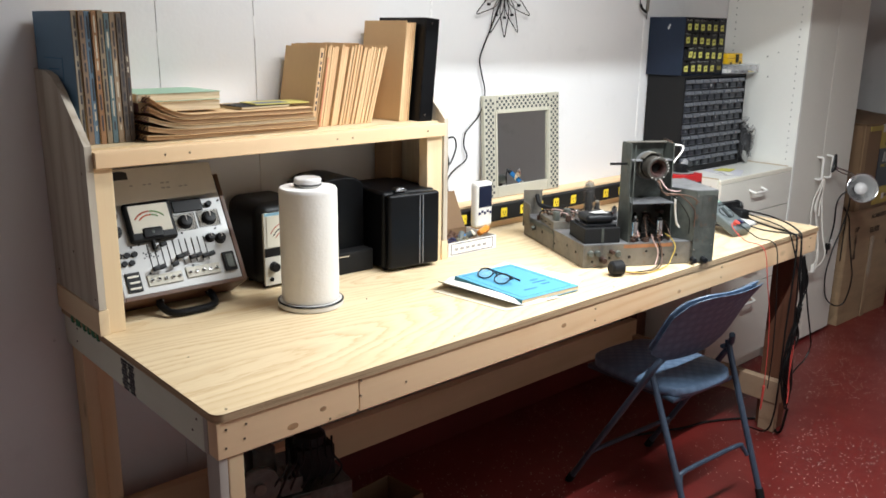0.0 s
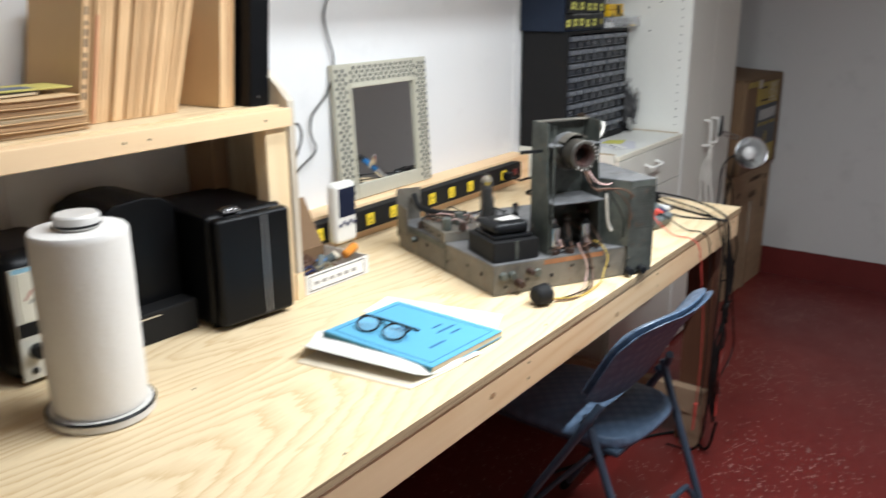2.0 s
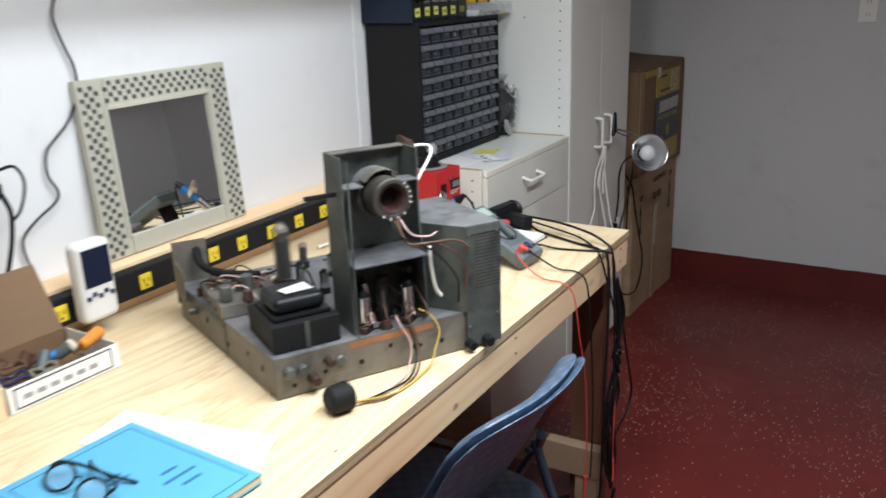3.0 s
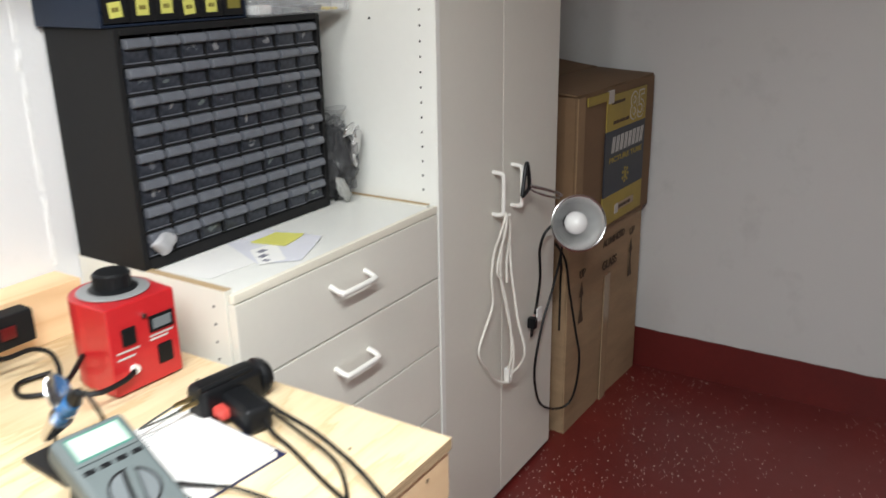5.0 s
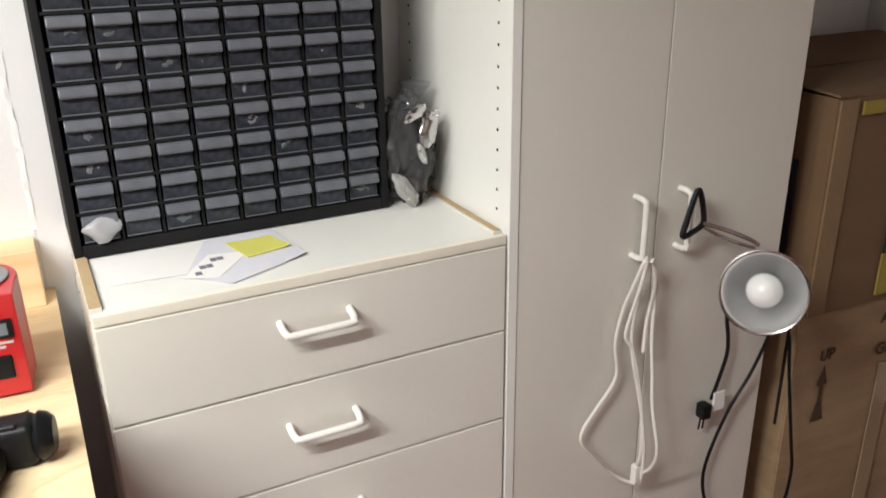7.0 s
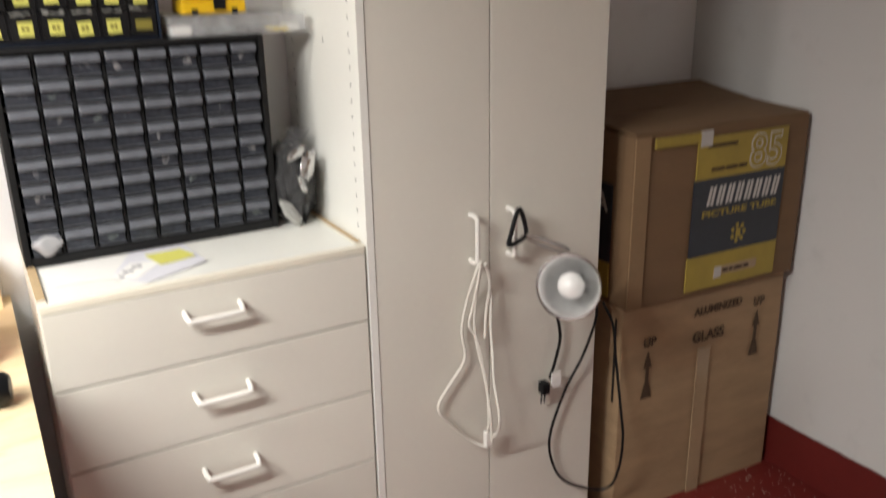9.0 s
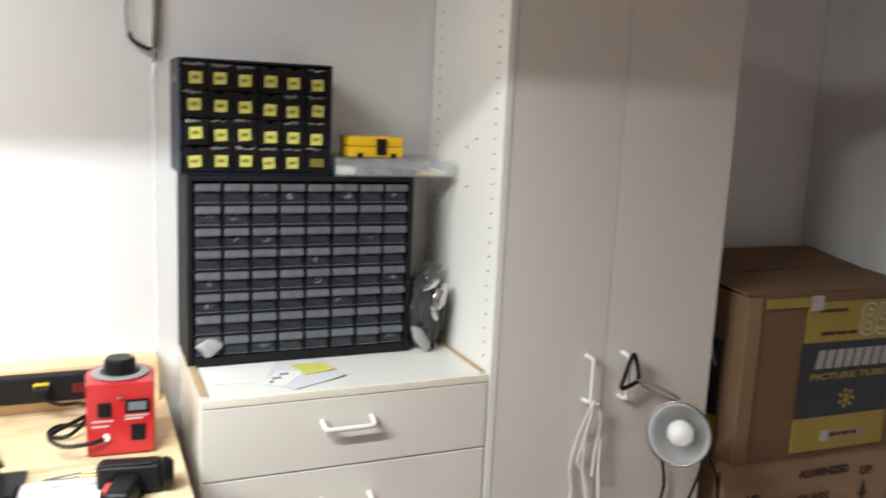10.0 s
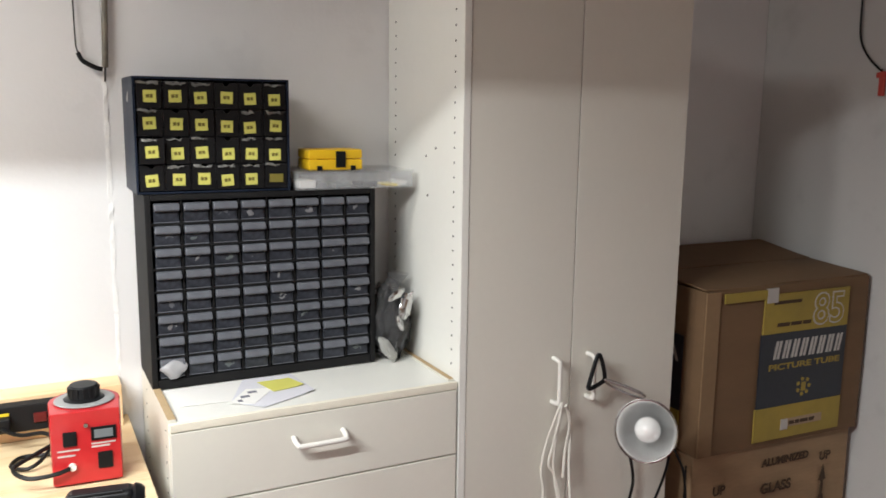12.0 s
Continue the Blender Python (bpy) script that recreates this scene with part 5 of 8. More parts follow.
# ---- wire flower and cords on the wall ----
fl = thing("wire_flower", "black wire flower ornament hung on the white wall", "wall ornament")
cx, cz, wy = 2.205, 1.652, WALL_Y - 0.012
for k, a in enumerate((-150, -115, -62, -30, -88, 20, 60, 100, 140, 180)):
    d = Vector((math.cos(radians(a)), 0, math.sin(radians(a))))
    n = Vector((-d.z, 0, d.x))
    c0 = Vector((cx, wy, cz))
    part("petal", cord([c0, c0 + d * 0.06 + n * 0.022, c0 + d * 0.125 + n * 0.010, c0 + d * 0.155, c0 + d * 0.125 - n * 0.010, c0 + d * 0.06 - n * 0.022, c0], 0.0018, 5, 6), wire_black, fl)
    part("stamen", cord([c0, c0 + d * 0.09], 0.0012, 3, 5), wire_black, fl)
    part("bead", rod(c0 + d * 0.088 + Vector((0, 0.004, 0)), c0 + d * 0.088 - Vector((0, 0.004, 0)), 0.005, seg=10), wire_black, fl)
part("cord", cord([(cx, wy, cz), (2.170, wy, 1.585), (2.150, wy, 1.543), (2.108, wy, 1.465), (2.091, wy, 1.419), (2.104, wy, 1.365), (2.120, wy, 1.316), (2.114, wy, 1.265), (2.087, wy, 1.219), (2.052, wy, 1.190), (2.028, wy, 1.167), (2.022, wy, 1.125), (2.038, wy, 1.089), (2.028, wy, 1.068), (1.985, wy, 1.045), (1.952, wy, 1.020), (1.945, wy, 0.995), (1.952, wy, 0.955), (1.957, wy, 0.926)], 0.0026), wire_black, fl)

plate = thing("outlet_plate", "white wall outlet with two black plugs beside the hutch", "outlet")
part("cover", box(1.868, 1.932, WALL_Y - 0.006, WALL_Y - 0.0005, 1.10, 1.215, 0.002), white_plastic, plate)
for z in (1.168, 1.120):
    part("plug", joined(box(1.885, 1.915, WALL_Y - 0.035, WALL_Y - 0.0065, z - 0.014, z + 0.014, 0.004), rod((1.90, WALL_Y - 0.034, z), (1.90, WALL_Y - 0.055, z - 0.005), 0.007, 0.004)), black_plastic, plate)
part("cord", cord([(1.90, WALL_Y - 0.055, 1.163), (1.925, WALL_Y - 0.065, 1.165), (1.945, WALL_Y - 0.055, 1.13), (1.938, WALL_Y - 0.04, 1.08), (1.915, WALL_Y - 0.04, 1.06)], 0.003), wire_black, plate)
part("cord", cord([(1.90, WALL_Y - 0.055, 1.112), (1.905, WALL_Y - 0.06, 1.08), (1.90, WALL_Y - 0.05, 1.02), (1.88, WALL_Y - 0.04, 0.95), (1.86, WALL_Y - 0.04, 0.925)], 0.0045), wire_black, plate)

hang = thing("hanging_probe", "thin metal rod and black lead hung on the wall", "hanging tool")
part("rod", rod((3.068, WALL_Y - 0.012, 1.605), (3.078, WALL_Y - 0.012, 1.86), 0.0065), steel, hang)
part("tip", rod((3.0665, WALL_Y - 0.012, 1.575), (3.068, WALL_Y - 0.012, 1.605), 0.002), black_plastic, hang)
part("lead", cord([(3.010, WALL_Y - 0.01, 1.86), (3.012, WALL_Y - 0.01, 1.72), (3.013, WALL_Y - 0.012, 1.65), (3.018, WALL_Y - 0.014, 1.632)], 0.0016), wire_black, hang)
part("sleeve", cord([(3.016, WALL_Y - 0.014, 1.634), (3.024, WALL_Y - 0.016, 1.618), (3.045, WALL_Y - 0.016, 1.606), (3.062, WALL_Y - 0.014, 1.601)], 0.005), wire_black, hang)

clip = thing("test_lead", "black test lead with a red clip hung on the end wall", "test lead")
part("lead", cord([(END_X - 0.012, 1.815, 1.85), (END_X - 0.010, 1.812, 1.745), (END_X - 0.010, 1.785, 1.69), (END_X - 0.010, 1.745, 1.652), (END_X - 0.012, 1.733, 1.648)], 0.003), wire_black, clip)
part("clip", joined(box(END_X - 0.018, END_X - 0.006, 1.722, 1.738, 1.578, 1.645, 0.003), box(END_X - 0.02, END_X - 0.004, 1.716, 1.746, 1.626, 1.642, 0.003)), wire_red, clip)

# ---- on top of the hutch ----
SH = 1.2545
rng = random.Random(11)
tones = ((0.30, 0.25, 0.18), (0.20, 0.13, 0.08), (0.10, 0.16, 0.22), (0.28, 0.14, 0.06), (0.24, 0.18, 0.11), (0.09, 0.14, 0.15), (0.30, 0.21, 0.13), (0.11, 0.085, 0.065), (0.075, 0.05, 0.035))
spine_cream = surface("cream_spine_print", (0.50, 0.44, 0.33), 0.7, spread=0.15, relief=0)
x = 0.652
for k in range(9):
    w = 0.0130 + rng.uniform(-0.0010, 0.0010)
    h = 0.294 + rng.uniform(-0.003, 0.003)
    mg = thing("bound_volume", "old bound magazine volume with a worn printed spine" if k else "faded blue-covered service volume standing on the shelf", "book", pose(x, 1.945 + rng.uniform(-0.002, 0.003), SH, 0, 0, 7.0), "volumes on the hutch shelf")
    part("spine", box(0, w, 0, 0.004, 0, h, 0.0015), surface("spine_tone_" + "abcdefghi"[k], tones[k], 0.65, spread=0.3, coarse=25, relief=0.2), mg)
    part("cover", box(0, 0.0018, 0.0042, 0.19, 0, h, 0.0006), mag_blue if k == 0 else manila, mg)
    part("cover", box(w - 0.0018, w, 0.0042, 0.19, 0, h, 0.0006), manila, mg)
    part("page_block", box(0.002, w - 0.002, 0.0045, 0.187, 0.003, h - 0.003), edge_up, mg)
    zz = 0.03
    while zz < h - 0.03:
        ln = rng.choice((0.012, 0.02, 0.035, 0.05))
        part("spine_bar", box(w * 0.36, w * 0.64, -0.0006, 0.0002, zz, min(h - 0.01, zz + ln)), ink if k in (0, 1, 4, 7) or rng.random() < 0.4 else spine_cream, mg)
        zz += ln + rng.choice((0.006, 0.012))
    if k == 0:
        for o in ((0.06, 0.150, 0.19, 0.192), (0.06, 0.150, 0.14, 0.142), (0.06, 0.062, 0.14, 0.19), (0.08, 0.13, 0.165, 0.168), (0.085, 0.13, 0.10, 0.103)):
            part("cover_line", box(-0.0006, 0.0002, o[0], o[1], o[2], o[3]), cover_ink, mg)
    x += w + 0.0008

def curled(x0, x1, y0, y1, z, t, lift, bow=0.0, seed=0.0):
    bm = box(x0, x1, y0, y1, z, z + t, 0.0012)
    bmesh.ops.subdivide_edges(bm, edges=[e for e in bm.edges if abs(e.verts[0].co.x - e.verts[1].co.x) > 0.05], cuts=16)
    for v in bm.verts:
        u = (v.co.x - x0) / (x1 - x0)
        v.co.z += lift * max(0, 1 - u / 0.24) ** 2 + bow * noise.noise(Vector((v.co.x * 9, seed, 0)))
    return bm

z = SH + 0.0005
for k, (t, mt) in enumerate(((0.010, edge_tan), (0.011, edge_tan), (0.009, edge_old), (0.011, edge_tan), (0.010, edge_tan))):
    fo = thing("schematic_folder", "thick dog-eared comb-bound schematic folder in a stack", "folder", pose(0, 0, 0), "folders stacked on the hutch shelf")
    lift = 0.004 + 0.010 * k
    x0 = 0.786 + 0.003 * k
    part("page_block", curled(x0, 1.256 - 0.003 * k + rng.uniform(-0.004, 0.004), 1.905 + rng.uniform(0, 0.006), 2.14, z, t, lift, 0.002, k), mt, fo)
    part("cover", curled(x0 - 0.002, 1.257 - 0.003 * k, 1.903, 2.142, z + t + 0.0002, 0.0014, lift, 0.002, k), manila, fo)
    for j in range(12):
        y = 1.915 + j * 0.018
        part("comb_ring", cord([(x0 + 0.006, y, z + lift + 0.001), (x0 - 0.006, y, z + lift - 0.001), (x0 - 0.008, y, z + lift + t * 0.6), (x0 + 0.004, y, z + lift + t + 0.003)], 0.0014, 3, 5), (maroon if k > 1 else matte_black), fo)
    z += t + 0.0018
zb = z + 0.006
for k, (w, t, cv, ed) in enumerate(((0.205, 0.022, manila, edge_old), (0.215, 0.020, cover_green, edge_old))):
    bk = thing("paperback_manual", ("pale green" if k else "buff") + "-covered manual lying on the stacked folders", "book", pose(0.785, 1.945, zb, 0, 0, -3 + 5 * k), "manuals on the stack")
    part("cover", box(0, w, 0, 0.17, 0, 0.0012), cv, bk)
    part("page_block", box(0.002, w - 0.002, 0.002, 0.168, 0.0014, t - 0.0014), ed, bk)
    part("cover", box(0, w, 0, 0.17, t - 0.0012, t), cv, bk)
    part("spine", box(-0.0025, -0.0004, 0, 0.17, 0, t, 0.0008), maroon if k == 0 else paper_old, bk)
    zb += t + 0.001
pam = thing("pamphlet", "thin black and yellow pamphlets lying on the folders", "booklet", pose(1.045, 1.93, z + 0.0015, 0, 0, 6))
part("booklet", box(0, 0.15, 0, 0.10, 0, 0.005, 0.001), edge_old, pam)
part("cover", box(-0.001, 0.151, -0.001, 0.101, 0.0052, 0.0066), matte_black, pam)
part("booklet", moved(box(0, 0.16, 0, 0.09, 0.0068, 0.010, 0.001), pose(0.05, 0.012, 0, 0, 0, -8)), surface("dull_yellow_cover", (0.55, 0.47, 0.12), 0.6, relief=0.05), pam)
part("title_band", moved(box(0.01, 0.10, 0.01, 0.05, 0.0101, 0.0106), pose(0.05, 0.012, 0, 0, 0, -8)), surface("slate_print", (0.09, 0.11, 0.16), 0.6, relief=0), pam)

# a leaning row of tan folders
x, k = 1.268, 0
while x < 1.478:
    w = rng.choice((0.0045, 0.006, 0.0075, 0.009)) if k else 0.013
    lean = 10.0 + 6.5 * max(0, (x - 1.27) / 0.21)
    h = 0.226 + rng.uniform(-0.008, 0.004)
    fo = thing("tan_folder", "tan paper folder of old schematics in a leaning row", "folder", pose(x, 1.955 + rng.uniform(-0.006, 0.006), SH + 0.0012, 0, lean + rng.uniform(-0.4, 0.4), 1.0 + rng.uniform(-0.6, 0.6)), "tan folders on the hutch shelf")
    part("page_block", box(0.0004, w - 0.0004, 0.001, 0.172, 0, h - 0.003, 0.0003, 1), edge_up, fo)
    part("cover", box(-0.0006, 0.0003, 0, 0.174, 0, h), manila, fo)
    if k == 2:
        part("red_band", box(-0.0002, w, -0.0006, 0.0008, 0.0, h * 0.85), surface("orange_red_tab", (0.55, 0.22, 0.11), 0.6, relief=0.05), fo)
    if k == 0:
        for j in range(9):
            part("spine_bar", box(w * 0.35, w * 0.65, -0.0004, 0.0006, 0.045 + j * 0.018, 0.045 + j * 0.018 + (0.012, 0.008, 0.014)[j % 3]), ink, fo)
    x += w + 0.0014
    k += 1
fb = thing("fat_manila_folder", "fat manila folder standing upright on the hutch shelf", "folder", pose(1.562, 1.938, SH + 0.001, 0, 6.0, 2))
part("page_block", box(0.003, 0.034, 0.002, 0.19, 0.001, 0.284, 0.001), edge_up, fb)
part("cover", box(0, 0.0028, -0.001, 0.194, 0, 0.290, 0.0008), manila, fb)
part("cover", box(0.0342, 0.037, -0.001, 0.194, 0, 0.288, 0.0008), manila, fb)
bi = thing("ring_binder", "black vinyl ring binder standing upright at the end of the shelf", "binder", pose(1.611, 1.902, SH + 0.0005, 0, 5.5, 1))
part("spine", box(0, 0.050, 0, 0.004, 0, 0.300, 0.0015), leatherette, bi)
part("cover", box(0, 0.0035, 0.0043, 0.222, 0, 0.300, 0.001), leatherette, bi)
part("cover", box(0.0465, 0.050, 0.0043, 0.222, 0, 0.300, 0.001), leatherette, bi)
part("page_block", box(0.006, 0.042, 0.02, 0.21, 0.006, 0.285), paper, bi)
for zz in (0.02, 0.285):
    part("rivet", rod((0.02, 0.0005, zz), (0.02, -0.0012, zz), 0.0028, seg=10), chrome, bi)

# ---- under the hutch: tube tester ----
T0 = Matrix.Translation((0.691, 1.904, BENCH_Z + 0.0555)) @ pose(0, 0, 0, 60, 0, -1.5) @ Matrix.Diagonal((0.955, 0.92, 0.92, 1))
# in its own frame x runs across, y up the sloping panel, z out of it
tst = thing("tube_tester", "brown cased tube tester with a silver panel of dials and levers", "tube tester", T0)
TW, TL, TD = 0.345, 0.325, 0.118
part("case_side", box(0, 0.012, 0, TL, -TD, 0.0, 0.002), case_brown, tst)
part("case_side", box(TW - 0.012, TW, 0, TL, -TD, 0.0, 0.002), case_brown, tst)
part("case_end", box(0.0122, TW - 0.0122, 0, 0.012, -TD, 0.0, 0.002), case_brown, tst)
part("case_end", box(0.0122, TW - 0.0122, TL - 0.012, TL, -TD, 0.0, 0.002), case_brown, tst)
part("case_back", box(0.0122, TW - 0.0122, 0.0122, TL - 0.0122, -TD, -TD + 0.008), case_brown, tst)
part("panel", box(0.0124, TW - 0.0124, 0.0124, TL - 0.0124, -0.008, -0.003, 0.001), panel_silver, tst, "brushed silver control panel")
hnd = part("handle", cord([(0.110, -0.002, -0.045), (0.106, -0.020, -0.034), (0.114, -0.044, -0.012), (0.136, -0.053, -0.004), (0.177, -0.055, -0.002), (0.218, -0.053, -0.004), (0.240, -0.044, -0.012), (0.248, -0.020, -0.034), (0.244, -0.002, -0.045)], 0.0100, 5, 10), leatherette, tst, "black padded carrying handle")
for x in (0.110, 0.244):
    part("bracket", box(x - 0.008, x + 0.008, -0.006, -0.0005, -0.055, -0.035, 0.001), chrome, hnd)
mt = part("meter", box(0.058, 0.184, 0.150, 0.262, -0.0028, 0.018, 0.009, 3), black_plastic, tst, "black framed moving-coil meter")
part("dial", box(0.069, 0.173, 0.174, 0.252, 0.0172, 0.0192, 0.001), dial_face, mt)
for r, mtl, a0, a1 in ((0.046, dial_red, 90, 145), (0.046, dial_green, 40, 88), (0.036, dial_red, 85, 140), (0.036, dial_green, 55, 84)):
    pts = [(0.120 + r * math.cos(radians(a)) * 1.05, 0.186 + r * math.sin(radians(a)), 0.0196) for a in np.linspace(a0, a1, 8)]
    part("scale_arc", cord(pts, 0.0022, 2, 5), mtl, mt)
part("bezel_foot", box(0.092, 0.144, 0.158, 0.186, 0.0165, 0.0225, 0.004), black_plastic, mt)
part("needle_screw", rod((0.118, 0.172, 0.0220), (0.118, 0.172, 0.0240), 0.004, seg=12), steel_dark, mt)
part("meter_key", box(0.112, 0.120, 0.128, 0.160, -0.0028, 0.012, 0.002), black_plastic, tst)
part("black_plate", box(0.192, 0.275, 0.222, 0.258, -0.0028, 0.004, 0.002), black_plastic, tst)
part("plate_knob", rod((0.292, 0.236, -0.003), (0.292, 0.236, 0.012), 0.009, 0.008, 16, 0.001), black_plastic, tst)

def knob(parent, x, y, r=0.012, h=0.018):
    k_ = part("knob", moved(lathe([(0, 0), (r * 1.25, 0), (r * 1.25, 0.003), (r, 0.005), (r * 0.92, h), (r * 0.8, h + 0.001), (0, h + 0.001)], 16), Matrix.Translation((x, y, -0.0028))), black_plastic, parent)
    part("pointer", box(x - 0.001, x + 0.001, y, y + r * 0.9, h - 0.0016, h - 0.0006), print_white, k_)
    return k_

for x, y, r in ((0.216, 0.194, 0.0165), (0.284, 0.196, 0.0165), (0.300, 0.132, 0.0125), (0.272, 0.138, 0.0105), (0.030, 0.190, 0.0135), (0.030, 0.232, 0.012)):
    if r > 0.016:
        part("dial_plate", box(x - 0.031, x + 0.031, y - 0.024, y + 0.024, -0.0028, -0.0018), ink, tst)
        for j in range(11):
            part("dial_line", box(x - 0.029, x + 0.029, y - 0.0225 + j * 0.0043, y - 0.0208 + j * 0.0043, -0.0017, -0.001), panel_white, tst)
    knob(tst, x, y, r)
for j in range(10):
    x = 0.100 + j * 0.0172
    y = (0.078, 0.080, 0.142, 0.082, 0.100, 0.104, 0.094, 0.096, 0.092, 0.094)[j]
    part("slot", box(x - 0.0014, x + 0.0014, 0.078, 0.148, -0.0029, -0.0022), hole_dark, tst)
    part("lever", joined(rod((x, y, -0.003), (x + 0.001, y - 0.004, 0.020), 0.0028, seg=8), moved(box(-0.0095, 0.0095, -0.0065, 0.0065, 0.014, 0.024, 0.003), Matrix.Translation((x + 0.001, y - 0.006, 0)) @ pose(0, 0, 0, 0, 0, 12))), black_plastic, tst)
socket_strip = surface("satin_socket_strip", (0.36, 0.34, 0.28), 0.42, 0.4, spread=0.25, coarse=30, relief=0.1)
for x0, x1, y0 in ((0.078, 0.170, 0.030), (0.182, 0.276, 0.034)):
    tray = part("chrome_tray", box(x0, x1, y0, y0 + 0.030, -0.0028, 0.002, 0.001), socket_strip, tst, "satin metal socket strip")
    for j in range(5):
        part("socket", rod((x0 + 0.010 + j * 0.0185, y0 + 0.015, 0.002), (x0 + 0.010 + j * 0.0185, y0 + 0.015, 0.007), 0.0050, seg=16, bevel=0.001), chrome, tray)
        part("socket_bore", rod((x0 + 0.010 + j * 0.0185, y0 + 0.015, 0.0069), (x0 + 0.010 + j * 0.0185, y0 + 0.015, 0.0074), 0.0034, seg=12), hole_dark, tray)
for j in range(5):
    x, y = 0.024 + 0.019 * (j % 3) + 0.008 * (j // 3), 0.124 - 0.022 * (j // 3)
    part("jack", rod((x, y, -0.003), (x, y, 0.005), 0.0075, seg=14), black_plastic, tst)
ts = part("tube_socket", box(0.024, 0.062, 0.022, 0.076, -0.0028, 0.002, 0.002), black_plastic, tst)
for j in range(3):
    part("socket_rib", box(0.029 + 0.003 * (j % 2), 0.057, 0.029 + j * 0.016, 0.034 + j * 0.016, 0.0021, 0.004), panel_white, ts)
part("tube_socket", box(0.290, 0.324, 0.034, 0.090, -0.0028, 0.006, 0.003), black_plastic, tst)
part("socket_rim", box(0.297, 0.317, 0.042, 0.082, 0.0061, 0.0075, 0.002), steel_dark, tst)
for x, y in ((0.080, 0.148), (0.20, 0.164), (0.295, 0.164), (0.09, 0.066), (0.205, 0.068), (0.06, 0.145), (0.325, 0.245)):
    part("panel_screw", rod((x, y, -0.003), (x, y, -0.001), 0.003, seg=8), hole_dark, tst)
for j in range(14):
    part("print_bar", box(0.084 + (j % 7) * 0.006, 0.088 + (j % 7) * 0.006, 0.108 + (j // 7) * 0.010 + 0.004 * (j % 2), 0.112 + (j // 7) * 0.010 + 0.004 * (j % 2), -0.0029, -0.0024), ink, tst)
doc = thing("instruction_sheet", "creased white instruction sheet resting on the tester panel", "paper", T0)
# paper colour lowered for the shade under the hutch shelf
part("sheet", sheet([(0.014, 0.256), (0.318, 0.262), (0.316, 0.352), (0.016, 0.352)], 0.022, 0.0008, lambda x, y: 0.010 * math.sin((y - 0.256) * 16) + 0.003 * math.sin(x * 15)), surface("shelf_shaded_paper", (0.60, 0.575, 0.53), 0.85, spread=0.08, relief=0.1), doc)
part("picture", box(0.020, 0.085, 0.322, 0.346, 0.0345, 0.0352), ink, doc)
for j in range(2):
    for i in range(7 - 2 * j):
        x = 0.085 + i * 0.024 + 0.01 * (i % 2)
        part("print_bar", box(x, x + 0.009, 0.288 + j * 0.014, 0.2915 + j * 0.014, 0.0292 + j * 0.0026, 0.0300 + j * 0.0026), surface("grey_type", (0.3, 0.3, 0.3), 0.8, relief=0), doc)

# bench voltmeter
vm = thing("valve_voltmeter", "black cased bench voltmeter with a cream meter face", "voltmeter", pose(1.090, 1.945, BENCH_Z, 0, 0, -2) @ Matrix.Diagonal((1.05, 1, 1.10, 1)))
part("case", box(-0.008, 0.143, -0.002, 0.195, 0.004, 0.216, 0.034, 6), black_plastic, vm)
fc = part("front_panel", box(0.006, 0.129, -0.006, 0.004, 0.008, 0.192, 0.003), panel_white, vm, "cream front panel")
part("lens", box(0.014, 0.121, -0.008, -0.0042, 0.105, 0.185, 0.002), dial_face, fc)
for r, mtl in ((0.052, dial_red), (0.042, ink), (0.034, dial_red)):
    part("scale_arc", cord([(0.0675 + r * math.cos(radians(a)), -0.0088, 0.108 + r * math.sin(radians(a)) * 1.1) for a in np.linspace(35, 145, 10)], 0.0012, 2, 5), mtl, fc)
part("top_band", box(0.010, 0.125, -0.0065, -0.0042, 0.1855, 0.192), surface("sky_blue_band", (0.30, 0.55, 0.70), 0.4, relief=0), fc)
part("band", box(0.008, 0.127, -0.007, -0.0042, 0.082, 0.104, 0.001), black_plastic, fc)
for x, z, r in ((0.032, 0.056, 0.013), (0.10, 0.056, 0.013), (0.025, 0.024, 0.006), (0.067, 0.024, 0.006), (0.11, 0.024, 0.006)):
    part("knob", rod((x, -0.004, z), (x, -0.022 if r > 0.01 else -0.010, z), r, r * 0.88, 16, 0.001), black_plastic, fc)
for x in (0.02, 0.105):
    for y in (0.02, 0.105):
        part("foot", rod((x, y, 0), (x, y, 0.0045), 0.008), matte_black, vm)

# paper towels on a stand
pt = thing("paper_towel_holder", "paper towel roll on a white marble stand with a dark ring", "paper towel holder", pose(1.124, 1.758, BENCH_Z) @ Matrix.Diagonal((1, 1, 1.035, 1)))
part("base", lathe([(0, 0), (0.080, 0), (0.084, 0.003), (0.084, 0.013), (0.080, 0.017), (0, 0.017)], 48), surface("white_marble", (0.74, 0.72, 0.69), 0.25, spread=0.12, coarse=14, relief=0.03), pt)
part("ring", lathe([(0.0843, 0.0140), (0.0848, 0.0146), (0.0846, 0.0158), (0.0825, 0.0176), (0.0805, 0.0178), (0.0805, 0.0172)], 48), black_plastic, pt)
roll = lathe([(0.018, 0.0185), (0.0715, 0.0185), (0.073, 0.022), (0.0735, 0.08), (0.0732, 0.16), (0.0735, 0.24), (0.073, 0.294), (0.070, 0.2985), (0.050, 0.2995), (0.018, 0.2985)], 96)
bmesh.ops.subdivide_edges(roll, edges=[e for e in roll.edges if e.calc_length() > 0.05], cuts=8)
for v in roll.verts:
    a = math.atan2(v.co.y, v.co.x)
    v.co.xy *= 1.0 + 0.006 * noise.noise(Vector((a * 2, v.co.z * 6, 0))) + 0.004 * noise.noise(Vector((a * 9, v.co.z * 40, 2)))
part("paper_roll", roll, towel_paper, pt, "embossed white paper towels")
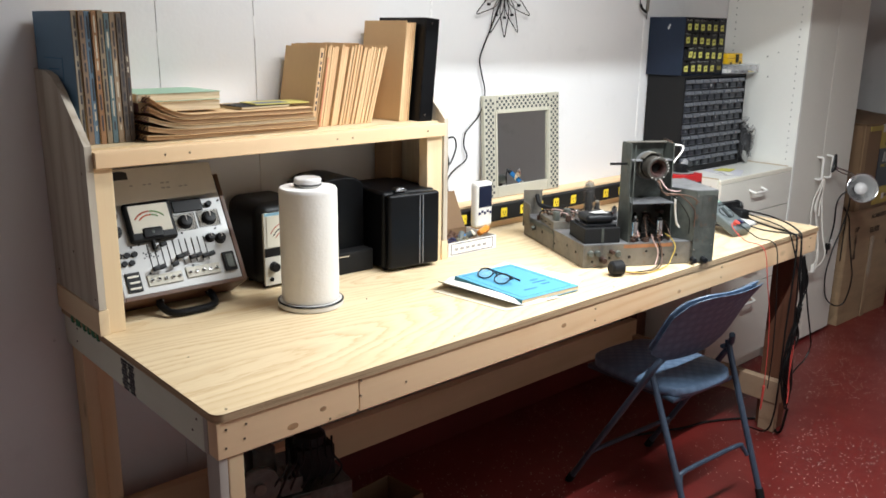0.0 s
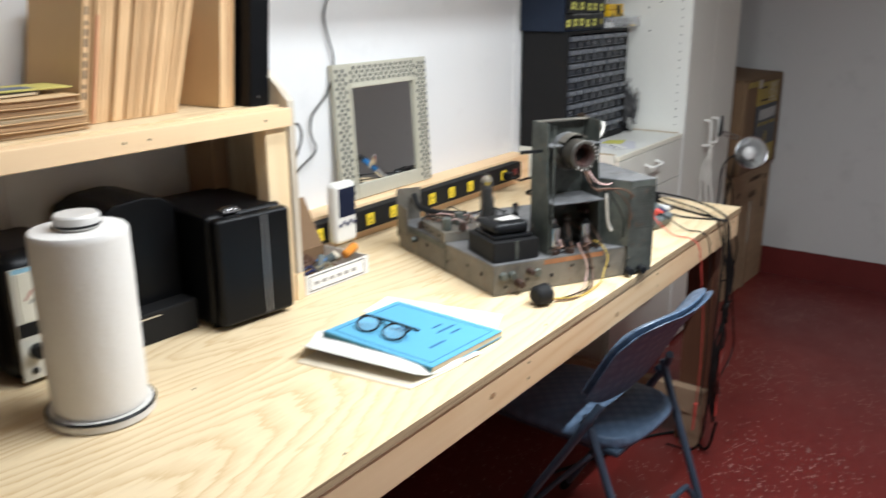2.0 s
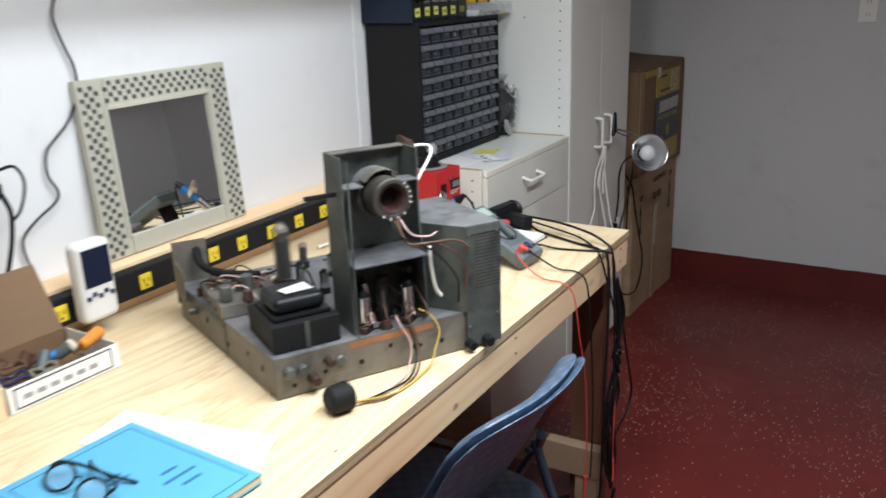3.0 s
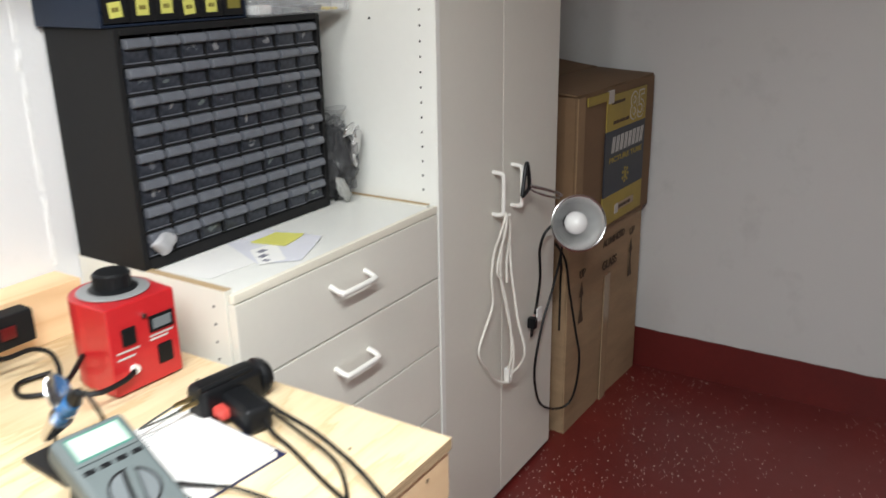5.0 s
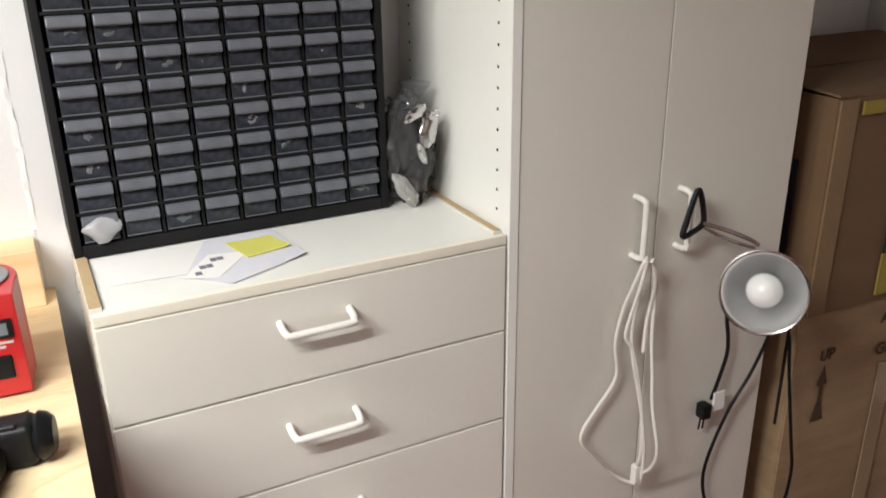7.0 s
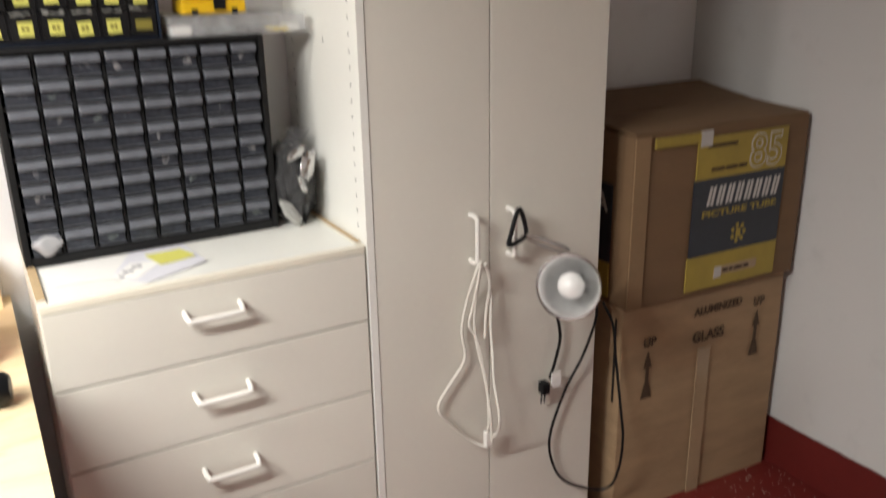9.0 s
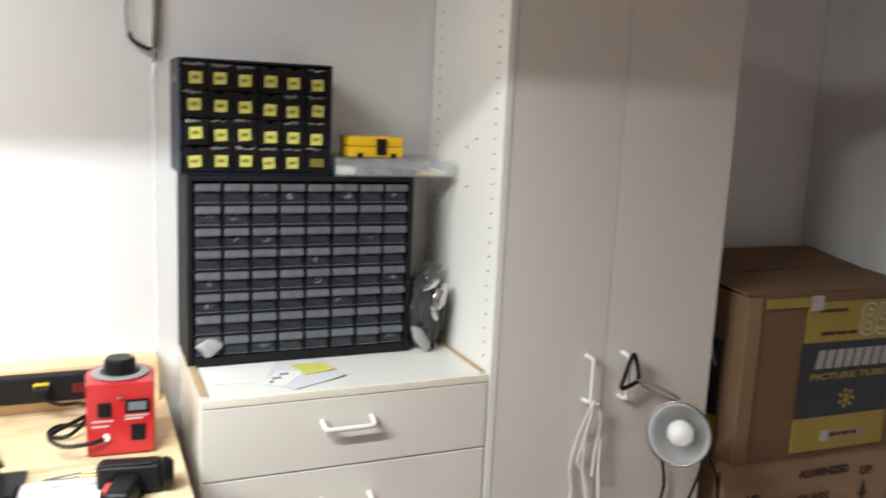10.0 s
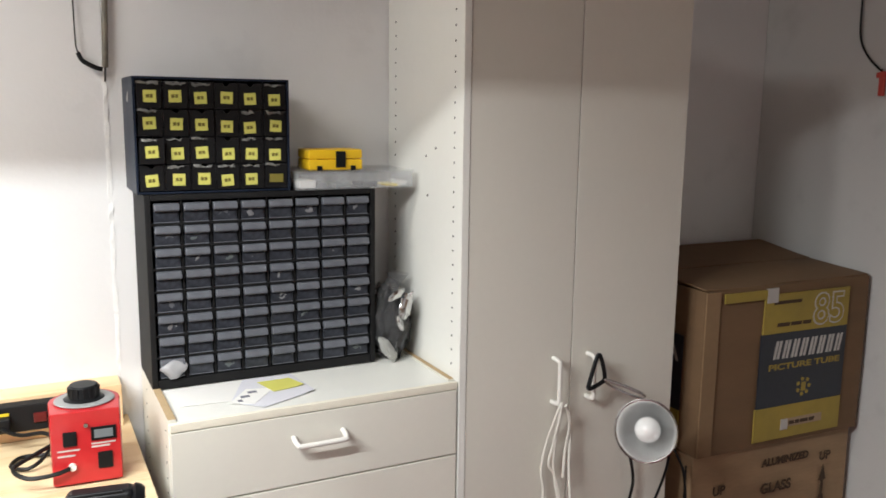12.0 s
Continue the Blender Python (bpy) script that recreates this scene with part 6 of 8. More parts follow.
part("rod", rod((0, 0, 0.0175), (0, 0, 0.305), 0.010), chrome, pt)
part("cap", lathe([(0, 0.300), (0.030, 0.300), (0.034, 0.303), (0.034, 0.3185), (0.031, 0.3215), (0, 0.322)], 32), surface("white_marble_cap", (0.74, 0.72, 0.69), 0.25, spread=0.12, coarse=20, relief=0.03), pt)
part("cap_ring", lathe([(0.0344, 0.304), (0.0352, 0.306), (0.0344, 0.308)], 32), black_plastic, pt)

# black leatherette cases
bc = thing("equipment_case", "black leatherette carrying case with silver stripes and a chrome catch", "equipment case", pose(1.452, 1.876, BENCH_Z, 0, 0, -7))
part("body", box(0, 0.185, 0.0, 0.235, 0.006, 0.236, 0.012, 3), leatherette, bc)
part("front_lid", box(0.004, 0.181, -0.030, -0.001, 0.010, 0.232, 0.010, 3), leatherette, bc)
for x in (0.108, 0.119):
    part("stripe", box(x, x + 0.0026, -0.0312, -0.0297, 0.018, 0.224), surface("dull_silver_stripe", (0.30, 0.30, 0.31), 0.35, 0.6, relief=0.02), bc)
ct = part("catch", box(0.040, 0.080, -0.006, 0.024, 0.2355, 0.240, 0.001), chrome, bc, "worn chrome catch")
part("lever", box(0.046, 0.074, -0.002, 0.018, 0.2402, 0.246, 0.002), chrome, ct)
for x in (0.02, 0.165):
    for y in (0.02, 0.215):
        part("foot", rod((x, y, 0), (x, y, 0.008), 0.009), matte_black, bc)
hz = thing("projector_case", "black domed equipment case on a low black base", "equipment case", pose(1.262, 1.925, BENCH_Z, 0, 0, -3) @ Matrix.Diagonal((1, 1, 1.06, 1)))
dome = [(0.0, 0.0), (0.175, 0.0), (0.175, 0.235), (0.150, 0.252), (0.11, 0.258), (0.05, 0.254), (0.012, 0.236), (0.0, 0.20)]
part("body", moved(prism(dome, -0.17, 0.006, axis="y"), Matrix.Translation((0.008, 0.045, 0.004))), leatherette, hz)
part("base", box(0.0, 0.186, 0.0, 0.215, 0.0, 0.062, 0.006), matte_black, hz)
part("slot", box(0.03, 0.10, -0.001, 0.0005, 0.050, 0.053), chrome, hz)

# ---- between hutch and chassis ----
pb = thing("parts_box", "small open white box with a brown flap, full of odd parts", "box", pose(1.705, 1.868, BENCH_Z, 0, 0, -2))
part("front", box(0, 0.205, 0, 0.0022, 0.001, 0.046, 0.0006), paper, pb)
part("rear", box(0, 0.205, 0.148, 0.150, 0.001, 0.046, 0.0006), cardboard, pb)
part("side", box(0, 0.0022, 0.0024, 0.1478, 0.001, 0.046, 0.0006), paper, pb)
part("side", box(0.2028, 0.205, 0.0024, 0.1478, 0.001, 0.046, 0.0006), paper, pb)
part("bottom", box(0.0024, 0.2026, 0.0024, 0.1478, 0.001, 0.003), cardboard, pb)
part("flap", moved(box(0.0, 0.200, 0, 0.130, -0.001, 0.001), pose(0.0, 0.150, 0.046, 62, 0, 0)), cardboard, pb, "raised brown cardboard flap")
for o in ((0.010, 0.190, 0.040, 0.042), (0.010, 0.190, 0.006, 0.008), (0.010, 0.012, 0.008, 0.040), (0.188, 0.190, 0.008, 0.040)):
    part("printed_rule", box(o[0], o[1], -0.0007, 0.0001, o[2], o[3]), ink, pb)
for k in range(6):
    part("printed_bar", box(0.025 + k * 0.024, 0.040 + k * 0.024, -0.0007, 0.0001, 0.019, 0.027), surface("grey_box_print", (0.35, 0.34, 0.33), 0.8, relief=0), pb)
rng2 = random.Random(3)
for k in range(11):
    x, y = 0.02 + rng2.random() * 0.15, 0.015 + rng2.random() * 0.10
    mtl = rng2.choice((navy_plastic, wire_blue, meter_grey, wire_brown, steel, paper_old))
    if k % 3:
        part("odd_part", rod((x, y, 0.022 + rng2.random() * 0.015), (x + rng2.uniform(-0.03, 0.03), y + rng2.uniform(-0.03, 0.03), 0.035 + rng2.random() * 0.02), 0.006 + rng2.random() * 0.005), mtl, pb)
    else:
        part("lead_coil", cord([(x + 0.022 * math.cos(a), y + 0.016 * math.sin(a) + 0.005, 0.044 + 0.004 * math.sin(3 * a)) for a in np.linspace(0, 9, 14)], 0.003, 3, 6), rng2.choice((surface("olive_lead", (0.20, 0.18, 0.12), 0.6, relief=0.05), navy_plastic, wire_brown)), pb)
part("amber_handle", rod((0.155, 0.03, 0.052), (0.205, 0.045, 0.060), 0.010, 0.012, 14, 0.003), orange_plastic, pb)

km = thing("plug_in_power_meter", "white plug-in power meter with a dark screen on the power strip", "power meter")
part("body", moved(box(-0.040, 0.040, -0.030, 0.008, -0.080, 0.080, 0.014, 3), pose(1.992, 2.028, 0.938)), white_plastic, km)
part("screen", box(1.962, 2.022, 1.9965, 1.9985, 0.930, 1.004, 0.0006), lcd_dark, km, "dark blue screen")
for k in range(5):
    part("button", box(1.961 + k * 0.0130, 1.970 + k * 0.0130, 1.9955, 1.9985, 0.905 + 0.006 * (k % 2), 0.914 + 0.006 * (k % 2), 0.001), navy_plastic, km)

bk = thing("blue_manual", "blue softcover service manual lying on loose sheets", "book", pose(1.535, 1.394, BENCH_Z + 0.004, 0, 0, 0))
e1, e2 = Vector((0.214, -0.013)), Vector((0.014, 0.272))
quad = lambda a0, a1, b0, b1: [tuple(e1 * a + e2 * b) for a, b in ((a0, b0), (a1, b0), (a1, b1), (a0, b1))]
part("page_block", moved(prism(quad(0.005, 0.995, 0.005, 0.995), 0.010), Matrix.Translation((0, 0, 0.0015))), edge_old, bk)
part("cover", prism(quad(0, 1, 0, 1), 0.0013), cover_blue, bk)
part("cover", moved(prism(quad(0, 1, 0, 1), 0.0013), Matrix.Translation((0, 0, 0.0117))), cover_blue, bk)
part("spine", moved(prism(quad(-0.014, -0.002, 0, 1), 0.013), Matrix.Identity(4)), surface("dark_teal_spine", (0.03, 0.16, 0.20), 0.6, spread=0.3, relief=0.1), bk)
for o in ((0.06, 0.94, 0.05, 0.056), (0.06, 0.94, 0.944, 0.95), (0.06, 0.068, 0.056, 0.944), (0.932, 0.94, 0.056, 0.944)):
    part("cover_rule", moved(prism(quad(*o), 0.0004), Matrix.Translation((0, 0, 0.0131))), cover_ink, bk)
for k, (a0, a1, b) in enumerate(((0.66, 0.80, 0.25), (0.60, 0.84, 0.33), (0.66, 0.78, 0.41), (0.30, 0.5, 0.2), (0.42, 0.56, 0.55), (0.44, 0.54, 0.60))):
    part("cover_bar", moved(prism(quad(a0, a1, b, b + 0.022), 0.0004), Matrix.Translation((0, 0, 0.0131))), cover_ink, bk)
solo("loose_sheet", sheet([(1.455, 1.640), (1.492, 1.398), (1.660, 1.372), (1.70, 1.62), (1.56, 1.70)], BENCH_Z + 0.0032, 0.0006, lambda x, y: 0.024 * max(0, (1.525 - x + 0.10 * (1.64 - y)) / 0.07) ** 2), surface("grey_white_paper", (0.66, 0.65, 0.61), 0.85, spread=0.06, relief=0.08), "loose grey-white sheets with a lifted corner under the manual", "paper", group="loose sheets")
solo("loose_sheet", sheet([(1.70, 1.70), (1.742, 1.40), (1.845, 1.44), (1.80, 1.715)], BENCH_Z + 0.001, 0.001, lambda x, y: 0.003 * max(0, (x - 1.78) / 0.05)), paper, "loose white drawing lying under the blue manual", "paper", group="loose sheets")
# tan strip that shows beyond the left edge of the lifted sheet
solo("brown_envelope", sheet([(1.438, 1.632), (1.470, 1.392), (1.61, 1.376), (1.60, 1.64)], BENCH_Z + 0.0003, 0.0018), paper_old, "flat tan sheet under the loose sheets, reaching past their left edge", "envelope")

gl = thing("eyeglasses", "dark-framed eyeglasses folded on the blue manual", "eyeglasses", pose(1.602, 1.566, BENCH_Z + 0.0175, 0, 0, -93) @ Matrix.Scale(1.18, 4))
for sx in (-0.029, 0.029):
    rim = [(sx + 0.0225 * math.cos(a), 0.0135 * math.sin(a), 0.0105 + 0.0085 * math.sin(a)) for a in np.linspace(0, 2 * math.pi, 16)]
    part("rim", cord(rim, 0.0017, 2, 6), wire_black, gl)
    part("lens", moved(lathe([(0, -0.0006), (1, -0.0006), (1, 0.0006), (0, 0.0006)], 24), pose(sx, 0, 0.0105, 32) @ Matrix.Diagonal((0.0220, 0.0155, 1, 1))), lens_glass, gl)
    part("temple", cord([(sx * 1.78, 0.004, 0.014), (sx * 1.70, 0.016, 0.015), (sx * 0.9, 0.026, 0.012), (-sx * 0.6, 0.034, 0.008), (-sx * 1.5, 0.046, 0.001)], 0.0020, 5, 6), wire_black, gl)
part("bridge", cord([(-0.008, 0.004, 0.014), (0, 0.006, 0.017), (0.008, 0.004, 0.014)], 0.0012), wire_black, gl)

# ---- old television chassis on the bench ----
CH = pose(1.937, 1.520, BENCH_Z, 0, 0, -29.6)
ch = thing("television_chassis", "dusty old television chassis of grey sheet steel with valves and coils", "chassis", CH)
CW, CL, CZ = 0.424, 0.455, 0.070
part("front_skirt", box(0, CW, 0, 0.0025, 0.002, CZ, 0.0006), steel, ch)
part("rear_skirt", box(-0.040, CW, CL - 0.0025, CL, 0.002, CZ, 0.0006), steel, ch)
SK = -0.042
tilt = math.degrees(math.atan2(-SK, CL))
part("side_skirt", moved(box(0, 0.0025, 0.003, math.hypot(CL, SK) - 0.003, 0.002, CZ, 0.0006), pose(0, 0, 0, 0, 0, tilt)), steel, ch)
part("side_flange", moved(box(-0.0025, -0.0003, 0.215, math.hypot(CL, SK) - 0.006, CZ - 0.014, CZ - 0.001, 0.0006), pose(0, 0, 0, 0, 0, tilt)), steel_dark, ch)
part("seam", moved(box(-0.0012, -0.0002, 0.208, 0.212, 0.003, CZ - 0.001), pose(0, 0, 0, 0, 0, tilt)), steel_dark, ch)
part("side_skirt", box(CW - 0.0025, CW, 0.0027, CL - 0.0027, 0.002, CZ, 0.0006), steel, ch)
part("deck", moved(prism([(0, 0), (CW, 0), (CW, CL), (-0.042, CL)], 0.0028, 0.0006), Matrix.Translation((0, 0, CZ + 0.0002))), steel_deck, ch)
part("rust_strip", box(0.13, 0.29, -0.0006, 0.0004, CZ - 0.012, CZ - 0.001), rust, ch)
for x, z, r in ((0.052, 0.045, 0.006), (0.085, 0.030, 0.004), (0.150, 0.030, 0.005), (0.205, 0.046, 0.004), (0.250, 0.032, 0.004), (0.305, 0.030, 0.0045), (0.262, 0.032, 0.004), (0.030, 0.020, 0.004)):
    part("hole", rod((x, 0.0004, z), (x, -0.0006, z), r, seg=12), hole_dark, ch)
for x, z, r, ln, mt in ((0.022, 0.046, 0.010, 0.012, steel_dark), (0.045, 0.046, 0.010, 0.012, steel_dark), (0.090, 0.050, 0.008, 0.020, bakelite), (0.112, 0.042, 0.011, 0.006, steel_dark), (0.062, 0.026, 0.010, 0.022, bakelite)):
    part("control", rod((x, 0, z), (x, -ln, z), r, r * 0.85, 14, 0.001), mt, ch)
for y, z, r in ((0.05, 0.04, 0.005), (0.11, 0.045, 0.004), (0.20, 0.03, 0.004), (0.30, 0.045, 0.006), (0.38, 0.035, 0.005), (0.42, 0.05, 0.004)):
    xo = -0.0003 - 0.042 * y / 0.455
    part("hole", rod((xo + 0.0004, y, z), (xo - 0.0006, y, z), r, seg=12), hole_dark, ch)
part("control", rod((-0.034, 0.36, 0.045), (-0.047, 0.36, 0.045), 0.008, 0.007, 12), steel_dark, ch)
# raised tuner deck at the side
td = part("tuner_box", box(-0.022, 0.115, 0.210, 0.345, CZ + 0.0035, CZ + 0.028, 0.002), steel, ch)
for y0 in (0.235, 0.275, 0.315):
    part("slot", box(-0.0226, -0.0218, y0, y0 + 0.018, CZ + 0.012, CZ + 0.015), hole_dark, td)
part("shield_can", rod((-0.004, 0.235, CZ + 0.028), (-0.004, 0.235, CZ + 0.058), 0.012, 0.0115, 16, 0.002), steel_dark, td)
part("terminal_strip", box(-0.028, 0.030, 0.352, 0.360, CZ + 0.003, CZ + 0.020, 0.001), bakelite, ch)
for k in range(5):
    part("lead", cord([(-0.022 + k * 0.011, 0.356, CZ + 0.018), (-0.02 + k * 0.012, 0.33, CZ + 0.040 + 0.004 * (k % 2)), (0.0 + k * 0.014, 0.30, CZ + 0.044), (0.02 + k * 0.012, 0.27, CZ + 0.034)], 0.0018, 4, 5), (wire_black, wire_brown, wire_black, wire_pink, wire_brown)[k], ch)
for x, y, r, h in ((0.03, 0.215, 0.010, 0.020), (0.075, 0.21, 0.008, 0.014), (0.045, 0.27, 0.013, 0.030), (0.090, 0.30, 0.009, 0.018), (0.025, 0.31, 0.007, 0.012)):
    part("trimmer", rod((x, y, CZ + 0.028), (x, y, CZ + 0.028 + h), r, r * 0.9, 12, 0.001), rng2.choice((steel_dark, chrome, bakelite)), td)
part("end_plate", box(-0.046, 0.022, CL + 0.0004, CL + 0.003, 0.030, CZ + 0.088, 0.001), steel, ch)
part("end_plate", box(-0.046, -0.0435, CL - 0.070, CL, 0.050, CZ + 0.050, 0.001), steel, ch)
part("harness", cord([(0.0, 0.448, CZ + 0.070), (0.0, 0.41, CZ + 0.045), (0.03, 0.35, CZ + 0.040), (0.075, 0.29, CZ + 0.046)], 0.008), matte_black, ch)
part("lead", cord([(0.085, 0.27, CZ + 0.05), (0.12, 0.25, CZ + 0.066), (0.15, 0.23, CZ + 0.055), (0.16, 0.21, CZ + 0.01)], 0.002), wire_black, ch)
# transformer
tr = part("transformer", box(0.006, 0.122, 0.012, 0.140, CZ + 0.0032, CZ + 0.050, 0.003), matte_black, ch, "black potted transformer")
part("clamp_band", box(0.060, 0.068, 0.0105, 0.0118, CZ + 0.004, CZ + 0.050), steel_dark, tr)
part("core", box(0.016, 0.114, 0.028, 0.126, CZ + 0.0505, CZ + 0.058, 0.002), black_plastic, tr)
part("winding_cover", box(0.020, 0.110, 0.034, 0.120, CZ + 0.0582, CZ + 0.086, 0.012, 3), black_plastic, tr)
part("dust_patch", moved(rough_up(box(-0.026, 0.026, -0.016, 0.016, -0.001, 0.0015, 0.001), 0.006, 55), pose(0.068, 0.068, CZ + 0.0862, 4, 0, 8)), surface("dusty_label", (0.60, 0.58, 0.54), 0.85, spread=0.2, coarse=40, relief=0.2), tr, "dust-whitened paper label")


getter_film = surface("silvered_getter_film", (0.40, 0.35, 0.27), 0.35, 0.5, spread=0.3, relief=0.05)


def valve(parent, x, y, r, h, z=CZ + 0.003, dark=False, shield=False):
    v = part("valve", moved(lathe([(0, 0), (r * 1.15, 0), (r * 1.15, h * 0.22), (r * 0.9, h * 0.24), (0, h * 0.24)], 16), pose(x, y, z)), matte_black, parent, "glass valve in a socket")
    if shield:
        part("shield", moved(lathe([(r * 1.02, h * 0.245), (r * 1.04, h * 0.26), (r * 1.04, h * 0.84), (r * 0.98, h * 0.86), (r * 0.98, h * 0.82), (0, h * 0.80)], 18), pose(x, y, z)), chrome, v, "bright metal shield")
        part("tip", moved(lathe([(0, h * 0.80), (r * 0.7, h * 0.81), (r * 0.55, h * 0.93), (0, h * 1.0)], 14), pose(x, y, z)), matte_black, v)
        return v
    part("envelope", moved(lathe([(0.001, h * 0.24), (r, h * 0.27), (r, h * 0.86), (r * 0.8, h * 0.95), (r * 0.3, h), (0, h * 1.01)], 20), pose(x, y, z)), tube_glass, v)
    part("plates", moved(lathe([(0, h * 0.28), (r * 0.72, h * 0.28), (r * 0.72, h * 0.76), (r * 0.4, h * 0.80), (0, h * 0.80)], 10), pose(x, y, z)), matte_black, v)
    part("getter", moved(lathe([(0, h * 0.975), (r * 0.28, h * 0.965), (r * 0.70, h * 0.925), (r * 0.80, h * 0.88), (r * 0.74, h * 0.88), (0, h * 0.955)], 16), pose(x, y, z)), bakelite if dark else getter_film, v)
    return v


valve(ch, 0.112, 0.250, 0.0175, 0.150)
valve(ch, 0.185, 0.235, 0.009, 0.050, shield=True)
valve(ch, 0.160, 0.300, 0.009, 0.052, shield=True)
valve(ch, 0.235, 0.320, 0.009, 0.050, shield=True)
valve(ch, 0.205, 0.400, 0.010, 0.055)
for x, y in ((0.15, 0.38), (0.22, 0.27), (0.26, 0.42), (0.14, 0.43)):
    part("deck_hole", rod((x, y, CZ + 0.0028), (x, y, CZ + 0.0036), 0.006, seg=10), hole_dark, ch)
# upright bracket that holds the coil
UX0, UX1, UY0, UY1, UZ = 0.146, 0.286, 0.012, 0.092, 0.372
br = part("coil_bracket", joined(prism([(UX0, CZ + 0.003), (UX0 + 0.003, CZ + 0.003), (UX0 + 0.003, UZ), (UX0, UZ)], -0.001, axis="y"), box(UX0, UX1, UY1, UY1 + 0.003, CZ + 0.003, UZ, 0.0008)), steel_dark, ch, "tarnished upright steel bracket")
side_l = [(UY0, CZ + 0.003), (UY1, CZ + 0.003), (UY1, UZ), (UY0 + 0.015, UZ), (UY0 + 0.015, UZ - 0.11), (UY0 + 0.008, UZ - 0.16), (UY0, UZ - 0.24)]
part("cheek", moved(prism(side_l, 0.003, axis="x"), Matrix.Translation((UX0, 0, 0))), steel_dark, br)
part("cheek", moved(prism(side_l, 0.003, axis="x"), Matrix.Translation((UX1 - 0.003, 0, 0))), steel_dark, br)
part("top_flange", box(UX0 + 0.004, UX1 - 0.004, UY0 + 0.060, UY1 - 0.001, UZ - 0.003, UZ, 0.0006), steel, br)
part("shelf_plate", box(UX0 + 0.0035, UX1 - 0.0035, UY0 - 0.018, UY1 - 0.001, CZ + 0.124, CZ + 0.127, 0.0006), steel_deck, br)
AX, AZ = 0.219, 0.302
for x0, x1 in ((UX0 + 0.0035, AX - 0.036), (AX + 0.034, UX1 - 0.0035)):
    part("mounting_tab", box(x0, x1, UY0 + 0.010, UY0 + 0.045, AZ + 0.018, AZ + 0.021, 0.0006), steel_deck, br)
khaki = aged_steel("khaki_coil_form", (0.055, 0.052, 0.040), (0.12, 0.110, 0.085), 0.5, 0.0, 0.0)
copper = surface("dark_copper_winding", (0.045, 0.020, 0.016), 0.5, 0.2, 0.45, coarse=40, relief=0.7)
cy = part("coil", moved(lathe([(0.018, -0.050), (0.0378, -0.050), (0.0410, -0.046), (0.0410, -0.016), (0.0378, -0.012), (0.0324, -0.012), (0.018, -0.012), (0.018, -0.050)], 36), pose(AX, UY0 + 0.014, AZ, 90)), khaki, ch, "wound deflection coil")
part("end_bell", moved(lathe([(0.026, -0.010), (0.0324, -0.010), (0.0338, -0.006), (0.0338, 0.022), (0.0347, 0.026), (0.0347, 0.034), (0.0324, 0.037), (0.027, 0.037), (0.024, 0.030), (0.024, -0.010)], 36), pose(AX, UY0 + 0.014, AZ, 90)), aged_steel("dark_coil_bell", (0.034, 0.030, 0.025), (0.085, 0.077, 0.060), 0.45, 0.0, 0.0), cy)
part("black_band", moved(lathe([(0.0333, -0.0125), (0.0355, -0.0125), (0.0355, -0.004), (0.0333, -0.004)], 30), pose(AX, UY0 + 0.014, AZ, 90)), matte_black, cy)
part("winding", moved(rough_up(lathe([(0.0155, 0.008), (0.0185, 0.028), (0.022, 0.034), (0.0265, 0.0355), (0.0268, 0.028), (0.0235, 0.010), (0.0155, 0.004)], 30), 0.0022, 70), pose(AX, UY0 + 0.014, AZ, 90)), copper, cy)
part("bore", moved(lathe([(0, 0.010), (0.0150, 0.010), (0.0150, 0.008), (0, 0.008)], 24), pose(AX, UY0 + 0.014, AZ, 90)), hole_dark, cy)
for k in range(9):
    a = radians(-125 + k * 24) if k < 4 else radians(-15 + (k - 4) * 16)
    part("lug", rod((AX + 0.0295 * math.cos(a), UY0 - 0.0225, AZ + 0.0295 * math.sin(a)), (AX + 0.0345 * math.cos(a), UY0 - 0.0245, AZ + 0.0345 * math.sin(a)), 0.0011, seg=6), print_white, cy)
clamp = box(-0.030, 0.030, -0.038, -0.012, 0.0385, 0.0400)
bmesh.ops.subdivide_edges(clamp, edges=[e for e in clamp.edges if e.calc_length() > 0.05], cuts=10)
for v in clamp.verts:
    v.co.z -= max(0.0, 0.0405 - math.sqrt(max(0.0, 0.0405 ** 2 - v.co.x ** 2))) - 0.004
part("clamp_plate", moved(rough_up(clamp, 0.0008, 40), pose(AX, UY0 + 0.046, AZ, 0, -6, 0)), steel, cy, "bent steel clamp plate")
part("strap_loop", moved(lathe([(0.0418, -0.040), (0.0432, -0.040), (0.0432, -0.022), (0.0418, -0.022)], 36), pose(AX, UY0 + 0.014, AZ, 90)), steel_deck, cy)
part("lug_bar", box(UX0 - 0.055, UX0 - 0.0005, UY0 + 0.035, UY0 + 0.042, AZ + 0.004, AZ + 0.011, 0.001), matte_black, br)
for x, y, r, h, dk in ((0.172, 0.026, 0.0125, 0.072, False), (0.217, 0.050, 0.011, 0.085, True), (0.255, 0.026, 0.0115, 0.074, False), (0.190, 0.066, 0.009, 0.082, False), (0.236, 0.070, 0.010, 0.078, True)):
    valve(ch, x, y, r, h, dark=dk, shield=not dk)
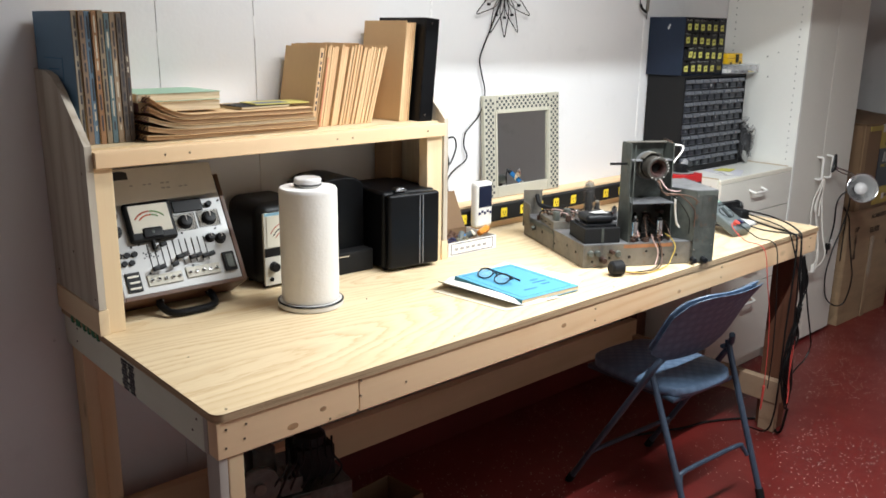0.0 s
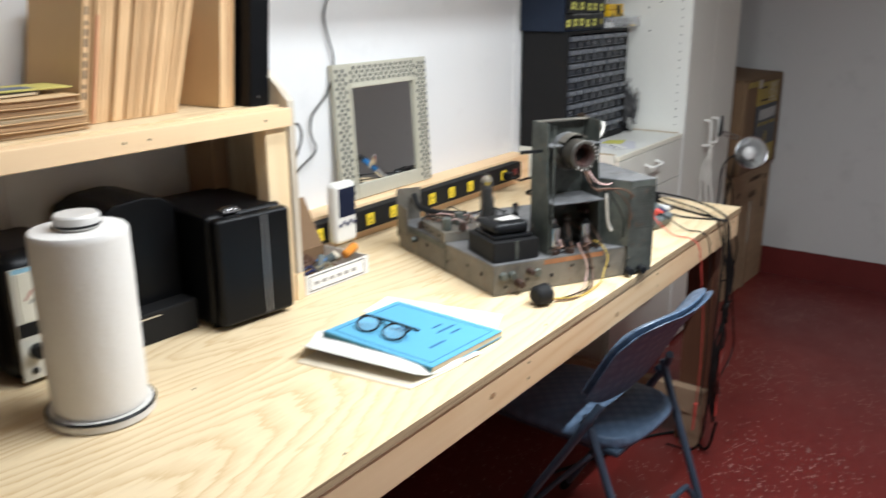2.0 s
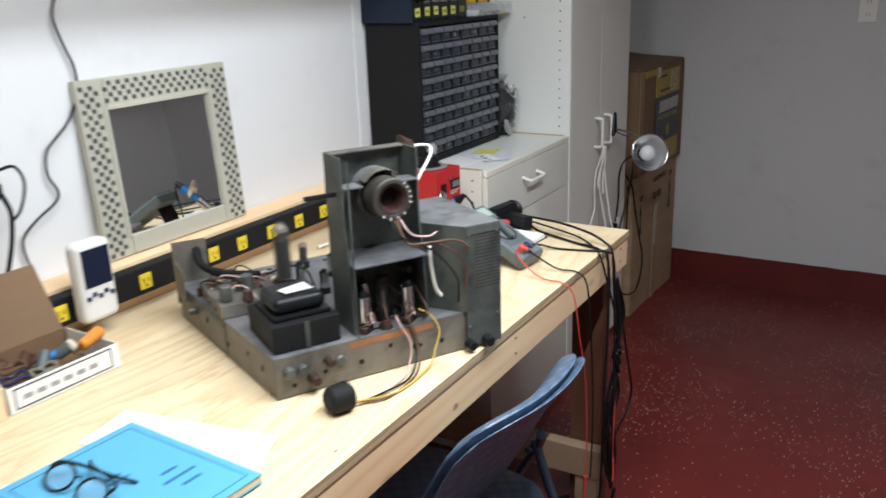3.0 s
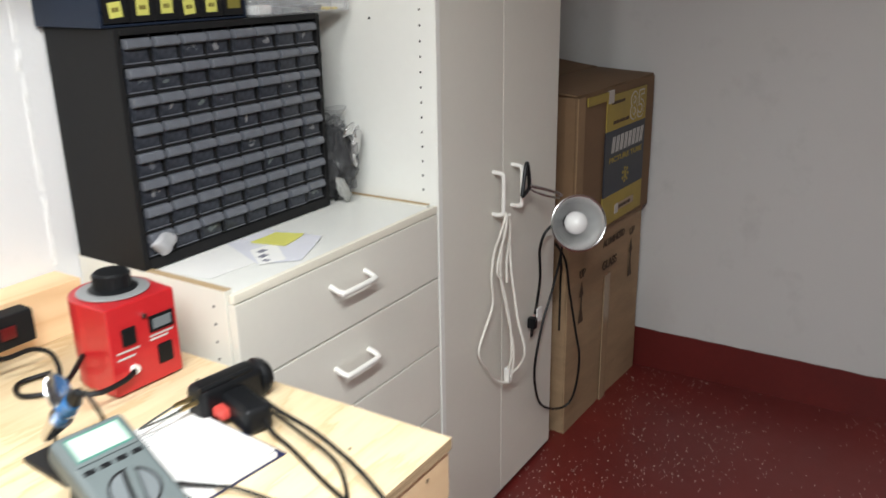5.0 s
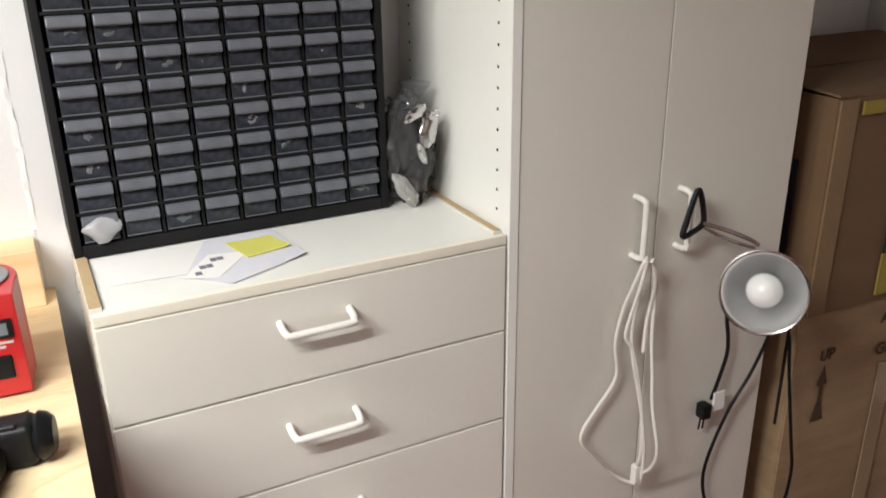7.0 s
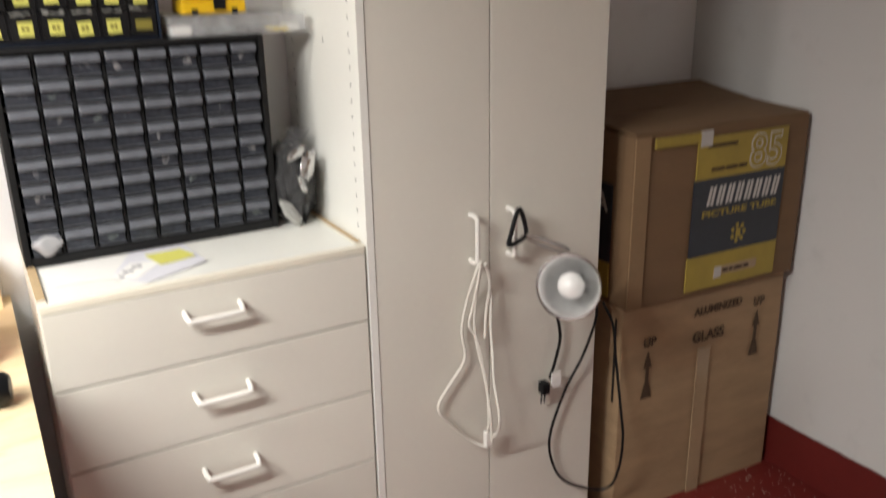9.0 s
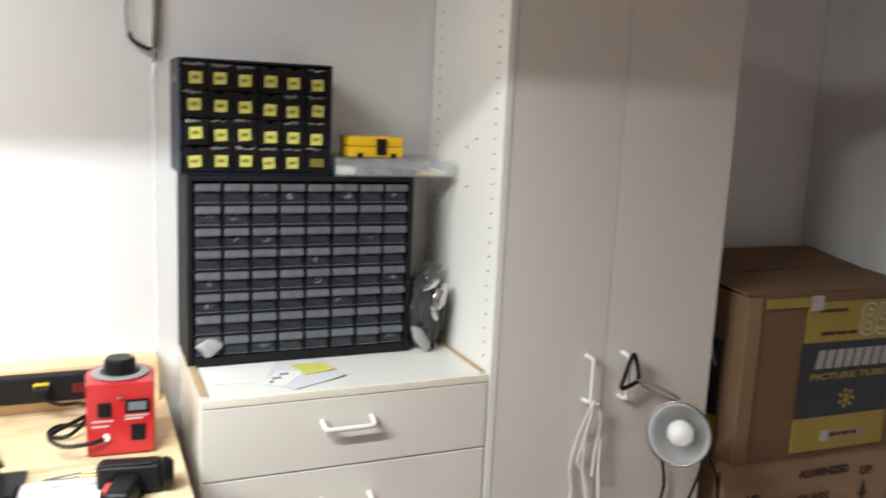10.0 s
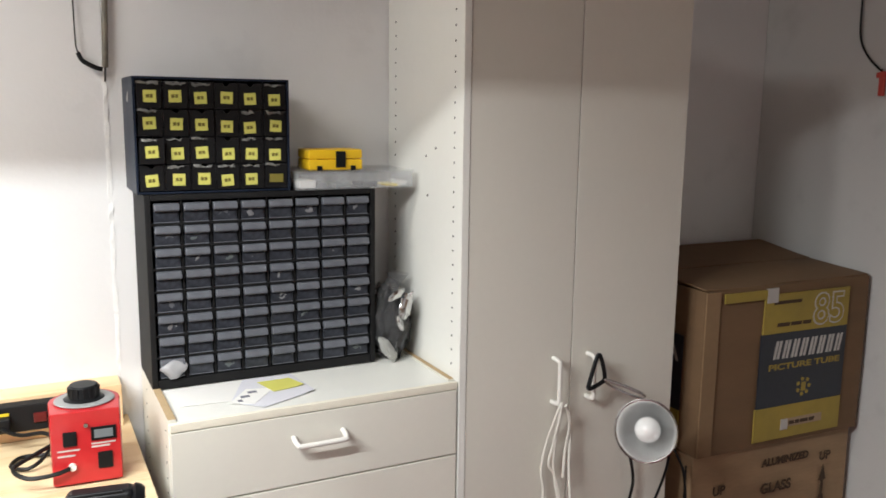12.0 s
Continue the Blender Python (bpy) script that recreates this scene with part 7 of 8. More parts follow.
# clutter on the tuner box and in the bay: lugs, resistors, capacitors, wire ends
rng3 = random.Random(21)
for k in range(16):
    x, y = rng3.uniform(-0.012, 0.105), rng3.uniform(0.218, 0.338)
    if k % 4 == 3:
        part("trimmer_screw", rod((x, y, CZ + 0.028), (x, y, CZ + 0.034), 0.0045, 0.004, 10), chrome, td)
    elif k % 2:
        part("solder_lug", box(x - 0.002, x + 0.002, y - 0.0005, y + 0.0005, CZ + 0.028, CZ + 0.028 + rng3.uniform(0.006, 0.016)), chrome, td)
    else:
        w_ = Vector((rng3.uniform(-1, 1), rng3.uniform(-1, 1), 0)).normalized() * 0.009
        part("resistor", rod((x - w_.x, y - w_.y, CZ + 0.034), (x + w_.x, y + w_.y, CZ + 0.036), 0.0035, 0.0035, 8), rng3.choice((wire_brown, paper_old, bakelite)), td)
for k in range(6):
    x0, y0 = rng3.uniform(0.0, 0.08), rng3.uniform(0.22, 0.32)
    part("wire", cord([(x0, y0, CZ + 0.030), (x0 + 0.012, y0 + 0.010, CZ + rng3.uniform(0.042, 0.058)), (x0 + 0.034, y0 + rng3.uniform(-0.02, 0.02), CZ + rng3.uniform(0.040, 0.052)), (x0 + 0.045, y0 - 0.012, CZ + 0.030)], 0.0014, 5, 5), rng3.choice((wire_black, wire_brown, wire_pink, wire_black)), td)
part("filter_can", rod((0.020, 0.395, CZ + 0.003), (0.020, 0.395, CZ + 0.030), 0.013, 0.0125, 18, 0.002), chrome, ch, "bright aluminium filter can")
part("filter_can", rod((0.058, 0.420, CZ + 0.003), (0.058, 0.420, CZ + 0.022), 0.011, 0.0105, 18, 0.002), steel_dark, ch)
for k in range(9):
    x0 = 0.155 + 0.0145 * k
    part("wire", cord([(x0, 0.020 + 0.03 * rng3.random(), CZ + 0.004), (x0 + 0.006, -0.002, CZ + rng3.uniform(0.012, 0.030)), (x0 + rng3.uniform(0.004, 0.028), 0.004, CZ + rng3.uniform(0.020, 0.050)), (x0 + rng3.uniform(0.0, 0.030), 0.060, CZ + rng3.uniform(0.03, 0.09))], 0.0013, 5, 5), (wire_brown, wire_pink, wire_black, wire_brown, wire_black)[k % 5], ch)
for x, y in ((0.166, 0.018), (0.205, 0.014), (0.246, 0.016)):
    part("valve_base", rod((x, y, CZ + 0.0032), (x, y, CZ + 0.014), 0.012, 0.011, 14, 0.001), bakelite, ch)
for z in (CZ + 0.060, CZ + 0.085, CZ + 0.108):
    part("capacitor", rod((0.268, 0.075, z), (0.268, 0.040, z + 0.004), 0.006, 0.006, 12, 0.001), rng3.choice((bakelite, paper_old, steel_dark)), ch)
# cage
CX0_, CX1_, CY0_, CY1_, CZ1_ = 0.302, 0.426, 0.004, 0.205, 0.232
FX, FY_, BY_ = CX0_ + 0.052, CY0_ - 0.012, CY0_ + 0.062
cage_plan = [(CX0_, BY_), (FX, FY_), (CX1_, FY_), (CX1_, CY1_), (CX0_, CY1_)]
cg = part("cage", moved(prism(cage_plan, 0.002, 0.0006), Matrix.Translation((0, 0, CZ1_ - 0.002))), steel_deck, ch, "perforated high-voltage cage")
part("cage_front", box(FX, CX1_, FY_, FY_ + 0.002, 0.006, CZ1_ - 0.0022, 0.0006), steel_mesh, cg)
slant = Vector((FX - CX0_, FY_ - BY_, 0))
part("cage_slant", moved(box(0, slant.length, 0, 0.002, CZ + 0.003, CZ1_ - 0.0022, 0.0006), pose(CX0_, BY_, 0, 0, 0, math.degrees(math.atan2(slant.y, slant.x)))), steel_dark, cg, "slanted side plate")
part("cage_side", box(CX1_ - 0.002, CX1_, CY0_, CY1_, CZ + 0.003, CZ1_ - 0.003, 0.0006), steel_mesh, cg)
part("cage_side", box(CX0_, CX0_ + 0.002, BY_, CY1_, CZ + 0.003, CZ1_ - 0.003, 0.0006), steel_dark, cg)
part("cage_rear", box(CX0_ + 0.003, CX1_ - 0.003, CY1_ - 0.002, CY1_, CZ + 0.003, CZ1_ - 0.003, 0.0006), steel_mesh, cg)
part("cage_lip", box(FX + 0.002, CX1_ - 0.002, FY_ - 0.0012, FY_ - 0.0002, CZ1_ - 0.016, CZ1_ - 0.003), steel_dark, cg)
for x, z in ((FX + 0.006, 0.215), (CX1_ - 0.008, 0.215), (FX + 0.006, 0.045), (CX1_ - 0.008, 0.060)):
    part("rivet", rod((x, FY_, z), (x, FY_ - 0.002, z), 0.0028, 0.002, 8), steel, cg)
perf = joined(*[box(CX0_ + 0.072 + i * 0.0062, CX0_ + 0.0745 + i * 0.0062, CY0_ - 0.0124, CY0_ - 0.0119, CZ + 0.045 + j * 0.0062, CZ + 0.0475 + j * 0.0062) for i in range(9) for j in range(17)])
part("perforated_field", perf, hole_dark, cg)["kind"] = "stuff"
for x in (0.356, 0.392):
    part("terminal", rod((x, CY0_ - 0.012, 0.016), (x, CY0_ - 0.030, 0.014), 0.010, 0.009, 14, 0.001), black_plastic, cg)
for k, (pts, r, mt) in enumerate((
    ([(0.224, -0.022, 0.270), (0.238, -0.034, 0.246), (0.27, -0.03, 0.236), (0.30, -0.004, 0.232)], 0.0016, wire_pink),
    ([(0.219, -0.020, 0.270), (0.228, -0.036, 0.234), (0.26, -0.05, 0.232), (0.33, -0.016, 0.215), (0.36, -0.014, 0.196)], 0.0020, wire_brown),
    ([(0.214, -0.020, 0.270), (0.236, -0.036, 0.228), (0.28, -0.04, 0.225), (0.345, -0.015, 0.175), (0.35, -0.014, 0.12)], 0.0018, wire_brown),
    ([(0.209, -0.020, 0.270), (0.220, -0.034, 0.244), (0.27, -0.04, 0.215), (0.33, -0.014, 0.150), (0.335, -0.012, 0.10)], 0.0018, wire_black),
    ([(0.277, -0.02, 0.215), (0.278, -0.022, 0.18), (0.286, -0.02, 0.14), (0.298, -0.018, 0.122)], 0.0032, wire_white),
    ([(0.290, 0.06, 0.294), (0.332, 0.10, 0.312), (0.370, 0.135, 0.332), (0.380, 0.152, 0.343), (0.372, 0.162, 0.347), (0.346, 0.165, 0.347)], 0.0029, wire_white),
    ([(0.215, -0.004, 0.10), (0.222, -0.010, 0.080), (0.236, -0.014, 0.05), (0.230, -0.022, 0.02), (0.20, -0.05, 0.006), (0.12, -0.085, 0.004), (0.085, -0.083, 0.012)], 0.0016, wire_pink),
    ([(0.262, 0.0, 0.10), (0.282, -0.006, 0.085), (0.292, -0.016, 0.06), (0.280, -0.022, 0.03), (0.255, -0.04, 0.008), (0.17, -0.085, 0.004), (0.088, -0.088, 0.012)], 0.0017, wire_yellow),
    ([(0.235, -0.002, 0.10), (0.245, -0.010, 0.070), (0.250, -0.018, 0.03), (0.225, -0.05, 0.006), (0.15, -0.092, 0.004), (0.088, -0.08, 0.008)], 0.0018, wire_brown),
    ([(0.225, -0.002, 0.10), (0.240, -0.012, 0.066), (0.243, -0.020, 0.026), (0.21, -0.055, 0.006), (0.14, -0.080, 0.006), (0.088, -0.086, 0.006)], 0.0018, wire_black))):
    part("wire", cord(pts, r, 6, 6), mt, ch)
part("cable_plug", rod((0.092, -0.084, 0.024), (0.050, -0.090, 0.024), 0.0235, 0.021, 24, 0.006), matte_black, ch, "round black cable plug")
part("anode_cap", moved(lathe([(0, 0.012), (0.008, 0.010), (0.014, 0.002), (0.024, -0.008), (0.025, -0.010), (0, -0.008)], 20), pose(0.340, 0.165, 0.349, 0, 75, 0)), bakelite, ch, "brown rubber anode cap")

# ---- instruments at the right end of the bench ----
dm = thing("multimeter", "grey-green digital multimeter propped on its stand, leads plugged in", "multimeter", Matrix.Translation((2.662, 1.436, BENCH_Z + 0.001)) @ pose(0, 0, 0, 0, 0, -7) @ pose(0, 0, 0, 26))
part("body", box(0, 0.088, 0, 0.195, 0, 0.034, 0.008, 3), meter_grey, dm)
part("screen_frame", box(0.006, 0.082, 0.145, 0.190, 0.0335, 0.0362, 0.002), meter_grey, dm)
part("screen_rim", box(0.0105, 0.0775, 0.1495, 0.1855, 0.0350, 0.0365, 0.001), meter_green, dm, "faint green rim")
part("screen", box(0.013, 0.075, 0.152, 0.183, 0.0360, 0.0370, 0.0006), lcd, dm, "pale screen with lamp reflection in its colour")
for k in range(4):
    part("button", box(0.009 + k * 0.019, 0.022 + k * 0.019, 0.132, 0.138, 0.0338, 0.0358, 0.001), black_plastic, dm)
dl = part("dial", moved(lathe([(0, 0.001), (0.0255, 0.001), (0.0255, 0.0), (0.0, 0.0)], 30), pose(0.044, 0.092, 0.0340)), surface("dial_grey", (0.13, 0.145, 0.15), 0.5, relief=0.05), dm)
part("dial_ring", moved(lathe([(0.0256, 0.0), (0.0256, 0.0014), (0.0285, 0.0014), (0.0285, 0.0), (0.0256, 0.0)], 36), pose(0.044, 0.092, 0.0340)), matte_black, dm)
part("pointer_groove", moved(box(-0.0085, 0.0085, -0.0245, 0.0245, 0.0008, 0.0016), pose(0.044, 0.092, 0.0340, 0, 0, -14)), matte_black, dl)
part("pointer", moved(box(-0.005, 0.005, -0.025, 0.025, 0.001, 0.012, 0.003), pose(0.044, 0.092, 0.0340, 0, 0, -14)), meter_grey, dl)
part("lower_panel", box(0.004, 0.084, 0.006, 0.048, 0.0336, 0.0346, 0.0004), surface("light_grey_panel", (0.16, 0.18, 0.185), 0.5, relief=0.05), dm)
for k, mt in enumerate((wire_red, navy_plastic, hole_dark, hole_dark)):
    x = 0.014 + k * 0.020
    if k < 2:
        part("plug", joined(rod((x, 0.026, 0.0346), (x, 0.026, 0.052), 0.007, 0.0075, 12, 0.001), rod((x, 0.026, 0.048), (x, 0.010, 0.052), 0.0055, 0.004, 10)), mt, dm)
    else:
        part("jack", rod((x, 0.026, 0.0338), (x, 0.026, 0.0350), 0.005, seg=12), mt, dm)
part("stand", moved(box(0.012, 0.076, -0.003, 0.0, -0.085, 0.0, 0.001), pose(0, 0.165, -0.0005, -8)), black_plastic, dm, "folded-out black stand")
tl = thing("test_leads", "red and black meter leads hanging over the bench edge", "test leads")
part("red_lead", cord([(2.668, 1.448, 0.875), (2.645, 1.425, 0.860), (2.630, 1.37, 0.832), (2.625, 1.315, 0.829), (2.63, 1.292, 0.80), (2.65, 1.285, 0.70), (2.69, 1.285, 0.58), (2.72, 1.29, 0.45), (2.735, 1.295, 0.34), (2.745, 1.30, 0.28)], 0.0016), wire_red, tl)
part("black_lead", cord([(2.690, 1.442, 0.878), (2.690, 1.41, 0.860), (2.70, 1.36, 0.832), (2.705, 1.315, 0.829), (2.708, 1.292, 0.80), (2.72, 1.287, 0.70), (2.745, 1.287, 0.55), (2.76, 1.29, 0.40), (2.765, 1.295, 0.27)], 0.0020), wire_black, tl)
part("probe", rod((2.745, 1.30, 0.285), (2.75, 1.305, 0.19), 0.005, 0.003), wire_red, tl)

np_ = thing("spiral_notepad", "spiral notepad with blank white pages and a blue back cover", "notepad", pose(2.783, 1.497, BENCH_Z, 0, 0, -5))
part("back_cover", box(-0.002, 0.150, 0.0, 0.205, 0.0005, 0.002), navy_plastic, np_)
part("page_block", box(0.004, 0.136, 0.002, 0.203, 0.0022, 0.0095, 0.0005), paper, np_)
part("top_page", sheet([(0.004, 0.002), (0.135, 0.004), (0.136, 0.203), (0.004, 0.203)], 0.0097, 0.0004, lambda x, y: 0.003 * max(0, (x - 0.1) / 0.03)), paper, np_)
for k in range(22):
    part("wire_loop", cord([(0.008, 0.010 + k * 0.0088, 0.0105), (0.002, 0.010 + k * 0.0088, 0.0135), (-0.004, 0.011 + k * 0.0088, 0.008), (-0.002, 0.012 + k * 0.0088, 0.001)], 0.0009, 3, 5), wire_black, np_)
for k in range(6):
    part("pencil_bar", box(0.020, 0.075 - 0.006 * (k % 3), 0.150 + k * 0.007, 0.1515 + k * 0.007, 0.0102, 0.0105), surface("pencil_grey", (0.45, 0.45, 0.46), 0.8, relief=0), np_)

sd = thing("soldering_iron_stand", "black soldering iron stand with a blue-handled iron", "soldering iron stand", pose(2.772, 1.715, BENCH_Z, 0, 0, -4))
part("base", box(-0.036, 0.036, -0.050, 0.050, 0.0, 0.008, 0.002), black_plastic, sd)
spoon = lathe([(0, 0.000), (0.010, 0.001), (0.018, 0.005), (0.021, 0.010), (0.020, 0.011), (0.010, 0.003), (0, 0.002)], 24)
part("reflector", moved(rough_up(spoon, 0.003, 60, 3.0), pose(-0.016, -0.030, 0.112, 62, 0, 4) @ Matrix.Diagonal((0.85, 1.5, 1, 1))), chrome, sd, "crumpled bright metal guard")
part("post", cord([(-0.004, 0.02, 0.008), (-0.006, 0.015, 0.035), (-0.010, -0.005, 0.07)], 0.003), chrome, sd)
way = Vector((-0.016, -0.125, 0.105)).normalized()
p0 = Vector((-0.004, 0.040, 0.028))
part("holder", rod(p0, p0 + way * 0.085, 0.008, 0.015, 18), chrome, sd, "bright metal cone holder")
part("tip", rod(p0 - way * 0.02, p0, 0.002, 0.003), steel, sd)
ir = part("handle", rod(p0 + way * 0.080, p0 + way * 0.150, 0.0095, 0.011, 16, 0.002), wire_blue, sd, "blue iron handle")
part("grip", rod(p0 + way * 0.150, p0 + way * 0.178, 0.0105, 0.006, 14, 0.002), black_plastic, ir)
e = Vector((2.772, 1.715, BENCH_Z)) + p0 + way * 0.175
solo("iron_cord", cord([tuple(e), tuple(e + Vector((0.004, -0.02, -0.03))), (2.775, 1.585, 0.845), (2.80, 1.53, 0.842), (2.83, 1.47, 0.838), (2.845, 1.42, 0.829), (2.86, 1.35, 0.829), (2.875, 1.305, 0.828), (2.882, 1.290, 0.80), (2.885, 1.286, 0.66), (2.893, 1.286, 0.52), (2.90, 1.288, 0.36), (2.91, 1.29, 0.22)], 0.0026), wire_black, "black soldering iron cord trailing over the bench edge", "cord")

va = thing("variable_transformer", "red cased variable transformer with a black knob on top", "variable transformer", pose(2.974, 1.862, BENCH_Z, 0, 0, -3))
n = 20
outl = [(-0.060, -0.066), (0.060, -0.066)] + [(0.064 * math.cos(a), 0.004 + 0.064 * math.sin(a)) for a in np.linspace(-0.25, math.pi + 0.25, n)]
part("housing", moved(prism(outl, 0.140, 0.003), Matrix.Translation((0, 0, 0.004))), red_enamel, va)
part("top_ring", lathe([(0.036, 0.0), (0.052, 0.0), (0.054, 0.002), (0.050, 0.004), (0.036, 0.004)], 40), surface("grey_scale_ring", (0.33, 0.34, 0.34), 0.4, 0.3, 0.1, relief=0.02), va, "grey scale ring", pose(0, 0, 0.1445))
kb = part("knob", lathe([(0, 0), (0.036, 0), (0.037, 0.004), (0.028, 0.007), (0.027, 0.028), (0.024, 0.031), (0, 0.031)], 30), black_plastic, va, "black ribbed control knob", pose(0, 0, 0.1448))
for k in range(16):
    a = k * math.pi / 8
    part("rib", rod((0.0272 * math.cos(a), 0.0272 * math.sin(a), 0.008), (0.0272 * math.cos(a), 0.0272 * math.sin(a), 0.027), 0.0018, seg=6), black_plastic, kb)
part("meter_window", box(0.008, 0.052, -0.0690, -0.0662, 0.086, 0.112, 0.001), black_plastic, va)
part("meter_face", box(0.014, 0.046, -0.0700, -0.0688, 0.091, 0.107), surface("grey_meter_face", (0.17, 0.19, 0.20), 0.3, relief=0), va)
part("switch", box(-0.040, -0.016, -0.0700, -0.0662, 0.080, 0.108, 0.002), black_plastic, va)
part("socket", box(0.018, 0.044, -0.0690, -0.0662, 0.030, 0.062, 0.002), black_plastic, va)
part("fuse_cap", rod((-0.026, -0.066, 0.040), (-0.026, -0.073, 0.040), 0.007), white_plastic, va)
part("binding_post", rod((0.0, -0.066, 0.118), (0.0, -0.072, 0.118), 0.004), chrome, va)
for x0, x1, z in ((-0.05, -0.012, 0.070), (-0.05, -0.02, 0.060), (0.008, 0.05, 0.078), (0.008, 0.04, 0.072)):
    part("print_bar", box(x0, x1, -0.0668, -0.0660, z, z + 0.003), print_white, va)
for x in (-0.045, 0.045):
    for y in (-0.05, 0.04):
        part("foot", rod((x, y, 0), (x, y, 0.005), 0.008), matte_black, va)
part("mains_cord", cord([(-0.030, -0.074, 0.040), (-0.055, -0.082, 0.036), (-0.10, -0.080, 0.035), (-0.125, -0.05, 0.045), (-0.09, -0.02, 0.055), (-0.066, 0.0, 0.06)], 0.0042), wire_black, va)
solo("strip_cord", cord([(2.826, 2.038, 0.884), (2.83, 2.005, 0.880), (2.86, 1.995, 0.868), (2.90, 1.985, 0.870), (2.915, 1.96, 0.862), (2.90, 1.92, 0.845), (2.87, 1.90, 0.833), (2.84, 1.93, 0.831), (2.86, 1.97, 0.831), (2.91, 1.96, 0.832)], 0.004), wire_black, "black mains cord coiled behind the red transformer", "cord")
plg = thing("mains_plug", "black mains plug in the end outlet of the strip", "plug")
part("plug_body", box(2.812, 2.842, 2.008, 2.0375, 0.872, 0.898, 0.004), black_plastic, plg)

sg = thing("soldering_gun", "black pistol soldering gun with a red trigger, lying on its side", "soldering gun", pose(2.985, 1.640, BENCH_Z, 0, 0, -8))
part("barrel", moved(box(-0.060, 0.050, -0.022, 0.022, 0.0, 0.055, 0.012, 3), pose(0, 0, 0.001)), black_plastic, sg)
part("rear_cap", rod((0.045, 0.0, 0.030), (0.066, 0.0, 0.030), 0.029, 0.026, 20, 0.006), black_plastic, sg)
part("grip", moved(box(-0.022, 0.022, -0.085, 0.0, 0.0, 0.040, 0.010, 3), pose(-0.005, -0.012, 0.001, 0, 0, -10)), black_plastic, sg)
part("trigger", box(-0.046, -0.026, -0.046, -0.020, 0.012, 0.028, 0.004), wire_red, sg, "red trigger")
part("highlight_rib", rod((-0.058, -0.015, 0.054), (0.03, -0.015, 0.055), 0.004), black_plastic, sg)
for y, z in ((-0.008, 0.036), (0.008, 0.036)):
    part("tip_tube", rod((-0.058, y, z), (-0.085, y, z), 0.004, 0.0035), surface("brass_tube", (0.55, 0.42, 0.20), 0.3, 1.0, relief=0.02), sg)
    part("tip_wire", cord([(-0.085, y, z), (-0.11, y * 0.8, z - 0.003), (-0.145, 0.0, z - 0.006)], 0.0016), steel_dark, sg)
part("cord", cord([(-0.012, -0.095, 0.020), (-0.018, -0.12, 0.010), (-0.022, -0.16, 0.005), (-0.045, -0.25, 0.004), (-0.062, -0.325, 0.004), (-0.067, -0.352, -0.02), (-0.070, -0.357, -0.18), (-0.075, -0.355, -0.36), (-0.07, -0.352, -0.55), (-0.06, -0.34, -0.70), (-0.04, -0.30, -0.79), (-0.02, -0.2, -0.816)], 0.0034), wire_black, sg)

ac = thing("clip_leads", "tangled white and red clip leads on the bench", "clip leads")
part("lead", cord([(2.665, 1.80, 0.832), (2.655, 1.87, 0.829), (2.61, 1.91, 0.829), (2.54, 1.88, 0.829), (2.47, 1.84, 0.829), (2.40, 1.80, 0.829)], 0.0016), wire_pink, ac)
part("lead", cord([(2.63, 1.80, 0.832), (2.58, 1.84, 0.829), (2.52, 1.81, 0.829), (2.46, 1.76, 0.829), (2.50, 1.72, 0.829), (2.56, 1.75, 0.832)], 0.0016), wire_white, ac)
part("lead", cord([(2.66, 1.81, 0.832), (2.60, 1.78, 0.829), (2.50, 1.78, 0.829), (2.43, 1.74, 0.829)], 0.0014), wire_white, ac)
part("clip", rod((2.612, 1.765, 0.834), (2.655, 1.805, 0.836), 0.006, 0.004), white_plastic, ac)
part("clip", rod((2.655, 1.80, 0.834), (2.672, 1.835, 0.836), 0.0065, 0.004), wire_red, ac)
part("clip", rod((2.585, 1.728, 0.832), (2.56, 1.735, 0.832), 0.006, 0.004), wire_red, ac)
part("clip", rod((2.60, 1.965, 0.832), (2.635, 1.960, 0.832), 0.005, 0.003), white_plastic, ac)
bat = thing("battery_holder", "small black battery holder on the bench", "battery holder", pose(2.575, 1.752, BENCH_Z, 0, 0, 10))
part("case", box(-0.030, 0.004, -0.014, 0.014, 0.0, 0.016, 0.002), matte_black, bat)
part("case", box(0.008, 0.040, -0.008, 0.018, 0.0, 0.014, 0.003), matte_black, bat)

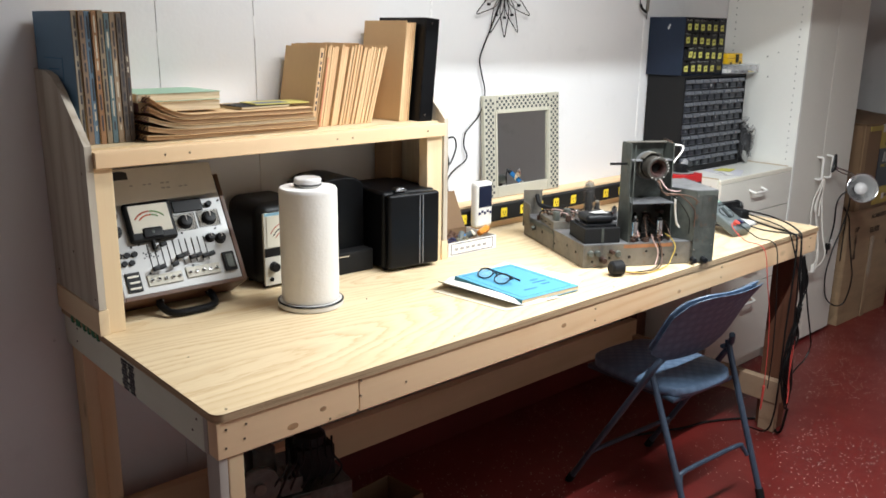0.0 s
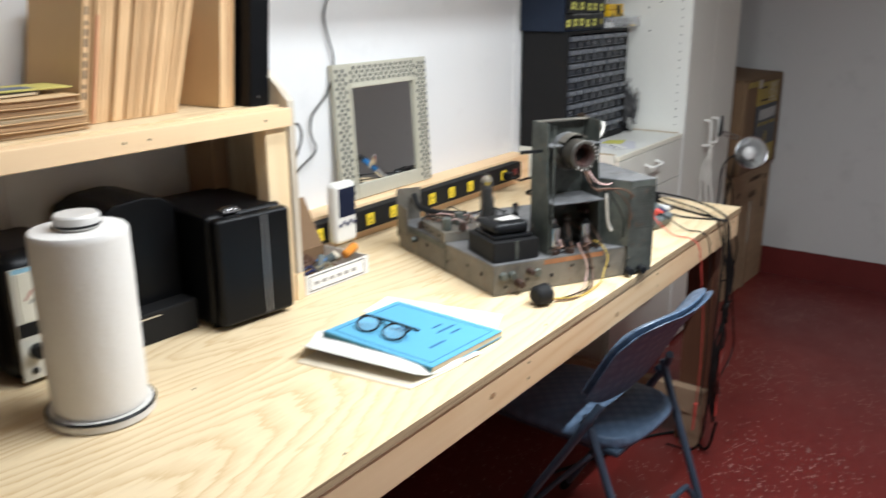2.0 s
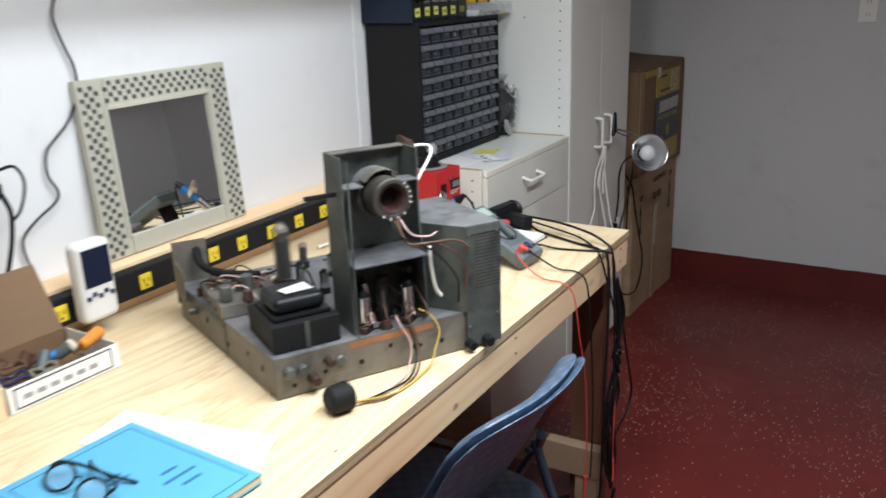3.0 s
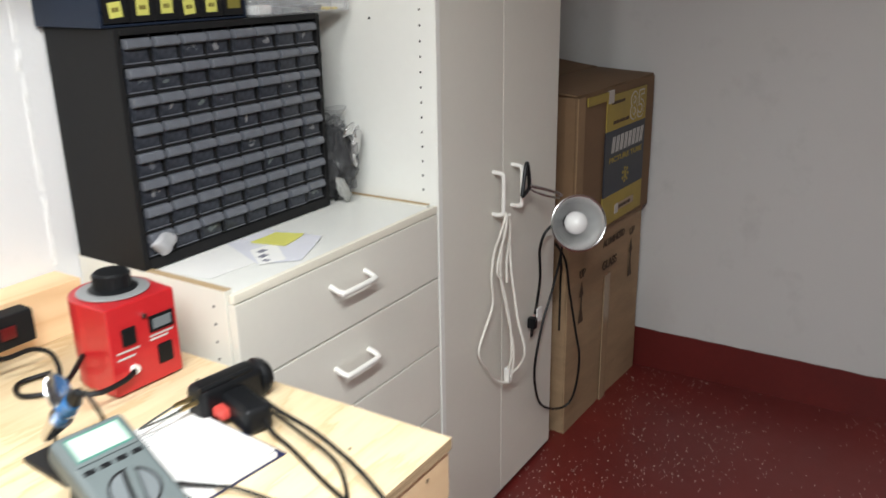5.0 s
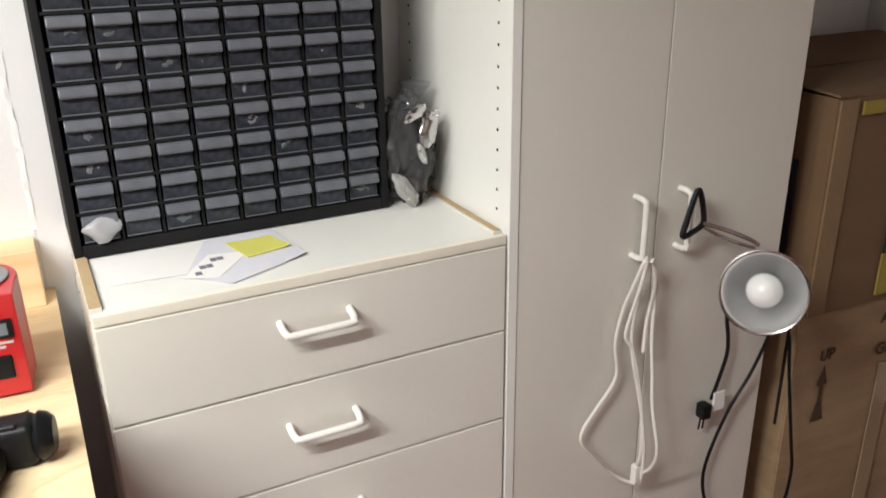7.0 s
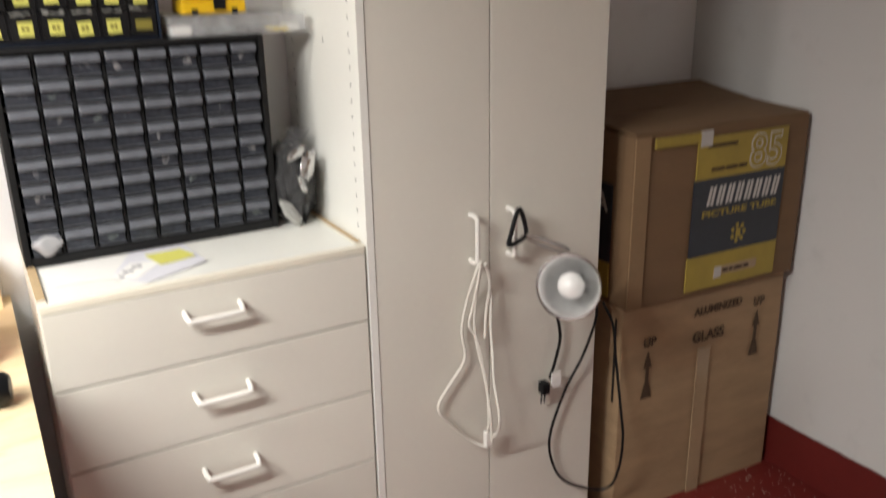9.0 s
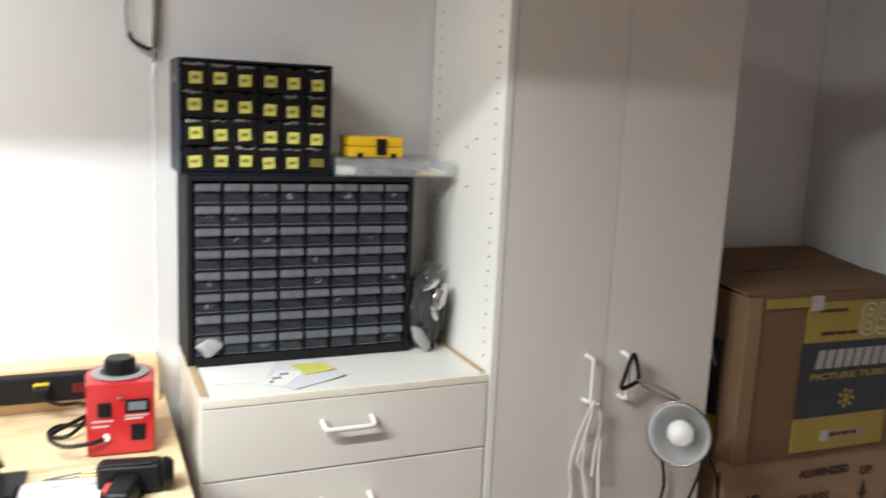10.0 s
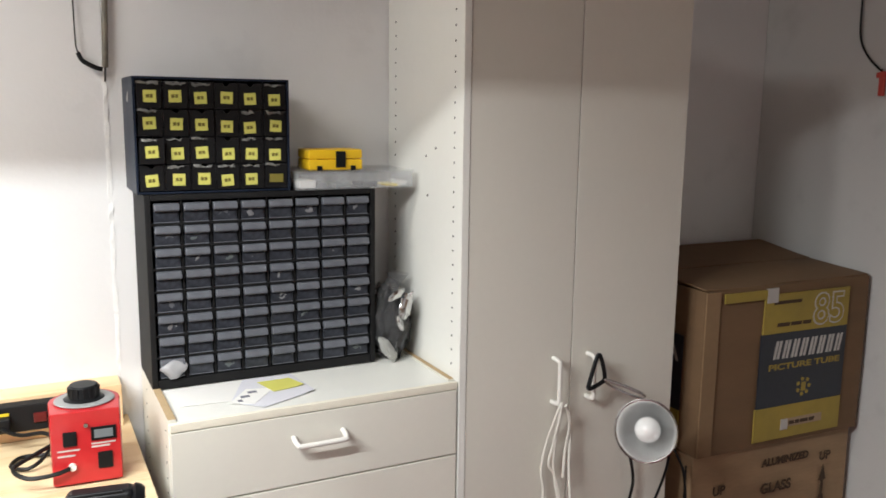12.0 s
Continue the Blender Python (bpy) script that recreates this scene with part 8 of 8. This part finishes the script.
# ---- cords hung over the end of the bench ----
cbn = thing("cord_bundle", "tangled bundle of black cords hanging over the bench edge", "cords")
rng4 = random.Random(8)
EY = BENCH_Y0 - 0.012
for k in range(9):
    j = lambda a: rng4.uniform(-a, a)
    x = (2.842, 2.915, 2.925, 2.932, 2.940, 2.946, 2.952, 2.936, 2.956)[k]
    low = rng4.uniform(0.12, 0.22)
    side = 0.007 * (k - 4) + j(0.010)
    pts = [(x, EY, 0.812), (0.5 * x + 1.468 + j(0.006), EY - 0.003, 0.735), (2.958 + side, EY - 0.008 + j(0.006), 0.63), (2.950 + j(0.008), EY - 0.008 + j(0.008), 0.515), (2.930 + side, EY - 0.006 + j(0.008), 0.42), (2.905 + j(0.020), EY - 0.004 + j(0.010), 0.315), (2.930 + j(0.012), EY + j(0.006), low + 0.05), (2.955 + j(0.008), EY - 0.004, low), (2.960 + j(0.012), EY - 0.006, low + 0.07), (2.925 + j(0.016), EY - 0.010, 0.38), (2.950 + j(0.008), EY - 0.012, 0.515)]
    if k == 0:
        pts = [(2.980, 1.570, 0.850), (2.965, 1.496, 0.843), (2.938, 1.402, 0.834), (2.870, BENCH_Y0 + 0.012, 0.830), (x, BENCH_Y0 - 0.004, 0.829)] + pts
    elif k == 1:
        pts = [(2.985, 1.575, 0.858), (2.965, 1.523, 0.862), (2.950, 1.447, 0.860), (2.928, 1.366, 0.850), (2.918, BENCH_Y0 + 0.006, 0.834), (x, BENCH_Y0 - 0.004, 0.829)] + pts
    else:
        pts = pts[1:]
    part("cord", cord(pts, 0.0026 + 0.0007 * (k % 2), 5, 6), wire_black, cbn)
for k in range(4):
    part("loop", cord([(2.946 + 0.020 * math.cos(a + k), EY - 0.010 + 0.012 * math.sin(a * 1.3 + k), 0.510 + 0.028 * math.sin(a) + 0.006 * k) for a in np.linspace(0, 5.6, 9)], 0.0027, 4, 6), wire_black, cbn)
for k in range(2):
    part("red_lead", cord([(2.935 + 0.012 * k, EY - 0.008, 0.47), (2.922 + 0.010 * k, EY - 0.012, 0.36), (2.932, EY - 0.010, 0.26 - 0.03 * k), (2.944, EY - 0.010, 0.22), (2.936 + 0.006 * k, EY - 0.012, 0.16)], 0.0020, 5, 6), wire_red, cbn, "thin red lead")
part("cord", cord([(2.958, EY, 0.735), (2.985, EY - 0.004, 0.66), (3.000, EY - 0.004, 0.60), (3.040, EY - 0.004, 0.50), (3.085, EY - 0.002, 0.41), (3.110, EY, 0.345), (3.080, EY + 0.002, 0.300), (3.015, EY + 0.004, 0.275), (2.960, EY + 0.004, 0.25)], 0.003), wire_black, cbn)
solo("floor_cord", cord([(2.935, 1.288, 0.14), (2.96, 1.32, 0.02), (3.05, 1.42, 0.005), (2.98, 1.50, 0.005), (2.85, 1.57, 0.005), (2.74, 1.60, 0.005), (2.60, 1.66, 0.005), (2.52, 1.70, 0.005)], 0.005), wire_black, "black cord lying on the red floor under the bench", "cord")

# ---- folding chair ----
cr = thing("folding_chair", "blue-grey steel folding chair with quilted vinyl seat and back", "chair", pose(2.280, 1.340, 0, 0, 0, -4))
seat = box(-0.174, 0.174, -0.095, 0.305, 0.425, 0.452, 0.012, 3)
bmesh.ops.subdivide_edges(seat, edges=[e for e in seat.edges if e.calc_length() > 0.25], cuts=8, use_grid_fill=True)
for v in seat.verts:
    u, w = v.co.x / 0.174, (v.co.y - 0.105) / 0.20
    if v.co.z > 0.44:
        v.co.z += 0.018 * max(0, 1 - u ** 4) * max(0, 1 - w ** 4)
    k_ = max(0, abs(u) ** 3 * abs(w) ** 3)
    v.co.x *= 1 - 0.20 * k_
    v.co.y = 0.105 + (v.co.y - 0.105) * (1 - 0.20 * k_)
part("seat", seat, vinyl, cr, "quilted blue vinyl seat pad")
part("seat_pan", box(-0.155, 0.155, -0.070, 0.290, 0.408, 0.4255, 0.006), chair_metal, cr)


def curved_pad(hw, z0, z1, rc, thick, nu=22, nv=12):
    """A padded sheet with round upper corners, hollow towards the sitter and swept back at the top."""
    bm = bmesh.new()
    rows = {}
    for face in (0, 1):
        for i in range(nu + 1):
            u = -1 + 2 * i / nu
            over = max(0.0, abs(u) * hw - (hw - rc)) / rc
            top_z = z1 - rc * 0.9 * (1 - math.sqrt(max(0.0, 1 - over * over)))
            low_z = z0 + rc * 0.35 * over * over
            for j in range(nv + 1):
                w = j / nv
                z_ = low_z + (top_z - low_z) * w
                fat = 0.5 * thick * math.sqrt(max(0.02, (1 - u ** 8) * (1 - (2 * w - 1) ** 8)))
                mid_y = 0.030 * u * u - 0.020 * max(0.0, (z_ - 0.5 * (z0 + z1)) / (z1 - z0)) ** 2 * 4
                rows[face, i, j] = bm.verts.new((hw * u, mid_y + (fat if face else -fat), z_))
        for i in range(nu):
            for j in range(nv):
                q4 = [rows[face, i, j], rows[face, i + 1, j], rows[face, i + 1, j + 1], rows[face, i, j + 1]]
                bm.faces.new(q4[::-1] if face else q4)
    rim = [(i, 0) for i in range(nu)] + [(nu, j) for j in range(nv)] + [(i, nv) for i in range(nu, 0, -1)] + [(0, j) for j in range(nv, 0, -1)]
    for p, q4 in zip(rim, rim[1:] + rim[:1]):
        bm.faces.new((rows[1, p[0], p[1]], rows[1, q4[0], q4[1]], rows[0, q4[0], q4[1]], rows[0, p[0], p[1]]))
    bmesh.ops.recalc_face_normals(bm, faces=bm.faces)
    return bm


BM = pose(0, -0.014, 0.536, 28.0)
part("backrest", moved(curved_pad(0.200, -0.012, 0.272, 0.105, 0.026), BM @ Matrix.Translation((0, 0.010, 0))), vinyl, cr, "padded blue vinyl backrest")
part("back_shell", moved(curved_pad(0.203, -0.016, 0.278, 0.108, 0.012), BM @ Matrix.Translation((0, -0.007, 0))), vinyl, cr, "quilted blue back panel")
for s in (-1, 1):
    up = [(s * 0.184, -0.034, 0.552), (s * 0.199, -0.026, 0.532), (s * 0.210, -0.012, 0.505), (s * 0.214, 0.03, 0.43), (s * 0.214, 0.28, 0.02)]
    part("front_leg", cord(up, 0.0105, 4, 10), chair_metal, cr)
    part("foot", rod((s * 0.214, 0.274, 0.03), (s * 0.214, 0.292, 0.0), 0.0135, 0.013), matte_black, cr)
    rl = [(s * 0.204 + 0.003, -0.006, 0.522), (s * 0.200 + 0.005, -0.042, 0.42), (s * 0.190 + 0.014, -0.185, 0.03)]
    part("rear_leg", cord(rl, 0.0105, 4, 10), chair_metal, cr)
    part("foot", rod((s * 0.1905 + 0.014, -0.180, 0.045), (s * 0.1895 + 0.014, -0.196, 0.0), 0.014, 0.0135), matte_black, cr)
    part("hinge", rod((s * 0.186, 0.0, 0.50), (s * 0.205, 0.0, 0.50), 0.008), chair_metal, cr)
part("rear_brace", cord([(-0.166, -0.130, 0.150), (-0.155, -0.118, 0.178), (-0.12, -0.114, 0.190), (0.145, -0.114, 0.190), (0.180, -0.118, 0.178), (0.194, -0.130, 0.150)], 0.008, 4, 8), chair_metal, cr)
part("front_brace", rod((-0.214, 0.20, 0.15), (0.214, 0.20, 0.15), 0.008), chair_metal, cr)

# ---- under the bench ----
jr = thing("radio_chassis", "dark jumble of an old radio chassis under the bench", "chassis", pose(0.88, 1.68, 0.20, 0, 0, -10))
part("base", box(0, 0.28, 0, 0.24, 0.06, 0.16, 0.003), steel_dark, jr)
part("stand_block", box(0.01, 0.27, 0.02, 0.22, -0.20, 0.058, 0.003), old_pine, jr)
part("transformer", box(0.15, 0.255, 0.05, 0.15, 0.161, 0.250, 0.006), matte_black, jr)
part("transformer_bell", moved(lathe([(0, 0.035), (0.030, 0.033), (0.042, 0.022), (0.046, 0.0)], 20), pose(0.2025, 0.10, 0.2505)), black_plastic, jr)
part("coil_can", rod((0.075, 0.10, 0.161), (0.075, 0.10, 0.265), 0.030, 0.029, 20, 0.004), steel_dark, jr)
part("coil_can", rod((0.055, 0.18, 0.161), (0.055, 0.18, 0.245), 0.026, 0.025, 20, 0.004), steel_dark, jr)
part("tuning_frame", box(0.085, 0.145, 0.010, 0.060, 0.161, 0.205, 0.002), steel_dark, jr)
for k in range(5):
    part("tuning_vane", moved(lathe([(0, -0.0006), (0.022, -0.0006), (0.022, 0.0006), (0, 0.0006)], 14), pose(0.092 + k * 0.011, 0.032, 0.212, 0, 90, 0)), steel, jr)
part("dial_drum", rod((0.02, -0.004, 0.22), (0.02, -0.020, 0.22), 0.055, 0.055, 28, 0.003), steel_dark, jr)
part("dial_hub", rod((0.02, -0.020, 0.22), (0.02, -0.028, 0.22), 0.015), steel, jr)
for k in range(7):
    part("lead", cord([(0.05 + 0.03 * k, 0.02, 0.16), (0.06 + 0.03 * k, -0.02, 0.22 + 0.01 * (k % 3)), (0.10 + 0.02 * k, -0.01, 0.26), (0.12 + 0.02 * k, 0.04, 0.28)], 0.003), rng2.choice((wire_black, matte_black, steel_dark)), jr)
part("plate", box(0.07, 0.16, -0.006, -0.001, 0.10, 0.155, 0.001), steel, jr)
lb = thing("small_carton", "small open brown carton on the floor under the bench", "cardboard box", pose(1.30, 1.74, 0, 0, 0, 6))
for o in ((0, 0.22, 0, 0.004), (0, 0.22, 0.156, 0.16), (0, 0.004, 0.0045, 0.1555), (0.216, 0.22, 0.0045, 0.1555)):
    part("wall", box(o[0], o[1], o[2], o[3], 0.0, 0.12, 0.001), cardboard, lb)
part("bottom", box(0.005, 0.215, 0.005, 0.155, 0.001, 0.004), cardboard, lb)
